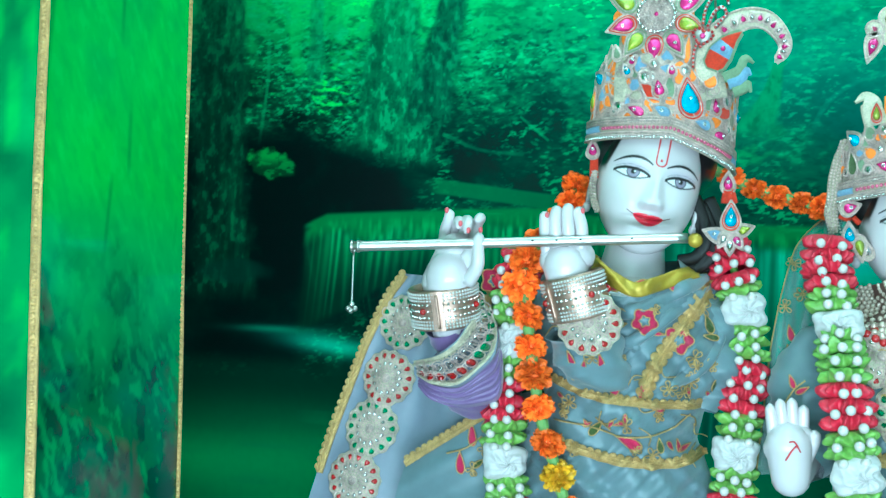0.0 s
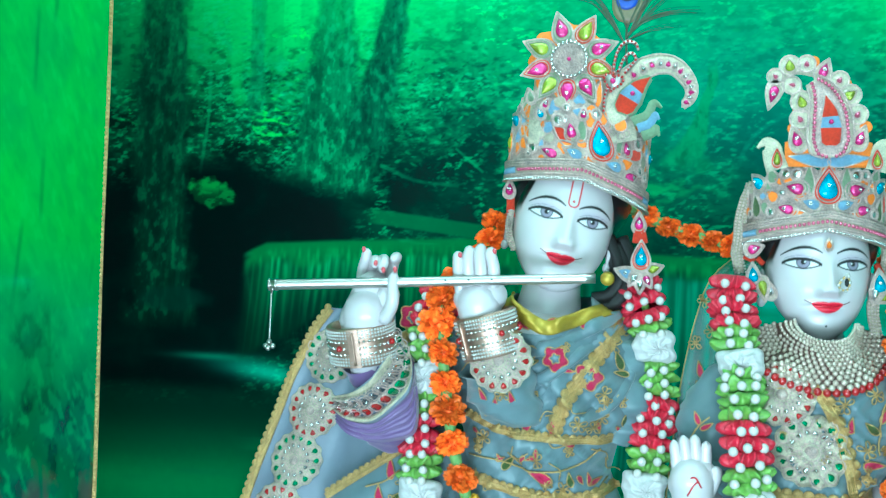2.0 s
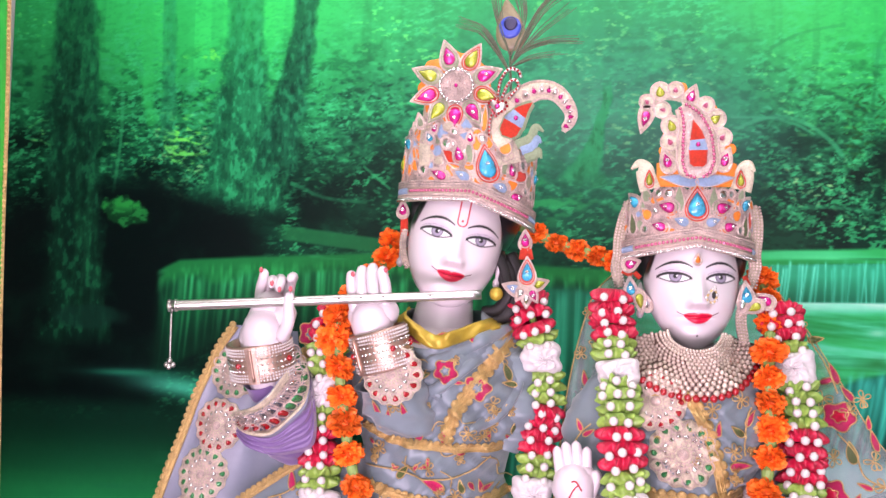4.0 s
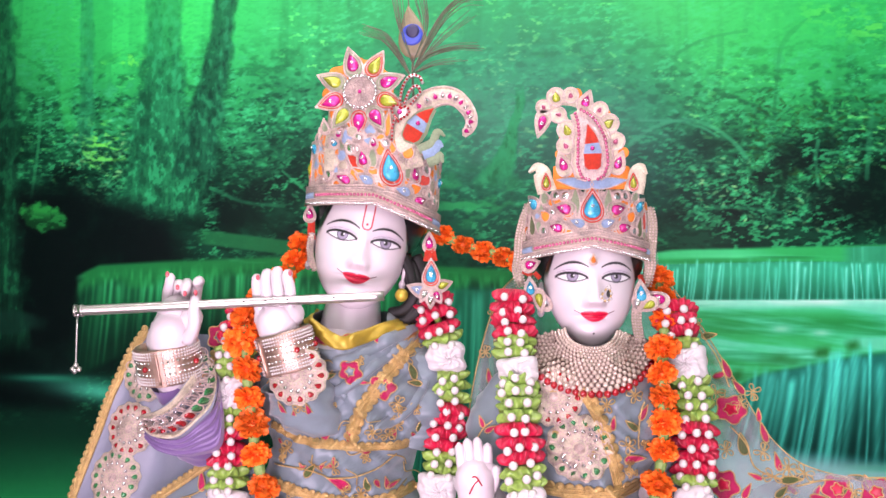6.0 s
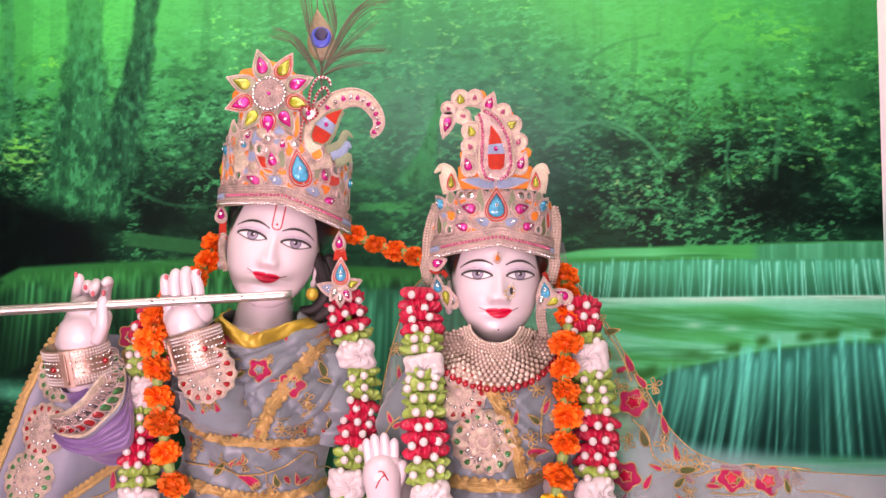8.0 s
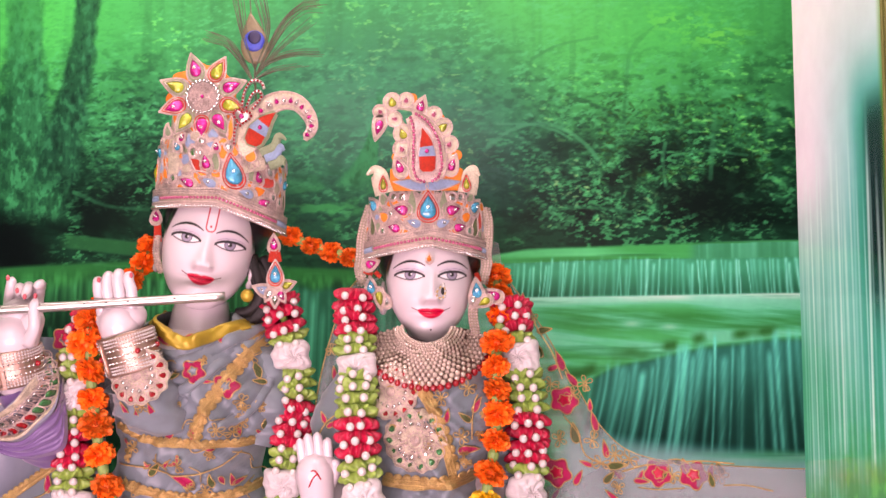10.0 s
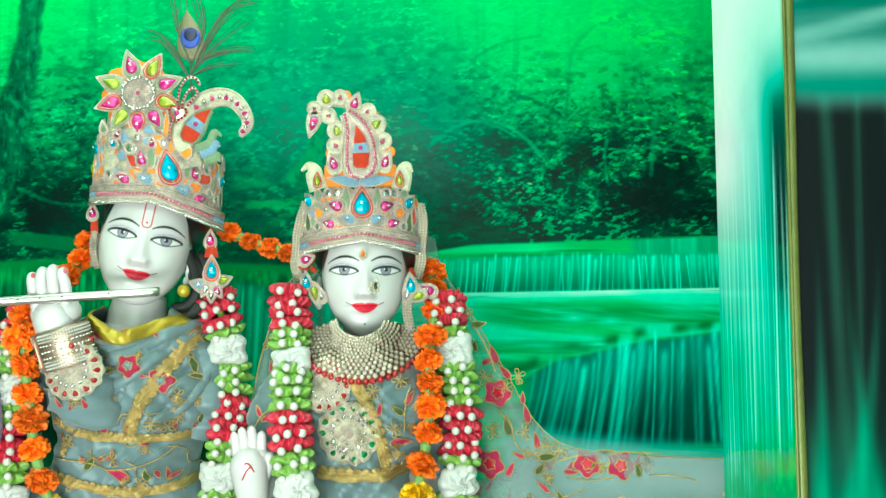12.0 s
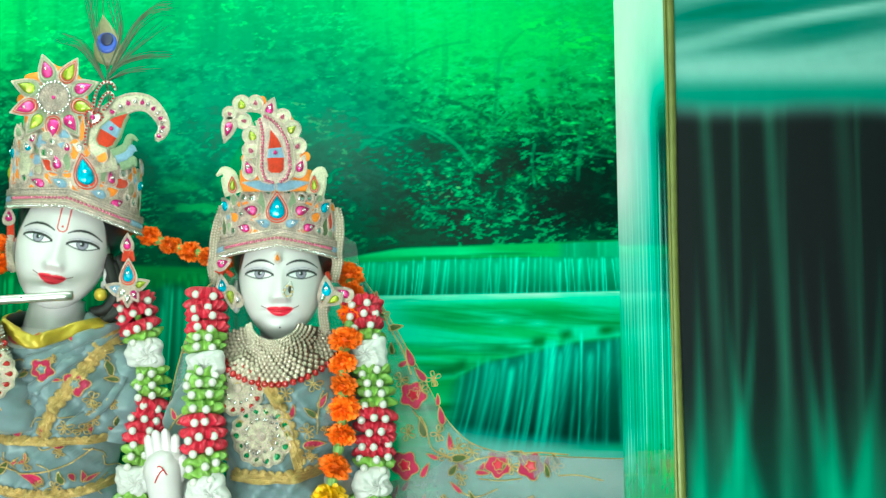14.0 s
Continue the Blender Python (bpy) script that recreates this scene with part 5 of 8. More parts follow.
def shell(root, place, R, lo, hi, amax, slope, mat):
    rows, cols = 14, 90
    pts = []
    for i in range(rows):
        for j in range(cols):
            a = amax * (2 * j / (cols - 1) - 1)
            b = lo - (slope * R * math.sin(min(abs(a) / R, 1.57)) - 0.35 * max(0, abs(a) - 1.2 * R)) * (1 - i / (rows - 1)) + (hi - 0.3 * max(0, abs(a) - 0.6 * R) + 0.004 * math.cos(a * 220) - lo) * i / (rows - 1)
            pts.append(place(a, b, 0.001 * math.sin(a * 600) * math.sin(b * 500)))
    k = Kit()
    rng = np.random.RandomState(int(R * 1e5))
    for q in range(150):
        a, f = rng.uniform(-1.35, 1.35) * R, rng.uniform(0.1, 0.95)
        k.cord(disc(a, lo - slope * abs(a) * (1 - f) + (hi - 0.3 * max(0, abs(a) - 0.6 * R) - lo) * f, rng.uniform(0.003, 0.0075), 10), place, 0.0009, 0.0015, 5)
    tagged(part("coil_work", k, M_SILVER, root, "coils of silver wire"), kind="stuff")
    part("shell", Kit().grid(np.array(pts), rows, cols), mat, root, "embroidered crown body")


def filling(root, place, R, lo, hi, slope, taken, count, seed):
    """Small corded motifs that fill the ground between the gems."""
    rng = np.random.RandomState(seed)
    mats = (M_ORANGE, M_SAGE, M_ORANGE, M_REDTH, M_SKY, M_ORANGE, M_PALE)
    taken = [(p[0], p[1], r) for p, r in taken]
    made = 0
    for q in range(4000):
        a, f, size = rng.uniform(-1.4, 1.4) * R, rng.uniform(0.16, 0.95), rng.uniform(0.0065, 0.0125)
        b = lo - slope * abs(a) * (1 - f) + (hi - 0.3 * max(0, abs(a) - 0.6 * R) - lo) * f
        if any(math.hypot(a - x, b - y) < 0.8 * r + size * 0.8 for x, y, r in taken):
            continue
        taken.append((a, b, size))
        if made % 7 == 3:
            mirror_ring(root, place, a, b, size * 0.7)
        else:
            patch(root, place, drop(a, b, size * 2.4, size * 1.75, rng.uniform(0, 360)), mats[made % 7], cord=M_SILVER, cr=0.001)
        made += 1
        if made >= count:
            break


U = 0.000345
crown_a = thing("crown", "tall silver and orange crown with sunburst, gems and peacock plume", "crown", group="crowns")
lowA = (0.0135, 0.0601)[1]
topA = (-0.0282, 0.1705)[1]
shell(crown_a, on_a, RA, lowA + 0.004, topA, RA * 2.9, 0.16, M_SILVER)
taken_a, taken_b = [], []
crown_band(crown_a, on_a, RA, lowA - 0.002, 0.18, 0.031, RA * 1.62)
for p, L, W, tip, gem, ring in (
        ((0.0228, 0.1219), 118, 76, 92, M_CYAN, M_REDTH), ((-0.1334, 0.1341), 70, 44, 140, M_CYAN, None), ((-0.0219, 0.1279), 60, 38, 95, M_MAG, None),
        ((-0.0529, 0.0899), 72, 38, 155, M_MAG, None), ((0.0824, 0.0826), 72, 38, 10, M_MAG, None), ((0.067, 0.1223), 52, 36, 95, M_MAG, None),
        ((-0.1482, 0.0999), 62, 40, 55, M_LIME, M_ORANGE), ((0.141, 0.1225), 58, 40, 40, M_CYAN, None), ((0.0464, 0.0908), 70, 40, 165, M_SKY, None),
        ((-0.015, 0.0954), 66, 42, 150, M_SKY, None)):
    taken_a.append((p, L * U * 0.62))
    jewel(crown_a, on_a, p[0], p[1], L * U * 1.15, W * U * 1.22, tip + 11.5, gem, ring)
for p, L, W, tip, mat in (
        ((-0.0343, 0.1198), 100, 46, 130, M_REDTH), ((0.082, 0.1147), 110, 42, 185, M_REDTH), ((-0.1478, 0.11), 60, 36, 80, M_REDTH), ((0.143, 0.0977), 90, 34, 80, M_LEAFTH),
        ((-0.0066, 0.134), 95, 34, 78, M_SAGE), ((0.0551, 0.1265), 85, 32, 78, M_SAGE), ((-0.0985, 0.1535), 80, 60, 60, M_ORANGE), ((0.0461, 0.1494), 60, 50, 0, M_ORANGE),
        ((-0.0289, 0.1025), 60, 46, 20, M_ORANGE), ((0.0727, 0.0999), 60, 40, 10, M_ORANGE), ((-0.0595, 0.0794), 60, 36, 10, M_ORANGE), ((0.009, 0.0903), 60, 36, 150, M_ORANGE),
        ((-0.097, 0.1178), 60, 30, 120, M_ORANGE), ((0.0049, 0.15), 60, 40, 90, M_ORANGE), ((0.1503, 0.1548), 70, 30, 120, M_SKY), ((-0.0668, 0.1015), 44, 24, 70, M_SKY),
        ((-0.1485, 0.0777), 50, 28, 30, M_ORANGE), ((0.1095, 0.1322), 50, 30, 60, M_ORANGE), ((0.0379, 0.1086), 50, 30, 60, M_ORANGE)):
    taken_a.append((p, L * U * 0.5))
    patch(crown_a, on_a, drop(p[0], p[1], L * U * 1.3, W * U * 1.45, tip + 11.5), mat, cord=M_SILVER, cr=0.0018)
for p, r in (((-0.083, 0.0934), 24), ((-0.043, 0.1396), 26), ((0.0917, 0.1344), 26), ((0.1028, 0.0954), 20), ((-0.0887, 0.086), 16), ((-0.0339, 0.1408), 18), ((0.0132, 0.1594), 20), ((0.1055, 0.1454), 16)):
    taken_a.append((p, r * U))
    mirror_ring(crown_a, on_a, p[0], p[1], r * U)
filling(crown_a, on_a, RA, lowA + 0.03, topA, 0.12, taken_a, 90, 401)
# flat upper part: orange scallops, petals and the mirrored rosette
flat_a = flat_on(HEAD_A, -0.086)
sa, sb = (-0.0601, 0.2314)
tower = Kit().plate(disc(sa, sb, 168 * U, 72, 9, 0.08, 1.0), flat_a, 0.002)
part("sun_plate", tower, M_ORANGE, crown_a, "orange scalloped backing of the sunburst")
neckp = [(-0.1053, 0.1935), (0.0025, 0.2215), (0.0509, 0.1693), (0.0646, 0.1359), (0.0112, 0.1145), (-0.092, 0.0967), (-0.1, 0.1357)]
part("neck_plate", Kit().plate(np.array(neckp), flat_on(HEAD_A, -0.082), 0.002), M_ZARI, crown_a)
k = Kit()
rng = np.random.RandomState(403)
for q in range(60):
    p = (-0.1012, 0.1833) + (np.array((0.0465, 0.1359)) - np.array((-0.1012, 0.1833))) * rng.uniform(0, 1, 2)
    k.cord(disc(p[0], p[1], rng.uniform(0.003, 0.006), 10), flat_on(HEAD_A, -0.082), 0.0009, 0.0025, 5)
tagged(part("coil_work", k, M_SILVER, crown_a, "coils of silver wire"), kind="stuff")
for p, L, W, tip, mat in (((-0.0302, 0.1683), 110, 90, 90, M_SKY), ((-0.0052, 0.1913), 130, 34, 85, M_ORANGE), ((-0.1067, 0.1643), 110, 50, 75, M_SAGE),
                          ((-0.0943, 0.1503), 90, 60, 60, M_ORANGE), ((-0.1178, 0.1475), 120, 40, 78, M_SAGE), ((-0.1044, 0.121), 80, 60, 20, M_ORANGE), ((0.0347, 0.1556), 90, 60, 100, M_ORANGE), ((-0.0482, 0.1502), 90, 44, 90, M_SKY), ((0.0097, 0.1616), 100, 40, 85, M_ORANGE), ((-0.0664, 0.1576), 80, 60, 100, M_SKY)):
    patch(crown_a, on_a if p[0] < -0.085 else flat_on(HEAD_A, -0.088), drop(p[0], p[1], L * U, W * U, tip + 11.5), mat, cord=M_SILVER, cr=0.0014)
for k, (ang, gem) in enumerate(((106, M_MAG), (61, M_LIME), (20, M_MAG), (-18, M_LIME), (-57, M_MAG), (-92, M_MAG), (-127, M_LIME), (-162, M_MAG), (158, M_LIME))):
    t = math.radians(ang + 11.5)
    jewel(crown_a, flat_a, sa + 146 * U * math.cos(t), sb + 146 * U * math.sin(t), 96 * U, 62 * U, ang + 11.5, gem, M_REDTH if k % 2 else M_SAGE, 0.002, M_SAGE if k % 3 == 0 else M_SILVER, 1.6, "petal")
ros = part("rosette", Kit().plate(disc(sa, sb, 84 * U, 40), flat_a, 0.005, 0.003), M_SILVER, crown_a, "round silver rosette of clear stones")
for r, cnt, rad in ((76, 26, 0.0030), (56, 24, 0.0022), (38, 16, 0.0022), (20, 9, 0.002)):
    k = Kit()
    for q in range(cnt):
        t = 2 * math.pi * q / cnt
        k.ball(flat_a(sa + r * U * math.cos(t), sb + r * U * math.sin(t), 0.0085), rad, 4, 7)
    tagged(part("stone_ring", k, M_SILVER if rad < 0.0025 else M_MIRROR, ros), kind="stuff")
part("gem", Kit().ball(flat_a(sa, sb, 0.010), 0.0032, 6, 8), M_MAG, ros)
for p, L, W, tip, gem in (((-0.1026, 0.1647), 50, 30, 100, M_SAGE), ((-0.083, 0.143), 44, 30, 120, M_CYAN), ((-0.0196, 0.1555), 44, 30, 90, M_MAG), ((-0.0773, 0.1587), 40, 26, 60, M_MAG)):
    jewel(crown_a, flat_on(HEAD_A, -0.092), p[0], p[1], L * U, W * U, tip + 11.5, gem, None, 0.004, M_SILVER, 1.5)
# peacock plume
plume = smooth_path([(0.0351, 0.1553), (0.0193, 0.1776), (0.0293, 0.2158), (0.059, 0.2461), (0.0903, 0.2521), (0.1154, 0.236), (0.126, 0.2164), (0.119, 0.1934)], 40)
pw = np.interp(np.linspace(0, 1, 40), [0, 0.25, 0.5, 0.75, 0.93, 1], [80, 112, 88, 62, 44, 12]) * U
pl = part("plume", ribbon(Kit(), plume, pw, flat_a, 0.004), M_ZARI, crown_a, "curved silver peacock plume with stones")
for side in (-0.46, 0.46):
    tan = np.gradient(plume, axis=0)
    tan /= np.linalg.norm(tan, axis=1)[:, None]
    edge = plume + np.stack([-tan[:, 1], tan[:, 0]], axis=1) * (pw * side)[:, None]
    part("edging", Kit().tube([flat_a(a, b, 0.005) for a, b in edge], 0.0014, 6), M_SILVER, pl)
for i in range(13, 39, 2):
    jewel(pl, flat_a, *plume[i], 0.0105, 0.0085, math.degrees(math.atan2(*(plume[i] - plume[i - 1])[::-1])) + 90, M_MAG if i % 4 == 1 else M_MIRROR, None, 0.004, M_SILVER, 1.35)
ins = np.array([(0.0346, 0.1661), (0.0378, 0.1848), (0.0435, 0.2004), (0.0513, 0.2146), (0.0628, 0.2287)])
ins = smooth_path(ins, 30)
iw = np.interp(np.linspace(0, 1, 30), [0, 0.12, 0.4, 0.7, 1], [26, 82, 92, 58, 2]) * U
part("inlay_rim", ribbon(Kit(), ins, iw + 26 * U, flat_a, 0.0052), M_SAGE, pl)
for i0, i1, mat in ((1, 11, M_REDTH), (10, 19, M_SKY), (18, 30, M_REDTH)):
    part("inlay", ribbon(Kit(), ins[i0:i1], iw[i0:i1], flat_a, 0.0065), mat, pl)
part("gem", Kit().ball(flat_a(*ins[14], 0.0095), 0.0038, 6, 8), M_MAG, pl)
for path, mat in (([(0.0525, 0.1588), (0.0711, 0.1732), (0.076, 0.1923), (0.0897, 0.1877)], M_SAGE), ([(0.0613, 0.1515), (0.0771, 0.1618), (0.0815, 0.1753), (0.0899, 0.1697)], M_SKY),
                  ([(0.0708, 0.1407), (0.0836, 0.1487), (0.0883, 0.1568), (0.0951, 0.1455)], M_SAGE)):
    q = smooth_path(path, 18)
    part("feather_hook", ribbon(Kit(), q, np.interp(np.linspace(0, 1, 18), [0, 0.6, 1], [44, 36, 8]) * U, flat_on(HEAD_A, -0.090), 0.004), mat, pl)
# brooch and the peacock feather in it
brooch = thing("brooch", "silver heart brooch with red stones pinned to the crown", "brooch")
ba, bb = (0.0115, 0.2105)
k = Kit()
t = np.linspace(0, 2 * math.pi, 28, endpoint=False)
heart = np.stack([ba + 2.6 * U * 16 * np.sin(t) ** 3, bb + 2.6 * U * (13 * np.cos(t) - 5 * np.cos(2 * t) - 2 * np.cos(3 * t) - np.cos(4 * t))], axis=1)
b1 = part("heart", Kit().plate(heart, flat_on(HEAD_A, -0.094), 0.003, 0.003), M_CHROME, brooch)
part("stone", Kit().ball(flat_on(HEAD_A, -0.094)(ba, bb, 0.008), 0.0045, 6, 8), M_MAG, brooch)
tagged(part("bead_edging", beads_on(np.concatenate([heart, heart[:1]]), 0.006, flat_on(HEAD_A, -0.094), 0.004, 0.0024, Kit()), M_REDBEAD, brooch), kind="stuff")
for path in ([(0.0081, 0.2262), (0.007, 0.2515), (0.0154, 0.2713), (0.0298, 0.2722), (0.0373, 0.2627)], [(0.0148, 0.2239), (0.019, 0.2465), (0.0276, 0.2572), (0.0365, 0.2498), (0.0317, 0.238), (0.0253, 0.2259)],
             [(0.0063, 0.2041), (0.0048, 0.1856), (0.0087, 0.1628)]):
    q = smooth_path(path, 24)
    arm = part("loop", Kit().tube([flat_on(HEAD_A, -0.094)(a, b, 0.002) for a, b in q], 0.003, 6), M_CHROME, brooch)
    tagged(part("bead_edging", beads_on(q, 0.006, flat_on(HEAD_A, -0.094), 0.005, 0.0022, Kit()), M_REDBEAD, arm), kind="stuff")

feather = thing("peacock_feather", "brown-green peacock feather with a blue eye behind the crown", "feather")
fy = -0.640
FX = lambda a, b, h: (a, fy - h, b)
stem = [(p[0], fy + 0.004, p[2]) for p in smooth_path([(-0.0144, -0.64, 1.8889), (-0.0168, -0.64, 1.9351), (-0.0173, -0.64, 1.9721), (-0.0236, -0.64, 2.0373), (-0.0282, -0.64, 2.1029)], 30)]
part("shaft", Kit().tube(stem, np.linspace(0.0022, 0.0008, 30), 6), M_FEATHER, feather)
ec = (-0.0186, -0.64, 2.0037)
eye = part("eye", Kit().plate(drop(ec[0], ec[2], 0.088, 0.050, 98), FX, 0.0008, 0.001), M_FBRONZE, feather, "bronze feather eye")
patch(eye, FX, disc((-0.0176, -0.64, 1.9981)[0], (-0.0176, -0.64, 1.9981)[2], 0.0175, 22), M_FBLUE, "blue_spot", 0.0022)
patch(eye, FX, grown(disc((-0.0168, -0.64, 2.0037)[0], (-0.0168, -0.64, 2.0037)[2], 0.011, 18), 1.0) * 1.0, M_FDARK, "dark_spot", 0.0036)
rng = np.random.RandomState(77)
barb_sets = (([(-0.0168, -0.64, 1.9351), (0.0056, -0.64, 1.981), (0.0333, -0.645, 2.0255), (0.0651, -0.645, 2.0526), (0.0943, -0.645, 2.0557)], 12), ([(-0.0167, -0.64, 1.9258), (-0.0411, -0.635, 1.9691), (-0.0648, -0.635, 1.9975), (-0.0985, -0.635, 2.0102)], 10),
             ([(-0.0151, -0.64, 1.9443), (0.0104, -0.64, 1.9643), (0.047, -0.64, 1.9748), (0.089, -0.64, 1.9741)], 7), ([(-0.0171, -0.64, 1.9536), (-0.0344, -0.64, 2.0096), (-0.0424, -0.64, 2.0564), (-0.0514, -0.64, 2.1034)], 8),
             ([(-0.0152, -0.64, 1.9535), (0.0026, -0.64, 2.0089), (-0.0035, -0.64, 2.0556), (-0.017, -0.64, 2.1026)], 8), ([(-0.015, -0.64, 1.935), (0.0197, -0.64, 1.953), (0.0609, -0.64, 1.9598)], 4),
             ([(-0.015, -0.64, 1.9397), (0.024, -0.64, 1.9853), (0.074, -0.64, 2.0261)], 4))
for path, cnt in barb_sets:
    k = Kit()
    for q in range(cnt):
        off = rng.normal(0, 1, 3) * np.array((0.004, 0.003, 0.004))
        pts = smooth_path([np.array(p) + off * (i / (len(path) - 1)) ** 0.7 * 1.6 for i, p in enumerate(path)], 18)
        k.tube(pts, np.linspace(0.0011, 0.0004, 18), 4)
    tagged(part("barb_tuft", k, M_FEATHER, feather), kind="stuff")

# second crown
V = 0.000319
crown_b = thing("crown", "silver and orange crown with tall paisley plume and gems", "crown", group="crowns")
lowB, topB = (-0.0008, 0.0481)[1], (-0.0016, 0.1361)[1]
shell(crown_b, on_b, RB, lowB + 0.004, topB, RB * 2.9, 0.16, M_SILVER)
crown_band(crown_b, on_b, RB, lowB - 0.002, 0.18, 0.029, RB * 1.62)
for p, L, W, tip, gem, ring in (
        ((-0.0014, 0.1105), 112, 74, 90, M_CYAN, M_REDTH), ((-0.0452, 0.1065), 72, 48, 165, M_MAG, None), ((0.0403, 0.1069), 72, 48, 15, M_MAG, None),
        ((-0.1069, 0.1185), 72, 46, 140, M_CYAN, None), ((0.0864, 0.1153), 72, 46, 40, M_CYAN, None), ((-0.0574, 0.0776), 66, 40, 165, M_MAG, None),
        ((0.0525, 0.0793), 66, 40, 15, M_MAG, None), ((-0.0236, 0.0849), 66, 40, 160, M_SKY, None), ((0.0231, 0.0853), 66, 40, 20, M_SKY, None)):
    taken_b.append((p, L * V * 0.62))
    jewel(crown_b, on_b, p[0], p[1], L * V * 1.15, W * V * 1.22, tip, gem, ring)
for p, L, W, tip, mat in (
        ((-0.1094, 0.0853), 90, 44, 100, M_LEAFTH), ((0.0872, 0.0836), 90, 44, 80, M_LEAFTH), ((-0.0271, 0.1176), 120, 40, 90, M_SAGE), ((0.0235, 0.1178), 120, 40, 90, M_SAGE),
        ((-0.0525, 0.1216), 60, 50, 20, M_ORANGE), ((0.0478, 0.122), 60, 50, 160, M_ORANGE), ((-0.035, 0.0958), 60, 34, 20, M_ORANGE), ((0.0344, 0.0963), 60, 34, 160, M_ORANGE),
        ((-0.0799, 0.0978), 60, 40, 140, M_ORANGE), ((0.0669, 0.098), 60, 40, 40, M_ORANGE), ((-0.0414, 0.0708), 60, 30, 10, M_ORANGE), ((0.0413, 0.0716), 60, 30, 170, M_ORANGE),
        ((-0.0016, 0.1346), 90, 50, 90, M_ORANGE), ((-0.1404, 0.0998), 90, 40, 90, M_REDTH), ((0.1011, 0.0943), 90, 40, 90, M_REDTH), ((-0.0804, 0.1266), 60, 40, 110, M_SAGE), ((0.0751, 0.1286), 60, 40, 70, M_SAGE)):
    taken_b.append((p, L * V * 0.5))
    patch(crown_b, on_b, drop(p[0], p[1], L * V * 1.3, W * V * 1.45, tip), mat, cord=M_SILVER, cr=0.0018)
for p, r in (((-0.0427, 0.1269), 26), ((0.0381, 0.1272), 26), ((-0.0804, 0.0739), 22), ((0.0721, 0.0747), 22), ((-0.058, 0.1283), 22), ((0.0521, 0.1286), 22)):
    taken_b.append((p, r * V))
    mirror_ring(crown_b, on_b, p[0], p[1], r * V)
filling(crown_b, on_b, RB, lowB + 0.03, topB, 0.14, taken_b, 75, 402)
flat_b = flat_on(HEAD_B, -0.093)
for p, L, W, tip, gem, ring in (
        ((-0.0801, 0.2361), 84, 46, 255, M_MAG, None), ((-0.0783, 0.2621), 44, 36, 130, M_ROSE, None), ((-0.0588, 0.2779), 56, 46, 100, M_LIME, None), ((-0.0363, 0.2803), 48, 40, 90, M_ROSE, None),
        ((-0.0126, 0.2714), 66, 46, 70, M_MAG, None), ((0.0083, 0.2575), 50, 40, 60, M_ROSE, None), ((0.023, 0.2367), 58, 46, 40, M_LIME, None), ((0.0331, 0.2093), 54, 42, 60, M_ROSE, None),
        ((0.0374, 0.1765), 70, 46, 70, M_MAG, None), ((-0.047, 0.174), 74, 46, 110, M_MAG, None), ((-0.0433, 0.202), 54, 42, 120, M_ROSE, None), ((-0.0414, 0.2266), 60, 44, 110, M_LIME, None),
        ((-0.0553, 0.25), 50, 34, 170, M_ROSE, None)):
    small = 0.62 if gem is M_ROSE else 1.0
    jewel(crown_b, flat_b, p[0], p[1], L * V * small, W * V * small, tip, gem, ring, 0.001, M_SILVER, 1.75, "petal", 0.8 * L * V if gem is not M_MAG else 0.0)
spine = smooth_path([(-0.0775, 0.243), (-0.0745, 0.262), (-0.0588, 0.2735), (-0.0363, 0.2745), (-0.0126, 0.266), (0.0083, 0.252), (0.021, 0.2335), (0.0305, 0.208), (0.0345, 0.1765)], 50)
part("plume_back", ribbon(Kit(), spine, 58 * V, flat_on(HEAD_B, -0.0905), 0.002), M_ZARI, crown_b)
part("plume_back", ribbon(Kit(), smooth_path([(-0.045, 0.17), (-0.043, 0.202), (-0.042, 0.226), (-0.052, 0.25)], 24), 58 * V, flat_on(HEAD_B, -0.0903), 0.002), M_ZARI, crown_b)
for p, mat in (((-0.0654, 0.2329), M_SAGE), ((-0.0296, 0.2361), M_SKY), ((-0.0509, 0.1888), M_ORANGE), ((0.0449, 0.1921), M_ORANGE), ((-0.045, 0.214), M_ORANGE), ((0.0167, 0.2518), M_ORANGE), ((-0.027, 0.2835), M_ORANGE)):
    if mat is M_ORANGE:
        patch(crown_b, flat_b, disc(p[0], p[1], 26 * V, 14), mat)
pais = smooth_path([(-0.0003, 0.1482), (-0.0017, 0.1638), (-0.0019, 0.1857), (-0.0046, 0.214), (-0.0126, 0.2376), (-0.0267, 0.2566)], 40)
qw = np.interp(np.linspace(0, 1, 40), [0, 0.08, 0.3, 0.55, 0.8, 1], [30, 120, 165, 150, 95, 30]) * V
pp = part("paisley", ribbon(Kit(), pais, qw + 46 * V, flat_b, 0.004), M_ZARI, crown_b, "tall silver paisley plume")
part("lining", ribbon(Kit(), pais[1:39], qw[1:39], flat_b, 0.0055), M_SILVER, pp)
tan = np.gradient(pais, axis=0)
tan /= np.linalg.norm(tan, axis=1)[:, None]
nor = np.stack([-tan[:, 1], tan[:, 0]], axis=1)
for side in (-0.44, 0.44):
    e = pais + nor * (qw * side)[:, None]
    tagged(part("bead_edging", beads_on(e, 0.0056, flat_b, 0.0078, 0.0028, Kit()), M_ROSE, pp, "row of rose coloured beads"), kind="stuff")
    e = pais + nor * ((qw + 40 * V) * side * 1.1)[:, None]
    part("edging", Kit().tube([flat_b(a, b, 0.0055) for a, b in e], 0.0016, 6), M_SILVER, pp)
core = smooth_path([(-0.0017, 0.1622), (-0.0018, 0.1795), (-0.0026, 0.1983), (-0.0053, 0.2172), (-0.0104, 0.2345)], 30)
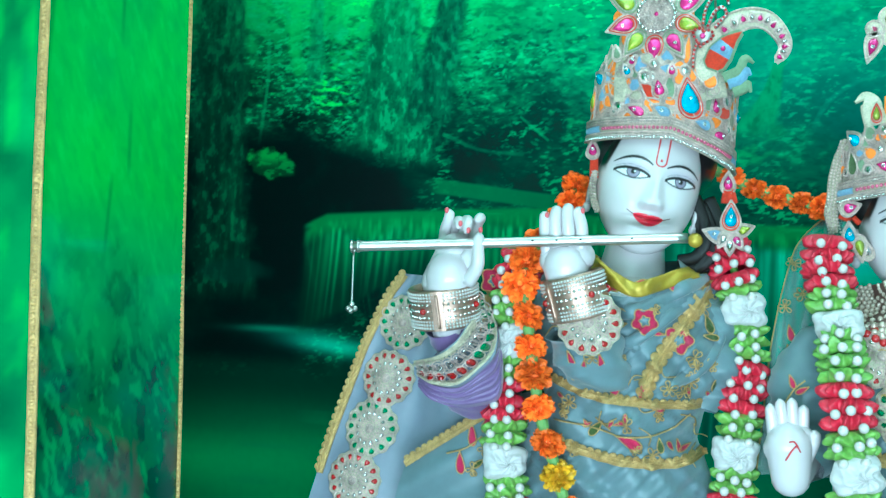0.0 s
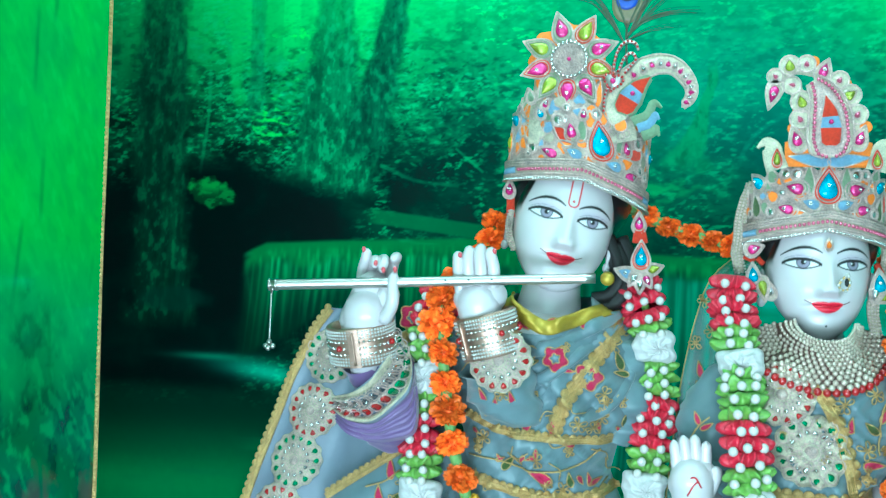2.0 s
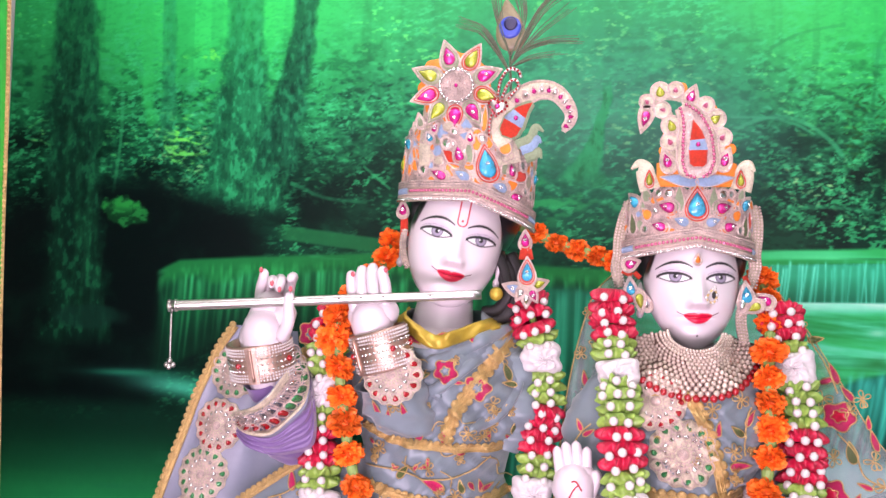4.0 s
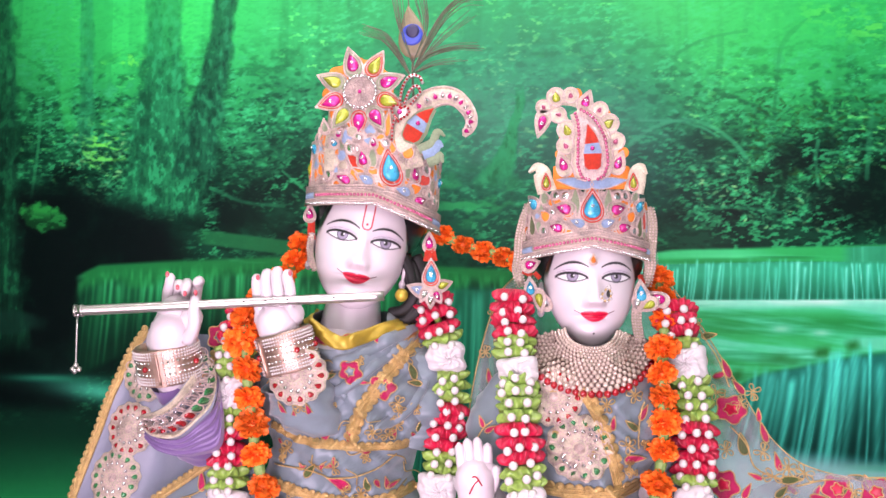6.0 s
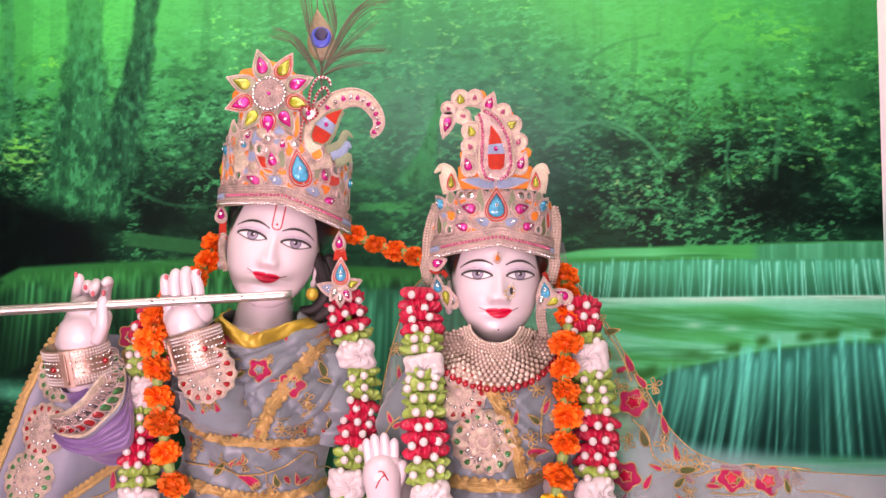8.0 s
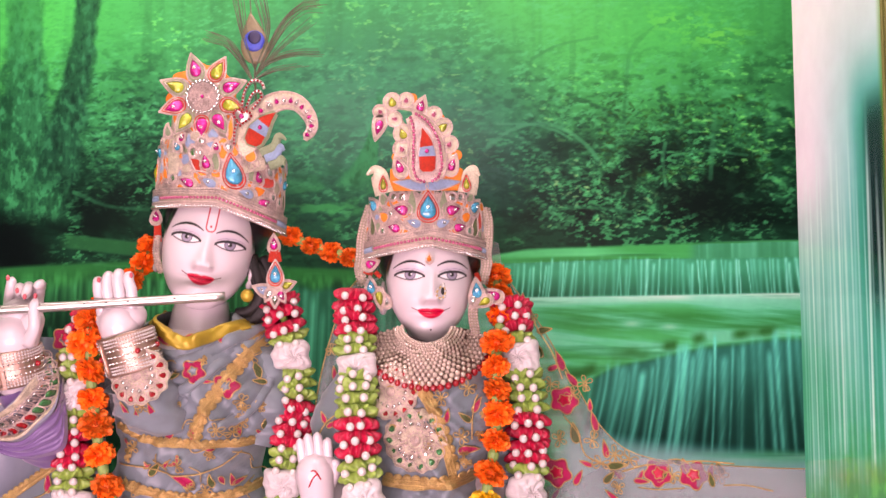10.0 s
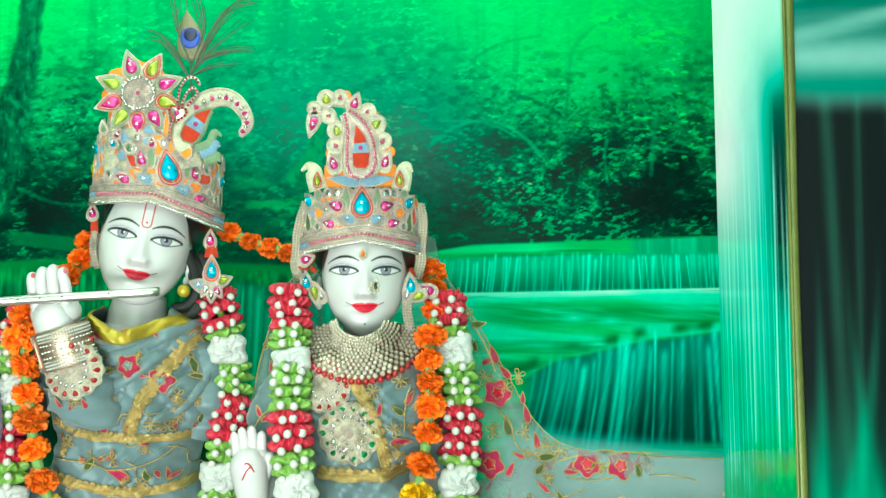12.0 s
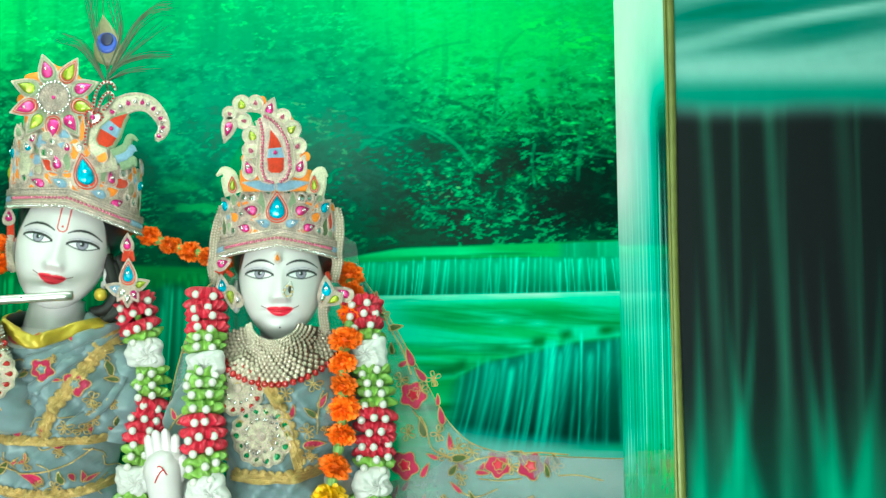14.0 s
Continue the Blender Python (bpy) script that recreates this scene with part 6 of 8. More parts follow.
cw = np.interp(np.linspace(0, 1, 30), [0, 0.1, 0.4, 0.7, 1], [24, 76, 86, 56, 2]) * V
part("inlay_rim", ribbon(Kit(), core, cw + 18 * V, flat_b, 0.0072), M_SILVER, pp)
for i0, i1, mat in ((1, 12, M_REDTH), (11, 18, M_SKY), (17, 30, M_REDTH)):
    part("inlay", ribbon(Kit(), core[i0:i1], cw[i0:i1], flat_b, 0.0086), mat, pp)
part("gem", Kit().ball(flat_b(*core[14], 0.012), 0.0036, 6, 8), M_MAG, pp)
for p, tip in (((-0.0287, 0.1455), 172), ((0.0238, 0.1458), 8)):
    patch(crown_b, flat_b, drop(p[0], p[1], 180 * V, 60 * V, tip), M_SKY, cord=M_SILVER)
part("tower_plate", Kit().plate(np.array([(-0.0612, 0.1353), (-0.0616, 0.1699), (-0.0353, 0.1794), (0.0266, 0.1796), (0.0543, 0.1703), (0.0545, 0.136)]), flat_on(HEAD_B, -0.090), 0.002), M_ORANGE, crown_b)
for pts, g in (([(-0.0704, 0.1306), (-0.0769, 0.1509), (-0.0792, 0.1635), (-0.088, 0.1698), (-0.0989, 0.1609)], (-0.0722, 0.1462)), ([(0.0607, 0.1313), (0.0652, 0.15), (0.0666, 0.1641), (0.0727, 0.1697), (0.0807, 0.1594)], (0.06, 0.1469))):
    q = smooth_path(pts, 22)
    horn = part("horn", ribbon(Kit(), q, np.interp(np.linspace(0, 1, 22), [0, 0.4, 0.7, 1], [96, 84, 44, 10]) * V, flat_on(HEAD_B, -0.089), 0.003), M_ZARI, crown_b)
    jewel(horn, flat_on(HEAD_B, -0.091), g[0], g[1], 66 * V, 34 * V, 92, M_LIME, M_REDTH, 0.003, M_SILVER, 1.4)


# ---- borders and embroidery ----
def on_front(front, lift=0.004):
    return lambda a, b, h: (a, float(front(np.array(a), np.array(b))) - lift - h, b)


def plane(y):
    return lambda a, b, h: (a, y - h, b)


def scallop(parent, path, place, width, name="border", mat=M_GOLD, both=False):
    """A gold braid: flat band, two cords and a row of half-round scallops on one side."""
    path = np.asarray(path, float)
    band = part(name, ribbon(Kit(), path, width * 0.5, place, 0.0018), mat, parent, "gold thread braid with scalloped edge")
    tan = np.gradient(path, axis=0)
    tan /= np.linalg.norm(tan, axis=1)[:, None] + 1e-9
    nor = np.stack([-tan[:, 1], tan[:, 0]], axis=1)
    seg = np.r_[0, np.cumsum(np.linalg.norm(np.diff(path, axis=0), axis=1))]
    k = Kit()
    for side in ((-1, 1) if both else (1,)):
        for d in np.arange(width * 0.4, seg[-1], width * 0.56):
            p = np.array([np.interp(d, seg, path[:, 0]), np.interp(d, seg, path[:, 1])])
            q = np.array([np.interp(d, seg, nor[:, 0]), np.interp(d, seg, nor[:, 1])])
            c = p + q * side * width * 0.27
            k.plate(disc(c[0], c[1], width * 0.29, 12), place, 0.0016, 0.001, 1)
    tagged(part("scallop_edge", k, mat, band), kind="stuff")
    k = Kit()
    for s in (-0.22, 0.0, 0.22):
        k.tube([place(*(p + n * width * s), 0.003) for p, n in zip(path, nor)], width * 0.045, 5)
    part("cord", k, mat, band)
    return band


def xz(pts):
    return [(p[0], p[2]) for p in pts]


def medallion(parent, place, a, b, r, gem, label):
    """A round appliqué: scalloped base, outer ring of foil drops, inner loops and a clear centre."""
    root = part("medallion", Kit().plate(disc(a, b, r, 72, 14, 0.035), place, 0.002), M_ZARI, parent, label)
    k = Kit()
    for q in range(14):
        t = 2 * math.pi * q / 14
        c, s = math.cos(t), math.sin(t)
        k.cord(disc(a + 0.80 * r * c, b + 0.80 * r * s, 0.175 * r, 12), place, 0.0012, 0.003)
        k.cord(drop(a + 0.50 * r * c, b + 0.50 * r * s, 0.32 * r, 0.2 * r, math.degrees(t) + 180, 12), place, 0.0010, 0.003)
        k.cord(disc(a + 0.30 * r * math.cos(t + 0.2), b + 0.30 * r * math.sin(t + 0.2), 0.07 * r, 8), place, 0.0009, 0.0032)
    tagged(part("loop_work", k, M_SILVER, root), kind="stuff")
    for q in range(14):
        t = 2 * math.pi * q / 14
        o = drop(a + 0.79 * r * math.cos(t), b + 0.79 * r * math.sin(t), 0.22 * r, 0.2 * r, math.degrees(t) + 180, 14)
        part("foil_drop", Kit().plate(o, place, 0.0026, 0.002, 1), gem, root)
        o = disc(a + 0.52 * r * math.cos(t), b + 0.52 * r * math.sin(t), 0.075 * r, 8)
        part("stone", Kit().plate(o, place, 0.003, 0.002, 1), M_MIRROR, root)
    part("centre_stone", Kit().plate(disc(a, b, 0.17 * r, 12), place, 0.004, 0.004, 2), M_SILVER, root)
    return root


def blossom(parent, place, a, b, r, turn=0.0, mat=M_PINK, heart=M_SILK):
    """An embroidered flower with lobed petals, gold outline and a pale heart."""
    o = disc(a, b, r, 40, 5, 0.14, turn)
    root = part("flower", Kit().plate(o, place, 0.0016, 0.0008, 2), mat, parent, "pink embroidered flower with gold outline")
    part("outline", Kit().cord(o, place, 0.0011, 0.0018), M_GOLD, root)
    part("heart", Kit().plate(disc(a, b, r * 0.42, 20, 5, 0.2, turn + 2), place, 0.003, 0.001, 1), heart, root)
    part("heart_outline", Kit().cord(disc(a, b, r * 0.42, 20, 5, 0.2, turn + 2), place, 0.0010, 0.0032), M_GOLD, root)


def sprig(parent, place, pts, leaves=(), buds=()):
    """A gold stem with embroidered leaves and pink buds: each (a, b, length, angle)."""
    if len(pts) > 1:
        q = smooth_path(xz(pts), 26)
        part("stem", Kit().tube([place(a, b, 0.0015) for a, b in q], 0.0013, 5), M_GOLD, parent)
    for p, L, ang in leaves:
        patch(parent, place, drop(p[0], p[2], L, L * 0.42, ang, 16), M_LEAFTH, "leaf", 0.0014, 0.001, M_GOLD, 0.001)
    for p, L, ang in buds:
        patch(parent, place, drop(p[0], p[2], L, L * 0.4, ang, 16), M_PINK, "petal", 0.0014, 0.001, M_GOLD, 0.001)


def curl(parent, place, p, r, seed):
    """A small knot of gold wire loops."""
    rng = np.random.RandomState(seed)
    k = Kit()
    for q in range(5):
        t = 2 * math.pi * q / 5 + rng.rand()
        k.cord(drop(p[0] + 0.6 * r * math.cos(t), p[2] + 0.6 * r * math.sin(t), r, r * 0.6, math.degrees(t) + 180, 10), place, 0.0010, 0.0014)
    part("wire_flower", k, M_GOLD, parent)


ga, gb = on_front(front_a), on_front(front_b)
# neckline and braids of the flute statue's gown
neck = smooth_path(xz([(-0.1888, -0.64, 1.5495), (-0.1555, -0.65, 1.5229), (-0.1183, -0.66, 1.5038), (-0.0895, -0.66, 1.5112), (-0.0481, -0.64, 1.5292), (-0.015, -0.62, 1.542)]), 40)
part("neckband", ribbon(Kit(), neck, 0.021, ga, 0.004, 8, 0.003), M_GOLDSATIN, dress_a, "shiny gold satin neckband")
scallop(dress_a, smooth_path(xz([(-0.003, -0.6, 1.5366), (-0.0261, -0.65, 1.4904), (-0.0596, -0.66, 1.4374), (-0.0859, -0.66, 1.3974), (-0.1005, -0.66, 1.3533)]), 50), ga, 0.023, both=True)
scallop(dress_a, smooth_path(xz([(-0.2377, -0.64, 1.3708), (-0.1771, -0.66, 1.351), (-0.1048, -0.66, 1.3436), (-0.0422, -0.66, 1.3414), (-0.0096, -0.64, 1.3432)]), 50), ga, 0.018)
scallop(dress_a, smooth_path(xz([(-0.2358, -0.64, 1.2835), (-0.1574, -0.66, 1.2639), (-0.0677, -0.66, 1.2574), (-0.0087, -0.64, 1.2695)]), 50), ga, 0.020)
blossom(dress_a, ga, *xz([(-0.0542, -0.66, 1.4357)])[0], 0.019, 0.4)
blossom(dress_a, ga, *xz([(-0.1013, -0.66, 1.4597)])[0], 0.017, 1.4)
sprig(dress_a, ga, [(-0.1613, -0.66, 1.4713), (-0.1387, -0.66, 1.4761), (-0.125, -0.66, 1.4718)], [((-0.1355, -0.66, 1.4522), 0.02, 20)], [((-0.1121, -0.66, 1.5109), 0.028, 200), ((-0.0535, -0.66, 1.5151), 0.034, 30), ((-0.1528, -0.66, 1.507), 0.03, -30)])
sprig(dress_a, ga, [], [((-0.0128, -0.64, 1.4591), 0.028, 110), ((-0.009, -0.64, 1.4405), 0.022, 170), ((0.0021, -0.63, 1.3742), 0.03, 70)], [((-0.1422, -0.66, 1.371), 0.036, 100), ((-0.1007, -0.66, 1.3647), 0.03, 80), ((0.0129, -0.6, 1.4347), 0.04, 95)])
sprig(dress_a, ga, [(-0.2272, -0.64, 1.3121), (-0.1762, -0.66, 1.3071), (-0.122, -0.66, 1.2961), (-0.0684, -0.66, 1.306), (-0.0347, -0.65, 1.3298)],
      [((-0.1654, -0.66, 1.3056), 0.028, 50), ((-0.0753, -0.66, 1.2867), 0.022, 100)], [((-0.1183, -0.66, 1.2892), 0.04, 155), ((-0.0412, -0.65, 1.2808), 0.018, 30)])
for i, p in enumerate(((-0.0313, -0.65, 1.4107), (-0.0013, -0.64, 1.406), (-0.1597, -0.66, 1.3874), (-0.0649, -0.66, 1.3672), (0.0006, -0.63, 1.5062), (-0.0203, -0.64, 1.4812), (-0.1223, -0.66, 1.3135), (-0.2067, -0.65, 1.3369), (-0.0354, -0.65, 1.3755), (-0.1963, -0.65, 1.2753), (-0.0857, -0.66, 1.2708))):
    curl(dress_a, ga, p, 0.011, 400 + i)
# scattered small motifs over the gown
rng = np.random.RandomState(55)
for i in range(48):
    a, b = rng.uniform((-0.2241, -0.66, 1.4261)[0], (0.0057, -0.66, 1.4296)[0]), rng.uniform((-0.1126, -0.66, 1.2702)[2], (-0.1161, -0.66, 1.4808)[2])
    if i % 3 == 0:
        curl(dress_a, ga, (a, 0, b), rng.uniform(0.006, 0.009), 900 + i)
    elif i % 3 == 1:
        patch(dress_a, ga, drop(a, b, rng.uniform(0.012, 0.02), 0.006, rng.uniform(0, 360), 12), M_PINK, "petal", 0.0012, 0.0008, M_GOLD, 0.0008)
    else:
        t = rng.uniform(0, 6.28)
        q = smooth_path([(a, b), (a + 0.016 * math.cos(t), b + 0.016 * math.sin(t)), (a + 0.03 * math.cos(t + 0.6), b + 0.03 * math.sin(t + 0.6))], 12)
        part("stem", Kit().tube([ga(x, z, 0.001) for x, z in q], 0.0010, 5), M_GOLD, dress_a)
for i in range(12):
    a, b = rng.uniform((0.1774, -0.66, 1.4322)[0], (0.3585, -0.66, 1.435)[0]), rng.uniform((0.2514, -0.66, 1.279)[2], (0.2511, -0.66, 1.442)[2])
    curl(dress_b, gb, (a, 0, b), rng.uniform(0.005, 0.008), 940 + i)
# draped folds across the chest
for path, r in (([(-0.1821, -0.65, 1.4796), (-0.1228, -0.67, 1.4722), (-0.0534, -0.66, 1.5063), (-0.0057, -0.62, 1.5349)], 0.011), ([(-0.1606, -0.66, 1.4359), (-0.1221, -0.67, 1.4283), (-0.0531, -0.66, 1.4815), (-0.001, -0.62, 1.5259)], 0.009),
                ([(-0.1599, -0.66, 1.4006), (-0.1288, -0.67, 1.4019), (-0.1043, -0.67, 1.4374)], 0.008), ([(-0.0693, -0.66, 1.3671), (-0.0178, -0.65, 1.4021), (0.0126, -0.6, 1.462)], 0.010)):
    q = smooth_path(xz(path), 30)
    k = Kit().tube([ga(a, b, -0.005) for a, b in q], np.interp(np.linspace(0, 1, 30), [0, 0.2, 0.8, 1], [0.2, 1, 1, 0.3]) * r, 10, flat=0.6)
    part("fold", k, M_SILK, dress_a)


# ---- sleeves and shawl of the flute statue ----
def sheet(curve_a, curve_b, rows, cols, wave, seed, thick=0.0015, freq=2.0):
    """Cloth between two curves, with soft folds; two skins."""
    A, B = smooth_path(curve_a, rows), smooth_path(curve_b, rows)
    pts = []
    for i in range(rows):
        for j in range(cols):
            t = j / (cols - 1)
            p = A[i] * (1 - t) + B[i] * t
            d = wave * math.sin(freq * math.pi * (t * 2.2 + 0.35 * i / rows) + seed) * math.sin(math.pi * min(1, t * 4) / 2) + wave * (float(noise2(np.array(p[0]), np.array(p[2]), 0.06, seed)) - 0.5)
            pts.append((p[0], p[1] - d, p[2]))
    pts = np.array(pts)
    k = Kit().grid(pts, rows, cols)
    k.grid(pts + np.array((0, thick, 0)), rows, cols)
    return k, pts.reshape(rows, cols, 3)


def on_sheet(pts, lift=0.003):
    """Place on a sheet seen from the front: the nearest grid point gives the depth."""
    flat = pts.reshape(-1, 3)

    def place(a, b, h):
        d = (flat[:, 0] - a) ** 2 + (flat[:, 2] - b) ** 2
        idx = np.argpartition(d, 4)[:4]
        w = 1 / (d[idx] + 1e-6)
        return (a, float((flat[idx, 1] * w).sum() / w.sum()) - lift - h, b)
    return place


shawl = thing("shawl", "pale blue-grey silk shawl with gold scalloped border and round medallions", "shawl")
outer = [(-0.5029, -0.5, 1.5199), (-0.5344, -0.5, 1.4699), (-0.5726, -0.5, 1.3755), (-0.6012, -0.52, 1.2794), (-0.624, -0.54, 1.1907), (-0.6632, -0.56, 1.0336)]
inner = [(-0.3851, -0.52, 1.5114), (-0.3786, -0.52, 1.4531), (-0.358, -0.53, 1.3673), (-0.3299, -0.55, 1.2942), (-0.302, -0.57, 1.2049), (-0.2857, -0.58, 1.0523)]
k, pts = sheet(outer, inner, 60, 40, 0.010, 3)
part("cloth", k, M_SHAWL, shawl)
on_shawl = on_sheet(pts)
scallop(shawl, smooth_path(xz([(-0.5008, -0.5, 1.5179), (-0.5323, -0.5, 1.468), (-0.5695, -0.5, 1.3755), (-0.5972, -0.52, 1.2795), (-0.619, -0.54, 1.1908)]), 70)[::-1], on_shawl, 0.021)
for p, gem in (((-0.5181, -0.51, 1.348), M_REDBEAD), ((-0.5374, -0.53, 1.2677), M_GREENGEM), ((-0.5569, -0.53, 1.1858), M_REDBEAD), ((-0.4964, -0.51, 1.4393), M_GREENGEM)):
    medallion(shawl, on_shawl, p[0], p[2], 0.045, gem, "round gold appliqué with foil drops")

drape = thing("drape", "grey silk skirt drape with gold border and embroidered flowers", "drape")
k, pts = sheet([(-0.4601, -0.6, 1.2291), (-0.4121, -0.61, 1.2621), (-0.3544, -0.62, 1.3013), (-0.2988, -0.62, 1.336), (-0.2617, -0.62, 1.3503)], [(-0.5066, -0.62, 1.0108), (-0.4365, -0.63, 1.0164), (-0.3584, -0.64, 1.0223), (-0.2818, -0.65, 1.0282), (-0.2274, -0.65, 1.0303)], 40, 30, 0.008, 5)
part("cloth", k, M_SILK, drape)
on_drape = on_sheet(pts)
scallop(drape, smooth_path(xz([(-0.4599, -0.6, 1.2246), (-0.4119, -0.61, 1.2576), (-0.3543, -0.62, 1.2958), (-0.2987, -0.62, 1.3305)]), 40), on_drape, 0.020)
blossom(drape, on_drape, *xz([(-0.3171, -0.63, 1.2981)])[0], 0.02, 0.8)
sprig(drape, on_drape, [(-0.3908, -0.62, 1.2479), (-0.3592, -0.63, 1.2594), (-0.3362, -0.63, 1.2779)], [((-0.3399, -0.63, 1.2374), 0.02, 40)], [((-0.3522, -0.63, 1.2793), 0.034, 100), ((-0.3679, -0.63, 1.2367), 0.034, 95), ((-0.3279, -0.63, 1.3185), 0.022, 60)])
for i, p in enumerate(((-0.3311, -0.63, 1.26), (-0.3078, -0.63, 1.2606), (-0.349, -0.63, 1.2282))):
    curl(drape, on_drape, p, 0.010, 450 + i)


def sleeve(parent, path, radii, mat, seed, name="sleeve"):
    p = smooth_path(path, 40)
    r = np.interp(np.linspace(0, 1, 40), np.linspace(0, 1, len(radii)), radii)
    k = Kit().tube(p, r, 36, cap=False)
    v = k.points()
    cen = np.repeat(p, 36, axis=0)
    out = v - cen
    n = noise2(v[:, 0] + v[:, 1], v[:, 2], 0.035, seed, 2.0, 0.6) - 0.5
    n = n + 0.5 * (noise2(v[:, 0] - v[:, 1], v[:, 2], 0.016, seed + 1, 2.5, 0.6) - 0.5)
    k.v = [cen + out * (1 + 0.46 * n)[:, None]]
    return part(name, k, mat, parent)


sleeve(dress_a, [(-0.2544, -0.55, 1.4961), (-0.2985, -0.57, 1.4659), (-0.3206, -0.58, 1.3913), (-0.3481, -0.6, 1.3372)], [0.045, 0.055, 0.058, 0.05], M_SILK, 511)
s2 = sleeve(dress_a, [(-0.3322, -0.59, 1.3318), (-0.3489, -0.62, 1.3481), (-0.3581, -0.655, 1.3647), (-0.366, -0.68, 1.388)], [0.04, 0.046, 0.048, 0.046], M_PURPLE, 513)


# wide sleeve end: a loose band of loops and foil drops hanging round the forearm
lip = [(-0.3596, -0.66, 1.5021), (-0.3415, -0.7, 1.4646), (-0.3469, -0.728, 1.4434), (-0.3595, -0.74, 1.4209), (-0.3875, -0.735, 1.4004), (-0.4284, -0.7, 1.388)]
hem = [(-0.3392, -0.65, 1.475), (-0.3091, -0.69, 1.4443), (-0.3042, -0.72, 1.4057), (-0.3222, -0.735, 1.3811), (-0.3534, -0.735, 1.3568), (-0.3909, -0.73, 1.3572), (-0.4204, -0.7, 1.3672)]
k, pts = sheet(lip, hem, 50, 20, 0.010, 31, 0.0015, 3.0)
under = sheet(hem, [(-0.3085, -0.695, 1.436), (-0.2986, -0.695, 1.3883), (-0.303, -0.695, 1.3406), (-0.3361, -0.695, 1.3269), (-0.3674, -0.695, 1.3239), (-0.4033, -0.695, 1.3338), (-0.4213, -0.695, 1.3518)], 50, 14, 0.008, 33, 0.0015, 3.0)[0]
part("sleeve_end", under, M_PURPLE, dress_a)
cuff = part("cuff", k, M_SHAWL, dress_a, "loose sleeve end embroidered with gold loops")
on_cuff = on_sheet(pts, 0.002)
scallop(cuff, [(p[0], p[2]) for p in pts[:, 2, :]], on_cuff, 0.011, "braid", M_ZARI)
scallop(cuff, [(p[0], p[2]) for p in pts[:, 17, :]][::-1], on_cuff, 0.010, "braid", M_ZARI)
k = Kit()
for q in range(2, 49, 4):
    a, b = pts[q, 8, 0], pts[q, 8, 2]
    a2, b2 = pts[q, 13, 0], pts[q, 13, 2]
    for r in (0.0105, 0.0065):
        k.cord(disc(a, b, r, 12), on_cuff, 0.0011, 0.003)
    k.cord(disc(a2, b2, 0.007, 10), on_cuff, 0.0011, 0.003)
tagged(part("loop_work", k, M_SILVER, cuff), kind="stuff")
for q in range(2, 49, 4):
    gem = M_GREENGEM if q < 26 else M_REDBEAD
    part("foil_drop", Kit().plate(disc(pts[q, 13, 0], pts[q, 13, 2], 0.0055, 10), on_cuff, 0.003, 0.002, 1), gem, cuff)
    part("stone", Kit().plate(disc(pts[q, 8, 0], pts[q, 8, 2], 0.0042, 8), on_cuff, 0.003, 0.002, 1), M_MIRROR, cuff)
# tube of the same purple-lit satin, added round the forearm
sleeve(dress_a, [(-0.3529, -0.61, 1.337), (-0.368, -0.65, 1.39), (-0.3811, -0.69, 1.445)], [0.034, 0.036, 0.034], M_PURPLE, 519, "inner_sleeve")
pc = (-0.1752, -0.735, 1.4552)
wrist = lambda a, b, h: (a, -0.733 + 9.0 * (a - pc[0] + 0.005) ** 2 - h, b)
medallion(dress_a, wrist, pc[0], pc[2], 0.045, M_REDBEAD, "round gold appliqué with red foil drops on the sleeve")
sleeve(dress_a, [(-0.1855, -0.682, 1.4474), (-0.1757, -0.668, 1.4082), (-0.1643, -0.64, 1.3792), (-0.1523, -0.59, 1.3537)], [0.048, 0.052, 0.046, 0.03], M_SILK, 515)
sleeve(dress_a, [(-0.0536, -0.55, 1.5153), (-0.0229, -0.56, 1.469), (-0.0065, -0.57, 1.3957), (-0.0183, -0.58, 1.3323)], [0.035, 0.045, 0.046, 0.03], M_SILK, 517)
on_sleeve = lambda a, b, h: (a, -0.724 + 11 * (a + 0.176) ** 2 + 0.9 * (1.408 - b) - h, b)
for a, b, ang in ((-0.158, 1.402, 100), (-0.182, 1.392, 80), (-0.2, 1.404, 110)):
    patch(dress_a, on_sleeve, drop(a, b, 0.024, 0.009, ang, 14), M_PINK, "petal", 0.0014, 0.001, M_GOLD, 0.0009)
for i, (a, b) in enumerate(((-0.17, 1.408), (-0.192, 1.382), (-0.148, 1.388))):
    curl(dress_a, on_sleeve, (a, 0, b), 0.010, 480 + i)
sl = plane(-0.632)
blossom(dress_a, sl, *xz([(-0.3256, -0.632, 1.51)])[0], 0.020, 0.2)
scallop(dress_a, smooth_path(xz([(-0.3382, -0.63, 1.4633), (-0.3277, -0.63, 1.4954), (-0.2988, -0.62, 1.5322), (-0.2798, -0.6, 1.5509)]), 30), plane(-0.625), 0.02)
k, pts = sheet([(-0.286, -0.56, 1.5549), (-0.321, -0.58, 1.5271), (-0.3503, -0.59, 1.4754), (-0.3545, -0.6, 1.4016)], [(-0.2241, -0.6, 1.5281), (-0.2462, -0.62, 1.496), (-0.2561, -0.63, 1.4417), (-0.2591, -0.63, 1.3694)], 30, 16, 0.006, 9)
part("shoulder_fold", k, M_SILK, dress_a)

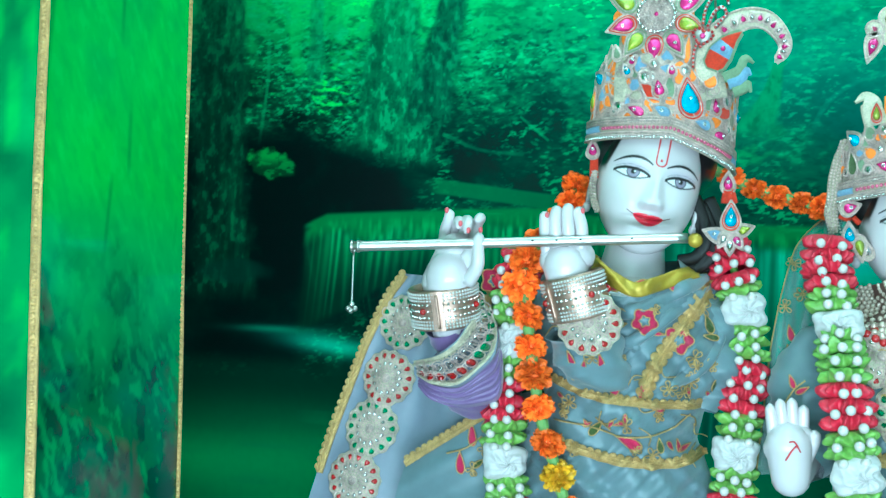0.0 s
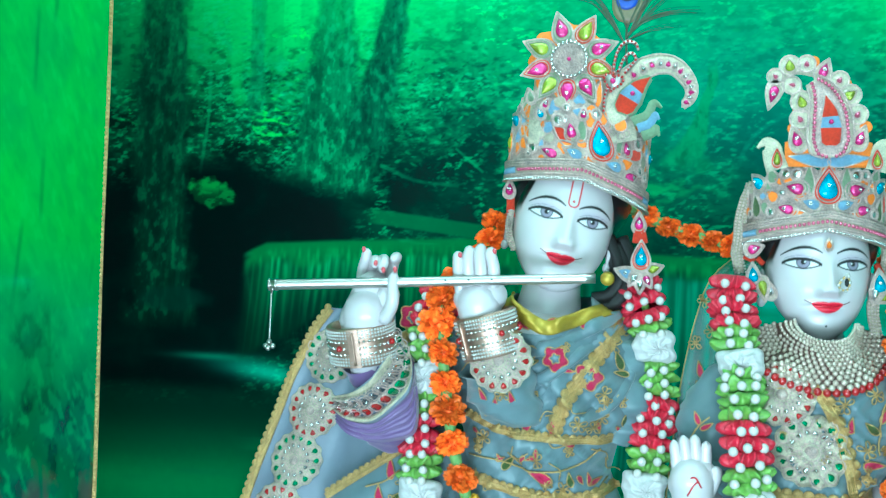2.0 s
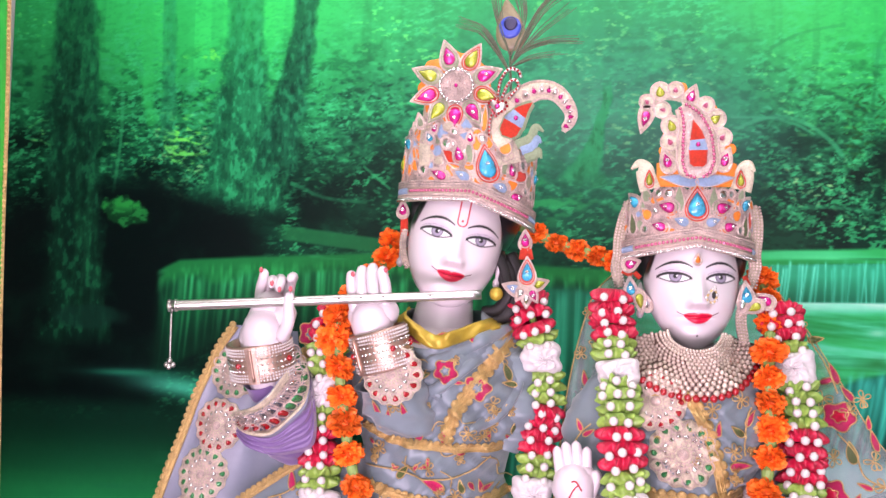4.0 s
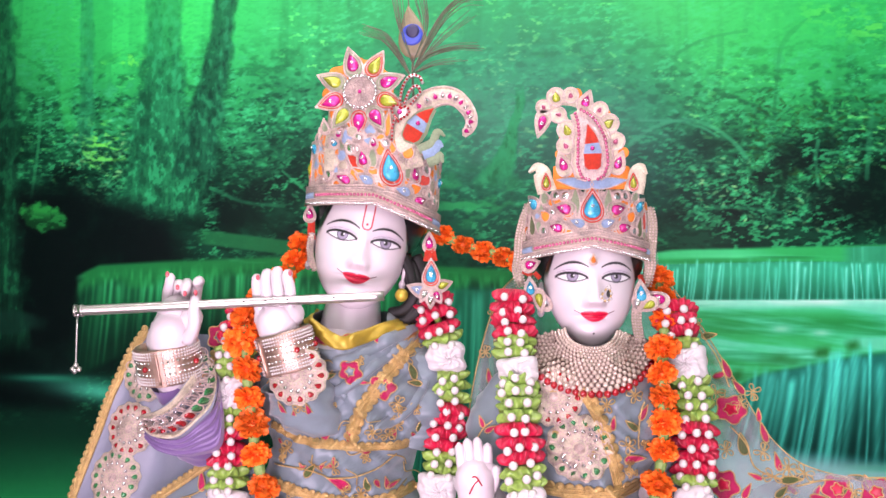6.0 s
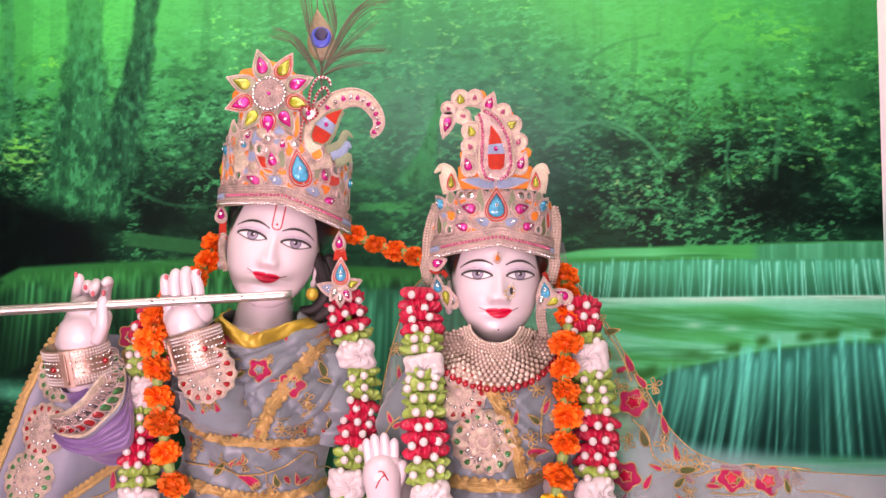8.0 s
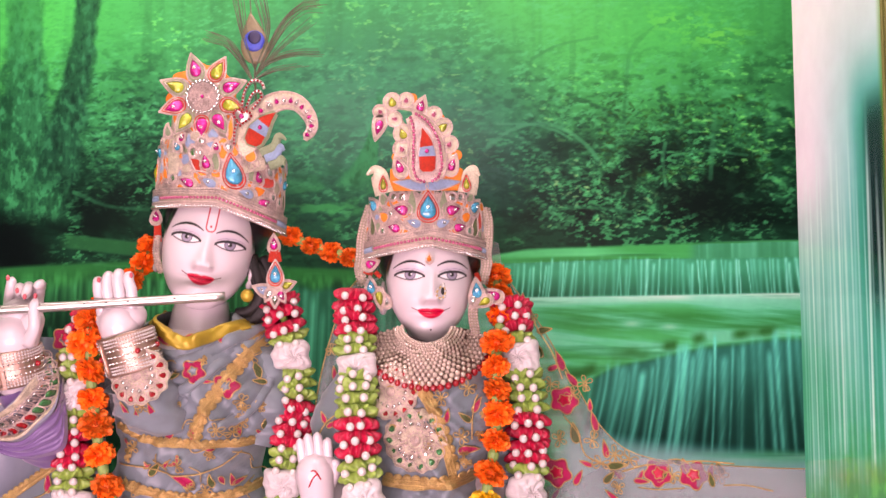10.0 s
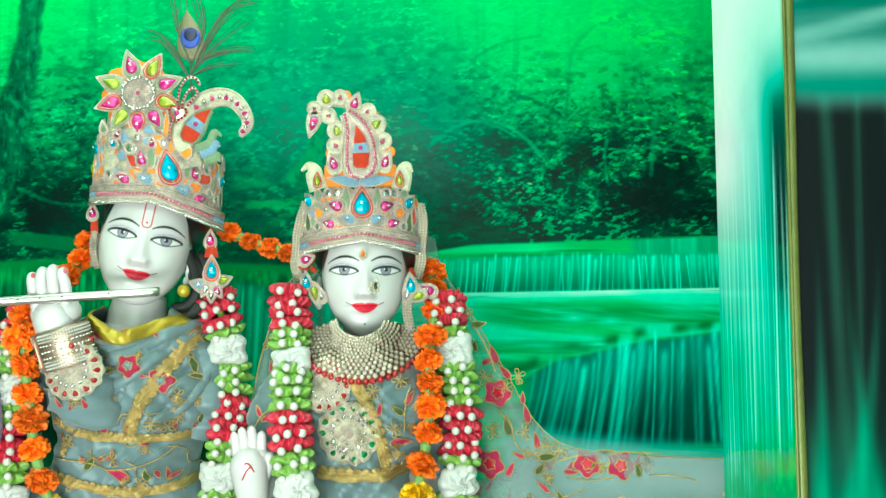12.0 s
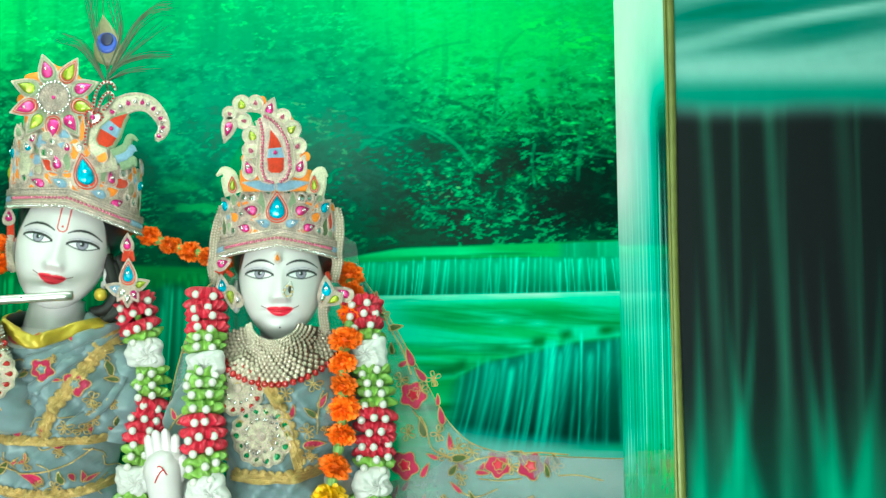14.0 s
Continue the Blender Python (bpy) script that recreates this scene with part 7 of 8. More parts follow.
# ---- bodice of the blessing statue ----
mb = (0.2493, -0.69, 1.3526)
medallion(dress_b, gb, mb[0], mb[2], 0.050, M_GREENGEM, "large round gold appliqué with green foil drops")
mb = (0.2107, -0.68, 1.4272)
medallion(dress_b, gb, mb[0], mb[2], 0.044, M_REDBEAD, "round gold appliqué with red foil drops")
scallop(dress_b, smooth_path(xz([(0.2508, -0.69, 1.4396), (0.2737, -0.69, 1.4019), (0.2931, -0.69, 1.3518), (0.3061, -0.68, 1.2987)]), 40), gb, 0.026)
scallop(dress_b, smooth_path(xz([(0.1953, -0.66, 1.2879), (0.2511, -0.68, 1.2839), (0.3155, -0.66, 1.2874), (0.346, -0.65, 1.2916)]), 40), gb, 0.026)
sprig(dress_b, gb, [(0.3363, -0.67, 1.3545), (0.3372, -0.67, 1.3842), (0.3407, -0.67, 1.4098), (0.3457, -0.66, 1.4219)], [((0.3254, -0.67, 1.3883), 0.024, 140)], [((0.3448, -0.66, 1.4065), 0.026, 60), ((0.2986, -0.68, 1.3913), 0.022, 80), ((0.3321, -0.67, 1.3375), 0.034, 0)])
for i, p in enumerate(((0.3306, -0.67, 1.4335), (0.3202, -0.67, 1.3584), (0.2893, -0.68, 1.4183))):
    curl(dress_b, gb, p, 0.012, 470 + i)
sleeve(dress_b, [(0.1788, -0.57, 1.4353), (0.1289, -0.58, 1.4079), (0.1197, -0.6, 1.3465), (0.127, -0.61, 1.2945), (0.1159, -0.64, 1.2638)], [0.03, 0.042, 0.046, 0.042, 0.036], M_SILK, 521)
sleeve(dress_b, [(0.3518, -0.57, 1.4379), (0.3823, -0.58, 1.403), (0.3901, -0.59, 1.3418), (0.3801, -0.6, 1.2725)], [0.03, 0.042, 0.046, 0.042], M_SILK, 523)
sprig(dress_b, plane(-0.652), [(0.0895, -0.65, 1.3516), (0.1026, -0.65, 1.3736), (0.1175, -0.65, 1.387)], [], [((0.0999, -0.65, 1.3849), 0.02, 110), ((0.1141, -0.65, 1.3738), 0.02, 30)])


# ---- flute and bangles ----
flute = thing("flute", "polished silver flute with a short hanging chain", "flute")
fa, fb = Vector((-0.5106, -0.766, 1.5488)), Vector((-0.0457, -0.71, 1.5762))
path = [fa.lerp(fb, t)[:] for t in np.linspace(0, 1, 30)]
part("tube", Kit().tube(path, np.interp(np.linspace(0, 1, 30), [0, 0.02, 0.1, 0.9, 1], [0.0085, 0.0078, 0.0076, 0.0072, 0.0074]), 20), M_CHROME, flute)
k = Kit()
for t in (0.0, 0.02):
    q = fa.lerp(fb, t)
    k.tube([q[:], fa.lerp(fb, t + 0.008)[:]], 0.0093, 18)
part("end_ring", k, M_CHROME, flute)
k = Kit()
for t in (0.55, 0.62, 0.69, 0.84):
    q = fa.lerp(fb, t)
    k.ball((q[0], q[1] - 0.0072, q[2] + 0.001), (0.0018, 0.0008, 0.0014), 5, 10)
tagged(part("finger_hole", k, M_BLACK, flute), kind="stuff")
chain = Kit()
top, low = Vector((-0.5058, -0.766, 1.5377)), Vector((-0.5053, -0.766, 1.473))
n = 22
for i in range(n):
    c = top.lerp(low, i / (n - 1))
    chain.ball(c[:], (0.0018, 0.0014, 0.0024), 4, 6)
ch = part("chain", chain, M_CHROME, flute, "fine silver chain")
for p in ((0, 0, 0), (0.005, 0.001, -0.006), (-0.005, 0, -0.006), (0, -0.003, -0.009)):
    part("bell", Kit().ball((low[0] + p[0], low[1] + p[1], low[2] - 0.006 + p[2]), 0.0042, 6, 8), M_CHROME, ch)
part("hook", Kit().tube(smooth_path([(top[0], top[1], top[2] + 0.012), (top[0] + 0.003, top[1] - 0.004, top[2] + 0.005), top[:]], 8), 0.0016, 6), M_CHROME, flute)


def bangle(c, axis, r, height, spin, squash=0.85):
    """A wide hinged cuff: silver body, pearl rows, stone bands and a hinge plate."""
    root = thing("bangle", "wide silver hinged bangle set with pearls and red stones", "bangle", group="bangles")
    z = Vector(axis).normalized()
    m = Matrix.Translation(c) @ z.to_track_quat("Z", "Y").to_matrix().to_4x4() @ pose(0, 0, 0, 0, 0, spin)
    place = lambda t, b, h: (m @ Vector(((r + h) * math.sin(t), -(r + h) * squash * math.cos(t), b)))[:]
    rows, cols = 10, 64
    prof = [(-0.5, -0.003), (-0.5, 0.0015), (-0.46, 0.003), (-0.2, 0.001), (0.2, 0.001), (0.46, 0.003), (0.5, 0.0015), (0.5, -0.003), (0, -0.004), (-0.5, -0.003)]
    pts = [place(2 * math.pi * j / cols, height * b, h) for b, h in prof for j in range(cols)]
    part("body", Kit().grid(np.array(pts), rows, cols, True), M_TRIMSILVER, root)
    for f, rad in ((-0.42, 0.0021), (-0.34, 0.0021), (-0.26, 0.0018), (0.26, 0.0018), (0.34, 0.0021), (0.42, 0.0021)):
        k = Kit()
        for j in range(64):
            k.ball(place(2 * math.pi * j / 64, height * f, 0.003), rad, 4, 6)
        tagged(part("pearl_edging", k, M_PEARL, root), kind="stuff")
    for f in (-0.16, 0.0, 0.16):
        k = Kit()
        for j in range(40):
            k.ball(place(2 * math.pi * j / 40, height * f, 0.002), (0.0028, 0.0022, 0.0022), 4, 6)
        tagged(part("stone_edging", k, M_MIRROR, root), kind="stuff")
    for j in (4, 9, 15, 21, 27):
        part("red_stone", Kit().ball(place(2 * math.pi * j / 32 + 0.5, 0, 0.003), 0.0048, 6, 8), M_REDBEAD, root)
    k = Kit()
    k.grid(np.array([place(-0.16 + 0.32 * i / 5, height * (j / 9 - 0.5) * 0.98, 0.005) for j in range(10) for i in range(6)]), 10, 6)
    part("hinge_plate", k, M_TRIMSILVER, root)
    part("hinge_pin", Kit().tube([place(0.0, height * b, 0.006) for b in np.linspace(-0.42, 0.42, 8)], 0.0022, 8), M_TRIMSILVER, root)


M_TRIMSILVER = material("antique_gilt_silver", lin(172, 142, 126), 0.34, metal=0.75, vary=0.25, scale=120, bump=0.2, bump_scale=300)
bangle((-0.3853, -0.7, 1.4719), (-0.12, -0.25, 1), 0.048, 0.058, 25)
bangle((-0.1965, -0.7, 1.4916), (-0.28, -0.12, 1), 0.047, 0.062, 22)


# ---- garlands ----
def ruffle_mesh(name, r, h, mat, seed, lobes=15):
    """A frilled ring of gathered satin."""
    rows, cols = 9, 96
    rng = np.random.RandomState(seed)
    ph = rng.rand(4) * 6
    pts = []
    for i in range(rows):
        s = i / (rows - 1)
        base = 0.35 + 0.65 * math.sin(math.pi * (0.1 + 0.8 * s)) ** 0.8
        for j in range(cols):
            t = 2 * math.pi * j / cols
            amp = 0.2 * math.sin(math.pi * s)
            rr = r * base * (1 + amp * math.sin(lobes * t + ph[0] + 2 * math.sin(2 * t + ph[1])) + 0.07 * math.sin(3 * t + ph[2]))
            z = h * (s - 0.5) + 0.22 * h * math.sin(lobes * t + 1.2 + ph[3]) * math.sin(math.pi * s)
            pts.append((rr * math.cos(t), rr * math.sin(t), z))
    k = Kit().grid(np.array(pts), rows, cols, True)
    me = bpy.data.meshes.new(name)
    me.from_pydata(k.points().tolist(), [], k.f)
    me.materials.append(mat)
    me.polygons.foreach_set("use_smooth", [True] * len(me.polygons))
    return me


def rose_mesh(seed):
    """A squarish satin rose: a puffed cushion whose folds wind in to the heart."""
    rng = np.random.RandomState(seed)
    rings, seg = 16, 56
    turn, cx, cy = rng.uniform(0, 6.28), rng.uniform(-0.3, 0.3), rng.uniform(-0.25, 0.25)
    pts = []
    for i in range(rings + 1):
        r = i / rings
        for j in range(seg):
            t = 2 * math.pi * j / seg
            c, s = math.cos(t), math.sin(t)
            edge = (abs(c) ** 4.5 + abs(s) ** 4.5) ** (-1 / 4.5) * (1 + 0.07 * math.sin(3 * t + seed) + 0.04 * math.sin(7 * t + turn))
            x, y = 0.030 * (edge * c * r + cx * (1 - r)), 0.024 * (edge * s * r + cy * (1 - r))
            wind = (1.5 * t / math.pi + 2.1 * r + turn) % 1.0
            z = 0.015 * math.sqrt(max(0.0, 1 - r * r)) + 0.0065 * wind ** 1.5 * math.sin(math.pi * min(1, r * 1.05)) + 0.0015 * math.sin(9 * t + 5 * r)
            pts.append((x, y, z - 0.002))
    for j in range(seg):
        pts.append((pts[-seg][0] * 0.9, pts[-seg][1] * 0.9, -0.012))
    k = Kit().grid(np.array(pts), rings + 2, seg, True)
    me = bpy.data.meshes.new("rose")
    me.from_pydata(k.points().tolist(), [], k.f)
    me.materials.append(M_WHITE)
    me.polygons.foreach_set("use_smooth", [True] * len(me.polygons))
    return me


def marigold_mesh(seed, mat, r=0.026):
    """A pompon of toothed petals in shells."""
    rng = np.random.RandomState(seed)
    k = Kit().ball((0, 0, 0), r * 0.55, 6, 10)
    n = 190
    for i in range(n):
        z = 1 - 2 * (i + 0.5) / n
        t = i * 2.39996
        d = np.array([math.sqrt(1 - z * z) * math.cos(t), math.sqrt(1 - z * z) * math.sin(t), z])
        d += rng.normal(0, 0.12, 3)
        d /= np.linalg.norm(d)
        u = np.cross(d, rng.normal(0, 1, 3))
        u /= np.linalg.norm(u)
        w = np.cross(d, u)
        R, half = r * rng.uniform(0.82, 1.12), r * rng.uniform(0.17, 0.27)
        pts = []
        for s, wid, lift in ((0.45, 0.5, 0.0), (0.75, 0.95, 0.02), (0.97, 0.75, 0.10)):
            for q in (-1, 0, 1):
                tooth = 0.05 * r * (1 if q == 0 else -0.4) if s > 0.9 else 0
                pts.append(d * (R * s + tooth) + u * half * wid * q + w * r * (lift + 0.05 * (q == 0)))
        k.grid(np.array(pts), 3, 3)
    me = bpy.data.meshes.new("marigold")
    me.from_pydata(k.points().tolist(), [], k.f)
    me.materials.append(mat)
    return me


RUFFLE_R = [ruffle_mesh("red_ruffle", 0.031, 0.021, M_RED, 600 + i) for i in range(4)]
RUFFLE_G = [ruffle_mesh("green_ruffle", 0.030, 0.019, M_GREEN, 610 + i, 9) for i in range(4)]
ROSES = [rose_mesh(620 + i) for i in range(4)]
MARIS = [marigold_mesh(630 + i, M_MARI) for i in range(5)]
MARIY = [marigold_mesh(640, M_MARIY)]
PEARL = bead_mesh("pearl", 0.0068, M_PEARL, 8, 12)
CALYX = bpy.data.meshes.new("calyx")
kk = Kit().tube([(0, 0, 0.012), (0, 0, 0.004), (0, 0, -0.006), (0, 0, -0.014)], [0.004, 0.008, 0.009, 0.003], 10)
CALYX.from_pydata(kk.points().tolist(), [], kk.f)
CALYX.materials.append(M_STEM)


def ribbon_garland(points, pattern, label, seed, first=0.0):
    """A strand of gathered ribbon: R crimson frills with pearls, G green frills with pearls, W a white rose."""
    root = thing("ribbon_garland", label, "garland", group="ribbon garlands")
    p = smooth_path(points, 200)
    seg = np.r_[0, np.cumsum(np.linalg.norm(np.diff(p, axis=0), axis=1))]
    at = lambda d: np.array([np.interp(d, seg, p[:, i]) for i in range(3)])
    part("cord", Kit().tube(p[::5], 0.006, 8), M_GREEN, root)
    rng = np.random.RandomState(seed)
    d = first
    for ch in pattern:
        if d > seg[-1]:
            break
        pitch = {"R": 0.020, "G": 0.018, "W": 0.040}[ch]
        c, nx = at(d + pitch / 2), at(d + pitch / 2 + 0.01)
        tan = Vector(nx - c).normalized()
        m = Matrix.Translation(c) @ tan.to_track_quat("Z", "Y").to_matrix().to_4x4()
        spin = pose(0, 0, 0, rng.uniform(-7, 7), rng.uniform(-7, 7), rng.uniform(0, 360))
        if ch == "W":
            front = Matrix.Translation(Vector(c) + Vector((rng.uniform(-0.003, 0.003), -0.018, 0))) @ pose(0, 0, 0, 90 + rng.uniform(-14, 8), 0, rng.uniform(-16, 16)) @ pose(0, 0, 0, 0, 0, rng.uniform(-18, 18))
            shared("white_rose", ROSES[rng.randint(4)], root, front @ Matrix.Diagonal((1.05, 1.05, 1.1, 1)))
        else:
            shared("ruffle", (RUFFLE_R if ch == "R" else RUFFLE_G)[rng.randint(4)], root, m @ spin)
            side = Vector((1, 0, 0)) - tan * tan.x
            side.normalize()
            fwd = side.cross(tan)
            if fwd.y > 0:
                fwd = -fwd
            cnt = rng.randint(2, 4)
            for q in range(cnt):
                t = (q - (cnt - 1) / 2) * (0.72 if cnt == 3 else 0.8) + rng.uniform(-0.15, 0.15)
                o = (side * math.sin(t) + fwd * math.cos(t)) * 0.031 + tan * (0.009 + rng.uniform(-0.003, 0.003))
                shared("pearl", PEARL, root, Matrix.Translation(Vector(c) + o))
        d += pitch
    return root


def marigold_garland(points, label, scale=1.0, yellow=()):
    """A string of marigolds, each on a green calyx."""
    root = thing("marigold_garland", label, "garland", group="marigold garlands")
    rng = np.random.RandomState(int(abs(points[0][0]) * 1000))
    p = np.array(points)
    part("string", Kit().tube(smooth_path(p, 60), 0.0018, 6), M_STEM, root)
    for i, c in enumerate(p):
        s = scale * rng.uniform(0.86, 1.1)
        m = Matrix.Translation(c) @ pose(0, 0, 0, rng.uniform(-30, 30), rng.uniform(-30, 30), rng.uniform(0, 360))
        fl = shared("marigold", MARIY[0] if i in yellow else MARIS[rng.randint(5)], root, m @ Matrix.Diagonal((s, s, s * 0.82, 1)))
        if i + 1 < len(p):
            q = p[i] * 0.5 + p[i + 1] * 0.5
            tan = Vector(p[i + 1] - p[i]).normalized()
            shared("calyx", CALYX, root, Matrix.Translation(q) @ tan.to_track_quat("Z", "Y").to_matrix().to_4x4())
    return root


RIB = "GRRRGGWGGRRRGGWGGRRRGGWGGRRRGGWGGRRRGG"
ribbon_garland([(-0.2851, -0.62, 1.5507), (-0.2953, -0.63, 1.514), (-0.2981, -0.645, 1.442), (-0.3031, -0.65, 1.3706), (-0.2995, -0.655, 1.2913), (-0.2902, -0.66, 1.2045), (-0.2587, -0.67, 1.0779)],
               "RRRGGGWGGRRRGGWGGRRRGGWGGRRR", "garland of crimson and lime ribbon frills, pearls and white roses", 701)
ribbon_garland([(0.01, -0.56, 1.5722), (0.0236, -0.575, 1.5349), (0.0372, -0.575, 1.4796), (0.0431, -0.58, 1.4065), (0.0367, -0.59, 1.3346), (0.0294, -0.6, 1.264), (0.0213, -0.62, 1.1614)],
               "RRRGWGGGRRRRGGWGGRRRGGWGG", "garland of crimson and lime ribbon frills, pearls and white roses", 702)
ribbon_garland([(0.1465, -0.62, 1.5902), (0.1473, -0.63, 1.5363), (0.1527, -0.66, 1.4666), (0.159, -0.71, 1.4017), (0.1669, -0.73, 1.3293), (0.1739, -0.73, 1.2557), (0.181, -0.73, 1.1502)],
               "RRRRGGWGGGGRRRGGWGGGRRRGGWGG", "garland of crimson and lime ribbon frills, pearls and white roses", 703)
ribbon_garland([(0.4004, -0.585, 1.5701), (0.4058, -0.6, 1.5207), (0.4191, -0.62, 1.4507), (0.4257, -0.635, 1.3824), (0.4247, -0.64, 1.3142), (0.4186, -0.645, 1.2467), (0.409, -0.65, 1.1378)],
               "RRRGWGGGGRRRRGWGGGRRRGGWGG", "garland of crimson and lime ribbon frills, pearls and white roses", 704)
marigold_garland([(-0.218, -0.53, 1.6681), (-0.2241, -0.55, 1.6378), (-0.2388, -0.58, 1.6078), (-0.262, -0.62, 1.5739), (-0.2735, -0.66, 1.5397), (-0.2812, -0.665, 1.5039), (-0.2679, -0.675, 1.46), (-0.2617, -0.68, 1.4163), (-0.2539, -0.685, 1.3775), (-0.2459, -0.69, 1.3305), (-0.2294, -0.7, 1.284), (-0.2133, -0.7, 1.2383), (-0.199, -0.7, 1.1895)],
                 "string of orange marigolds round the neck of the flute statue", 1.0, (11,))
marigold_garland([(0.378, -0.555, 1.6119), (0.3857, -0.57, 1.5793), (0.3856, -0.6, 1.5428), (0.3775, -0.64, 1.5018), (0.374, -0.66, 1.4627), (0.3759, -0.665, 1.4279), (0.3758, -0.675, 1.3913), (0.3731, -0.685, 1.3511), (0.3637, -0.695, 1.3023), (0.3549, -0.7, 1.255), (0.3465, -0.7, 1.2054)],
                 "string of orange marigolds round the neck of the blessing statue", 1.0, (9,))
marigold_garland([(-0.0248, -0.5, 1.7049), (0.0176, -0.49, 1.6871), (0.0532, -0.48, 1.6712), (0.0888, -0.48, 1.6594), (0.1238, -0.49, 1.6491), (0.1516, -0.5, 1.6419)], "short string of orange marigolds hung between the statues", 0.82)


# ---- necklace ----
necklace = thing("necklace", "broad collar of champagne pearls with a red bead fringe", "necklace")
NP = bead_mesh("pearl", 0.0042, M_NECKPEARL, 6, 8)
NR = bead_mesh("red_bead", 0.0062, M_REDBEAD, 6, 8)
n0, n1, n2 = (0.2668, -0.65, 1.5235), (0.1783, -0.62, 1.5222), (0.2659, -0.7, 1.4413)
cx, cz, r0, r1 = n0[0], n0[2] + 0.017, 0.038, 0.104
ROWS_N = 12


def bib(f, t):
    """A point of the collar: f from the neck to the fringe, t the angle from straight down."""
    r = r0 + (r1 - r0) * (0.75 * f + 0.25 * f * f)
    x, z = cx + r * 1.04 * math.sin(t), cz - r * (0.25 + 0.78 * math.cos(t))
    y = -0.578 - (0.046 + 0.040 * f) * math.cos(t)
    return x, min(y, float(front_b(np.array(x), np.array(z))) - 0.007), z


for i in range(ROWS_N + 1):
    f = i / ROWS_N
    cnt = 28
    fringe = i == ROWS_N
    for j in range(cnt):
        t = math.radians(-86 + 172 * (j + 0.5 * (i % 2)) / cnt)
        shared("red_bead" if fringe else "pearl", NR if fringe else NP, necklace, Matrix.Translation(bib(f, t)) @ pose(0, 0, 0, 0, 0, 40 * j) @ Matrix.Diagonal([0.66 + 0.5 * f if not fringe else 0.95] * 3 + [1]))
rows, cols = 14, 50
pts = []
for i in range(rows):
    for j in range(cols):
        p = bib(i / (rows - 1), math.radians(-86 + 172 * j / (cols - 1)))
        pts.append((p[0], p[1] + 0.003, p[2]))
part("backing", Kit().grid(np.array(pts), rows, cols), M_REDBACK, necklace)

# nose ring and forehead drop
nose = thing("nose_ring", "small gold nose ring with stones", "jewellery")
nc = (0.2903, -0.69, 1.5826)
k = Kit().cord(drop(nc[0], nc[2], 0.022, 0.014, 75, 18), plane(nc[1]), 0.0018, 0.0)
part("hoop", k, M_GOLD, nose)
for t in range(9):
    o = drop(nc[0], nc[2], 0.024, 0.016, 75, 9)[t]
    part("stone", Kit().ball((o[0], nc[1] - 0.002, o[1]), 0.0023, 5, 7), M_PEARL, nose)
part("drop_stone", Kit().ball((nc[0] + 0.002, nc[1] - 0.001, nc[2]), (0.003, 0.002, 0.006), 5, 8), M_BLACK, nose)
bindi = thing("bindi", "gold drop ornament on the forehead", "jewellery")
bc = (0.2706, -0.672, 1.6356)
jewel(bindi, plane(bc[1]), bc[0], bc[2], 0.012, 0.008, 90, M_ORANGE, None, 0, M_GOLD, 1.5)


# ---- ear ornaments ----
def pendant(points, label, gems, cords=(), extra=()):
    """Ear ornament: tulip clip, orange threads and a corded drop with side leaves."""
    root = thing("ear_ornament", label, "earring", group="ear ornaments")
    for p, L, W, tip, gem, ring in gems:
        jewel(root, plane(p[1]), p[0], p[2], L, W, tip, gem, ring, 0, M_SILVER, 1.55)
    for path in cords:
        part("thread", Kit().tube(smooth_path(path, 12), 0.004, 8, flat=0.6), M_REDTH, root)
    for path, w, mat in extra:
        q = smooth_path(xz(path), 20)
        part("tassel", ribbon(Kit(), q, np.interp(np.linspace(0, 1, 20), [0, 0.15, 0.8, 1], [0.5, 1, 1, 0.5]) * w, plane(path[0][1]), 0.004), mat, root)
        k = Kit()
        rng = np.random.RandomState(int(abs(path[0][0]) * 1e4))
        for side in (-0.4, -0.13, 0.13, 0.4):
            beads_on(q + np.stack([np.full(20, side * w), rng.uniform(-0.001, 0.001, 20)], axis=1), 0.0048, plane(path[0][1]), 0.0058, 0.0018, k)
        tagged(part("bead_edging", k, M_SILVER, root), kind="stuff")
    return root


pendant(None, "silver peacock ear drop with turquoise gem and orange threads",
        [((0.0094, -0.6, 1.6664), 0.022, 0.015, 90, M_MAG, None), ((0.0141, -0.61, 1.6153), 0.032, 0.020, 90, M_CYAN, M_REDTH), ((-0.0085, -0.605, 1.5897), 0.024, 0.016, 160, M_SKY, None),
         ((0.0339, -0.605, 1.5972), 0.02, 0.014, 20, M_LIME, None), ((0.0034, -0.61, 1.5805), 0.018, 0.012, 240, M_MIRROR, None), ((0.0246, -0.61, 1.5788), 0.018, 0.012, 300, M_MAG, None), ((0.0136, -0.61, 1.5714), 0.018, 0.012, 270, M_MIRROR, None)],
        [[(0.0067, -0.6, 1.659), (0.0039, -0.605, 1.6356)], [(0.0104, -0.6, 1.659), (0.0114, -0.605, 1.6357)], [(0.0142, -0.6, 1.659), (0.0197, -0.605, 1.6357)]])
pendant(None, "silver ear drop with orange threads",
        [((-0.1888, -0.6, 1.7138), 0.020, 0.014, 90, M_MAG, None)], [[(-0.1886, -0.6, 1.7054), (-0.189, -0.6, 1.6726)], [(-0.1848, -0.6, 1.7054), (-0.1832, -0.6, 1.6707)]],
        [([(-0.1834, -0.6, 1.6819), (-0.1877, -0.6, 1.6586), (-0.1844, -0.6, 1.6353), (-0.1775, -0.6, 1.6185)], 0.010, M_ZARI)])
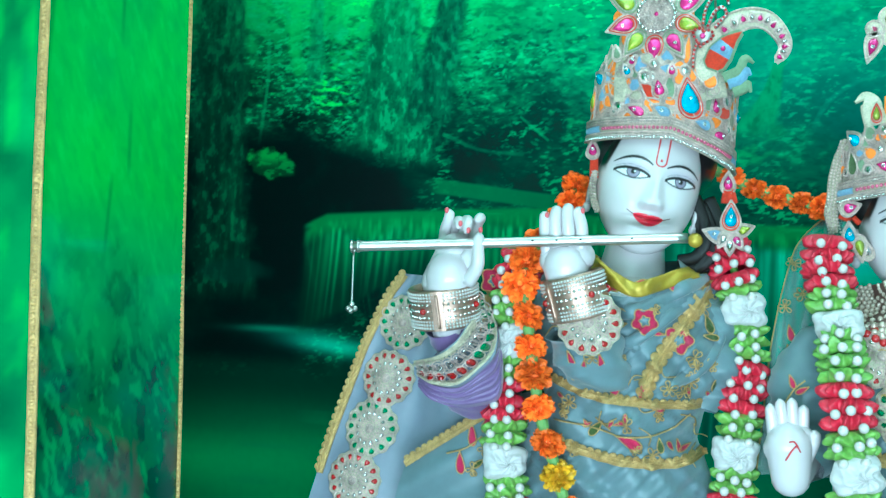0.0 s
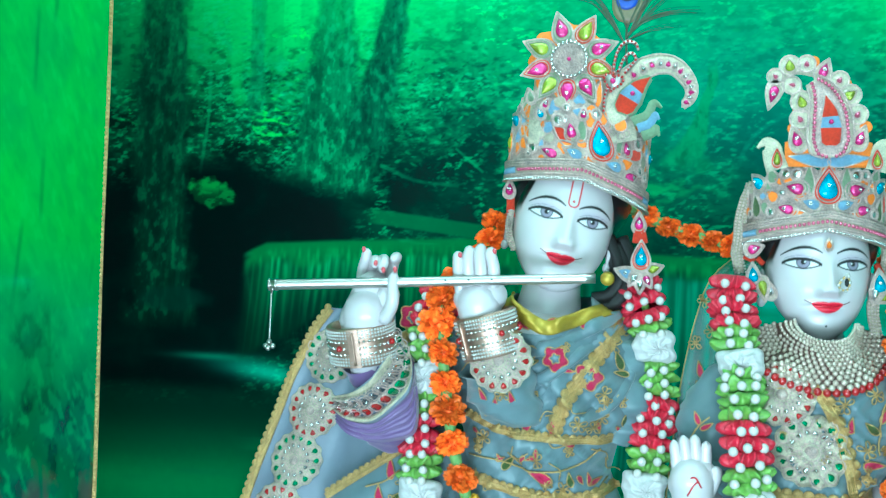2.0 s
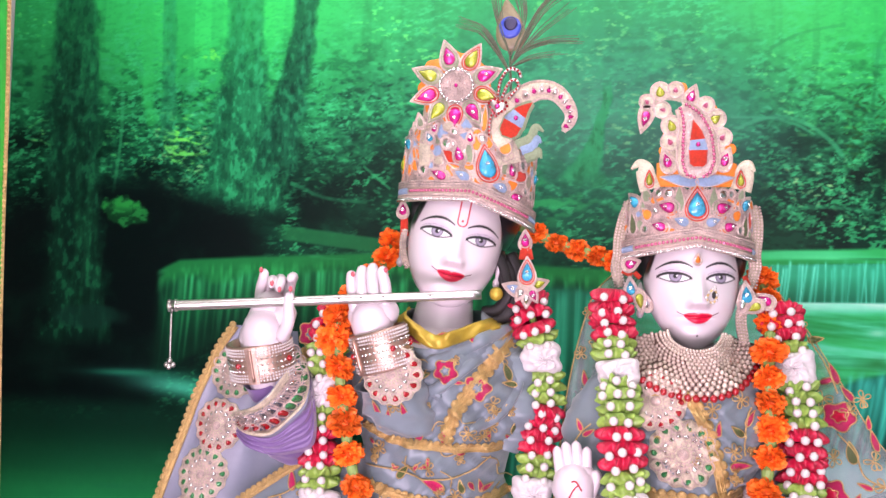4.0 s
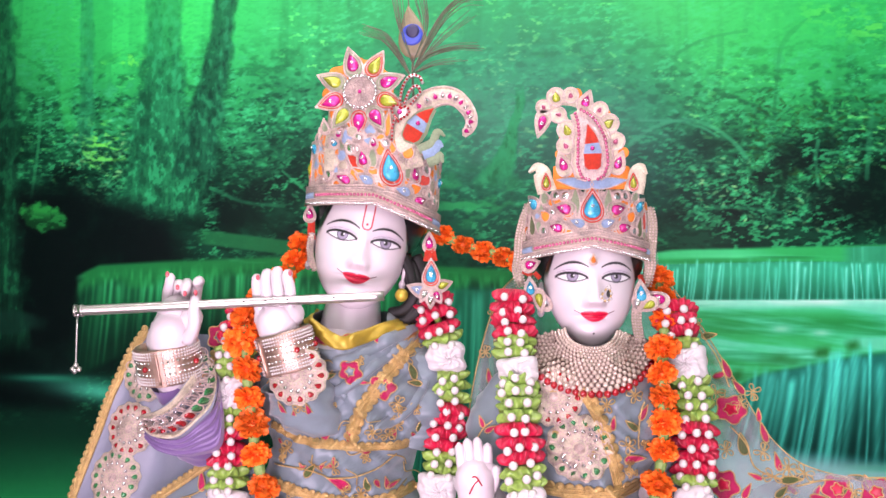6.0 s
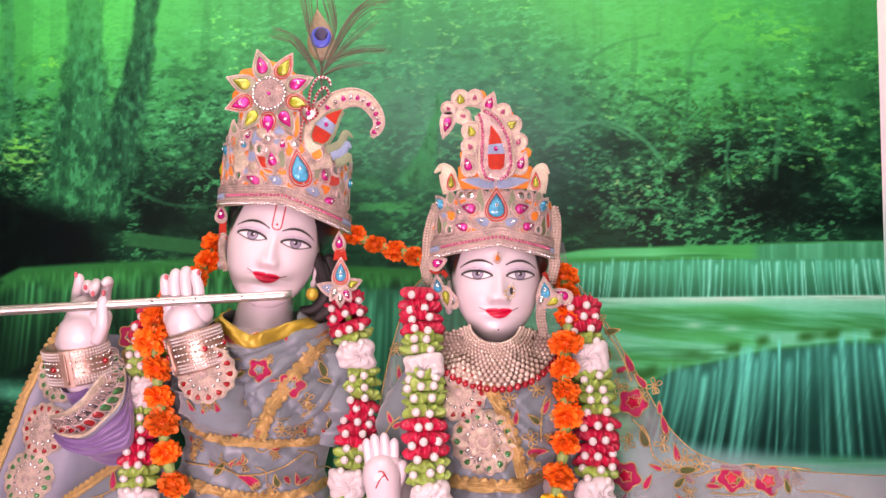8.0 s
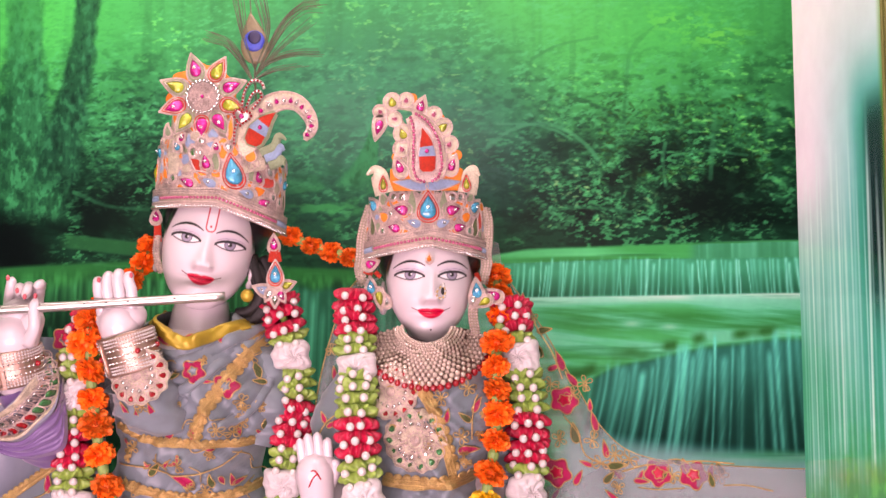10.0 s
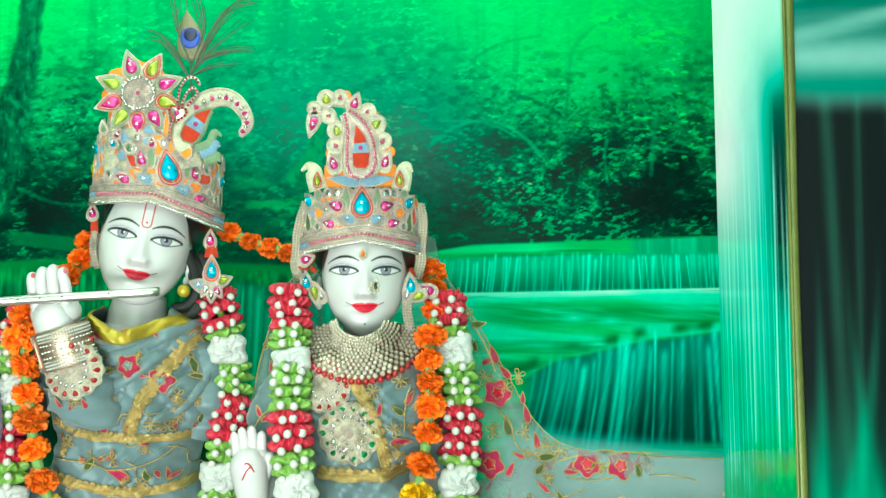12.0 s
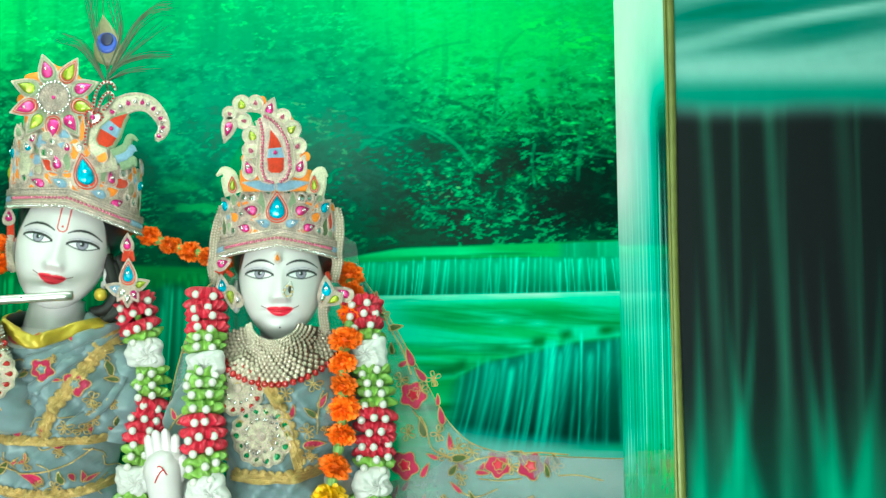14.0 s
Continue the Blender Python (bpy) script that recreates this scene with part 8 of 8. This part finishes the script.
pendant(None, "pair of silver leaf ear drops with gems beside the crown",
        [((0.1746, -0.63, 1.6295), 0.020, 0.016, 20, M_MAG, None), ((0.1738, -0.63, 1.5928), 0.024, 0.015, 95, M_CYAN, None), ((0.1882, -0.63, 1.5723), 0.026, 0.014, 280, M_LIME, None), ((0.197, -0.625, 1.5725), 0.022, 0.012, 110, M_MIRROR, None)],
        [[(0.1616, -0.62, 1.6191), (0.1754, -0.625, 1.6127)], [(0.1797, -0.62, 1.6174), (0.1887, -0.62, 1.6084)]],
        [([(0.172, -0.6, 1.73), (0.163, -0.6, 1.7), (0.1571, -0.6, 1.6731), (0.1556, -0.6, 1.645), (0.1526, -0.6, 1.6219), (0.1582, -0.6, 1.5954)], 0.019, M_PALE)])
pendant(None, "pair of silver leaf ear drops with a beaded tassel",
        [((0.3455, -0.63, 1.5858), 0.028, 0.018, 95, M_CYAN, None), ((0.3725, -0.62, 1.5782), 0.024, 0.016, 150, M_MAG, None), ((0.3568, -0.63, 1.5664), 0.022, 0.014, 210, M_LIME, None), ((0.3393, -0.63, 1.569), 0.02, 0.012, 260, M_MIRROR, None)],
        [[(0.3451, -0.61, 1.6141), (0.3497, -0.62, 1.6003)]],
        [([(0.3592, -0.6, 1.7234), (0.3636, -0.6, 1.7), (0.3636, -0.6, 1.6734), (0.3609, -0.6, 1.645), (0.3619, -0.6, 1.6281), (0.3547, -0.6, 1.5965)], 0.019, M_PALE), ([(0.34, -0.62, 1.5691), (0.339, -0.62, 1.5424), (0.3442, -0.62, 1.5115)], 0.016, M_PALE)])
pearl_drop = thing("ear_stud", "round gold ear stud", "earring", group="ear studs")
part("ball", Kit().ball((-0.0351, -0.6, 1.5804), 0.011, 10, 14), M_GOLDSATIN, pearl_drop)


# ---- veil ----
veil = thing("veil", "sheer grey net veil embroidered with pink flowers and gold vines", "veil")
k, vpts = sheet([(0.3571, -0.5, 1.633), (0.3965, -0.53, 1.5568), (0.4113, -0.56, 1.4472), (0.4197, -0.56, 1.3388), (0.4237, -0.56, 1.2492), (0.4271, -0.56, 1.0719), (0.6106, -0.6, 1.0468)],
                [(0.3994, -0.5, 1.6093), (0.449, -0.55, 1.5341), (0.5022, -0.58, 1.4407), (0.5509, -0.62, 1.3573), (0.6127, -0.68, 1.3223), (0.7688, -0.74, 1.3154), (0.8882, -0.78, 1.3183)], 60, 44, 0.010, 21, 0.0)
part("net", k, M_NET, veil)
on_veil = on_sheet(vpts)
k, wpts = sheet([(0.4237, -0.56, 1.2537), (0.4964, -0.58, 1.2721), (0.5549, -0.64, 1.3086), (0.6127, -0.68, 1.3223), (0.6928, -0.71, 1.3171), (0.7688, -0.74, 1.3154), (0.8882, -0.78, 1.3183)],
                [(0.4269, -0.56, 1.028), (0.5117, -0.58, 1.0371), (0.5686, -0.64, 1.0572), (0.6251, -0.68, 1.0713), (0.7042, -0.71, 1.0832), (0.7791, -0.74, 1.095), (0.8969, -0.78, 1.1114)], 40, 20, 0.008, 23, 0.0)
part("net", k, M_NET, veil)
k, lpts = sheet([(0.1751, -0.48, 1.643), (0.1229, -0.5, 1.5934), (0.1005, -0.52, 1.5354), (0.08, -0.55, 1.4419), (0.0695, -0.58, 1.3523), (0.0587, -0.6, 1.2468)],
                [(0.2003, -0.52, 1.6123), (0.1641, -0.56, 1.5547), (0.156, -0.58, 1.4812), (0.1573, -0.6, 1.4099), (0.1586, -0.62, 1.3407), (0.159, -0.62, 1.2528)], 50, 24, 0.008, 25, 0.0)
part("net", k, M_NET, veil)
k, hpts = sheet([(0.1743, -0.46, 1.6738), (0.2282, -0.43, 1.7162), (0.3078, -0.43, 1.7162), (0.3841, -0.46, 1.6742)], [(0.1215, -0.46, 1.4179), (0.2191, -0.44, 1.3985), (0.3266, -0.44, 1.4002), (0.4308, -0.46, 1.4226)], 30, 20, 0.006, 27, 0.0)
part("net", k, M_NET, veil)
edge = vpts[:, -1, :]
part("edging", Kit().tube([(p[0], p[1] - 0.002, p[2]) for p in edge], 0.0009, 6), M_GOLD, veil, "gold thread edge")
part("edging", Kit().tube([(p[0], p[1] - 0.002, p[2]) for p in lpts[:, 0, :]], 0.0012, 6), M_GOLD, veil)
for p, r, tn in (((0.4872, -0.59, 1.4056), 0.021, 0.3), ((0.472, -0.58, 1.2909), 0.022, 1.2), ((0.6221, -0.68, 1.3011), 0.019, 2.0), ((0.6728, -0.71, 1.3005), 0.020, 0.7)):
    blossom(veil, on_veil, p[0], p[2], r, tn, M_PINK, M_RED)
sprig(veil, on_veil, [(0.4221, -0.55, 1.5753), (0.4477, -0.56, 1.5205), (0.4686, -0.57, 1.4847), (0.4846, -0.58, 1.4405)], [((0.4585, -0.56, 1.5206), 0.026, 10), ((0.4508, -0.57, 1.4845), 0.02, 100)],
      [((0.4239, -0.55, 1.5735), 0.022, 90), ((0.4818, -0.57, 1.4704), 0.034, 110), ((0.4996, -0.58, 1.4407), 0.03, 130), ((0.4729, -0.57, 1.4595), 0.022, 30)])
sprig(veil, on_veil, [(0.487, -0.59, 1.3791), (0.507, -0.6, 1.3541), (0.518, -0.61, 1.3207), (0.5484, -0.63, 1.307)], [((0.5027, -0.6, 1.354), 0.034, 100), ((0.5633, -0.64, 1.3088), 0.03, 10), ((0.5524, -0.63, 1.2883), 0.024, 60)],
      [((0.534, -0.61, 1.3732), 0.03, 100), ((0.5291, -0.6, 1.3984), 0.02, 90), ((0.5179, -0.61, 1.3069), 0.02, 160), ((0.5472, -0.62, 1.3331), 0.026, 95), ((0.5064, -0.6, 1.2843), 0.026, 60)])
sprig(veil, on_veil, [(0.5696, -0.65, 1.3003), (0.5984, -0.67, 1.3098), (0.6344, -0.69, 1.316), (0.6822, -0.72, 1.3215), (0.7305, -0.74, 1.3193)], [((0.648, -0.7, 1.3194), 0.022, 170), ((0.7103, -0.73, 1.3125), 0.022, 120)],
      [((0.6638, -0.7, 1.3133), 0.026, 120), ((0.6976, -0.72, 1.3059), 0.026, 80), ((0.5981, -0.67, 1.2874), 0.022, 0)])
for i, p in enumerate(((0.4349, -0.555, 1.5432), (0.5005, -0.59, 1.4147), (0.5225, -0.59, 1.4328), (0.54, -0.63, 1.3111), (0.5603, -0.635, 1.325), (0.5823, -0.65, 1.3191), (0.4669, -0.58, 1.4313), (0.5286, -0.6, 1.3458), (0.478, -0.59, 1.3436), (0.6422, -0.69, 1.2999), (0.7101, -0.73, 1.3014))):
    curl(veil, on_veil, p, 0.012, 800 + i)
rng = np.random.RandomState(77)
on_low = on_sheet(wpts)
for i in range(34):
    a = rng.uniform(0.45, 0.86)
    b = rng.uniform(1.2, 1.305) if a > 0.56 else rng.uniform(1.2, 1.27)
    if i % 4 == 0:
        curl(veil, on_low, (a, 0, b), rng.uniform(0.007, 0.012), 860 + i)
    elif i % 4 == 1:
        patch(veil, on_low, drop(a, b, rng.uniform(0.016, 0.028), 0.008, rng.uniform(40, 140), 14), M_PINK, "petal", 0.0014, 0.001, M_GOLD, 0.0008)
    elif i % 4 == 2:
        patch(veil, on_low, drop(a, b, rng.uniform(0.014, 0.022), 0.008, rng.uniform(0, 180), 14), M_LEAFTH, "leaf", 0.0014, 0.001, M_GOLD, 0.0008)
    else:
        q = smooth_path([(a - 0.03, b), (a, b + rng.uniform(-0.012, 0.012)), (a + 0.035, b + rng.uniform(-0.01, 0.01))], 16)
        part("stem", Kit().tube([on_low(x, z, 0.001) for x, z in q], 0.0010, 5), M_GOLD, veil)
on_left = on_sheet(lpts)
for i, p in enumerate(((0.1107, -0.53, 1.5545), (0.0984, -0.55, 1.4888), (0.1218, -0.55, 1.5077))):
    curl(veil, on_left, p, 0.010, 830 + i)
sprig(veil, on_left, [(0.0823, -0.57, 1.3697), (0.0932, -0.57, 1.4065), (0.1015, -0.56, 1.4336)], [], [((0.1051, -0.56, 1.4503), 0.024, 100), ((0.0869, -0.57, 1.3835), 0.022, 120)])

# dark hair roll behind the flute statue's neck
hair = thing("hair_roll", "black hair roll behind the neck", "hair")
for q in range(9):
    strand = smooth_path([(-0.0276, -0.555, 1.6382), (-0.0132, -0.56, 1.605), (-0.0083, -0.565, 1.572), (-0.0231, -0.565, 1.5476), (-0.0476, -0.56, 1.5417)], 20)
    part("strand", Kit().tube(strand + np.array((0.012 * math.sin(q * 2.1), 0.012 * math.cos(q * 1.7), 0.01 * math.sin(q))), 0.010, 8), M_BLACK, hair)
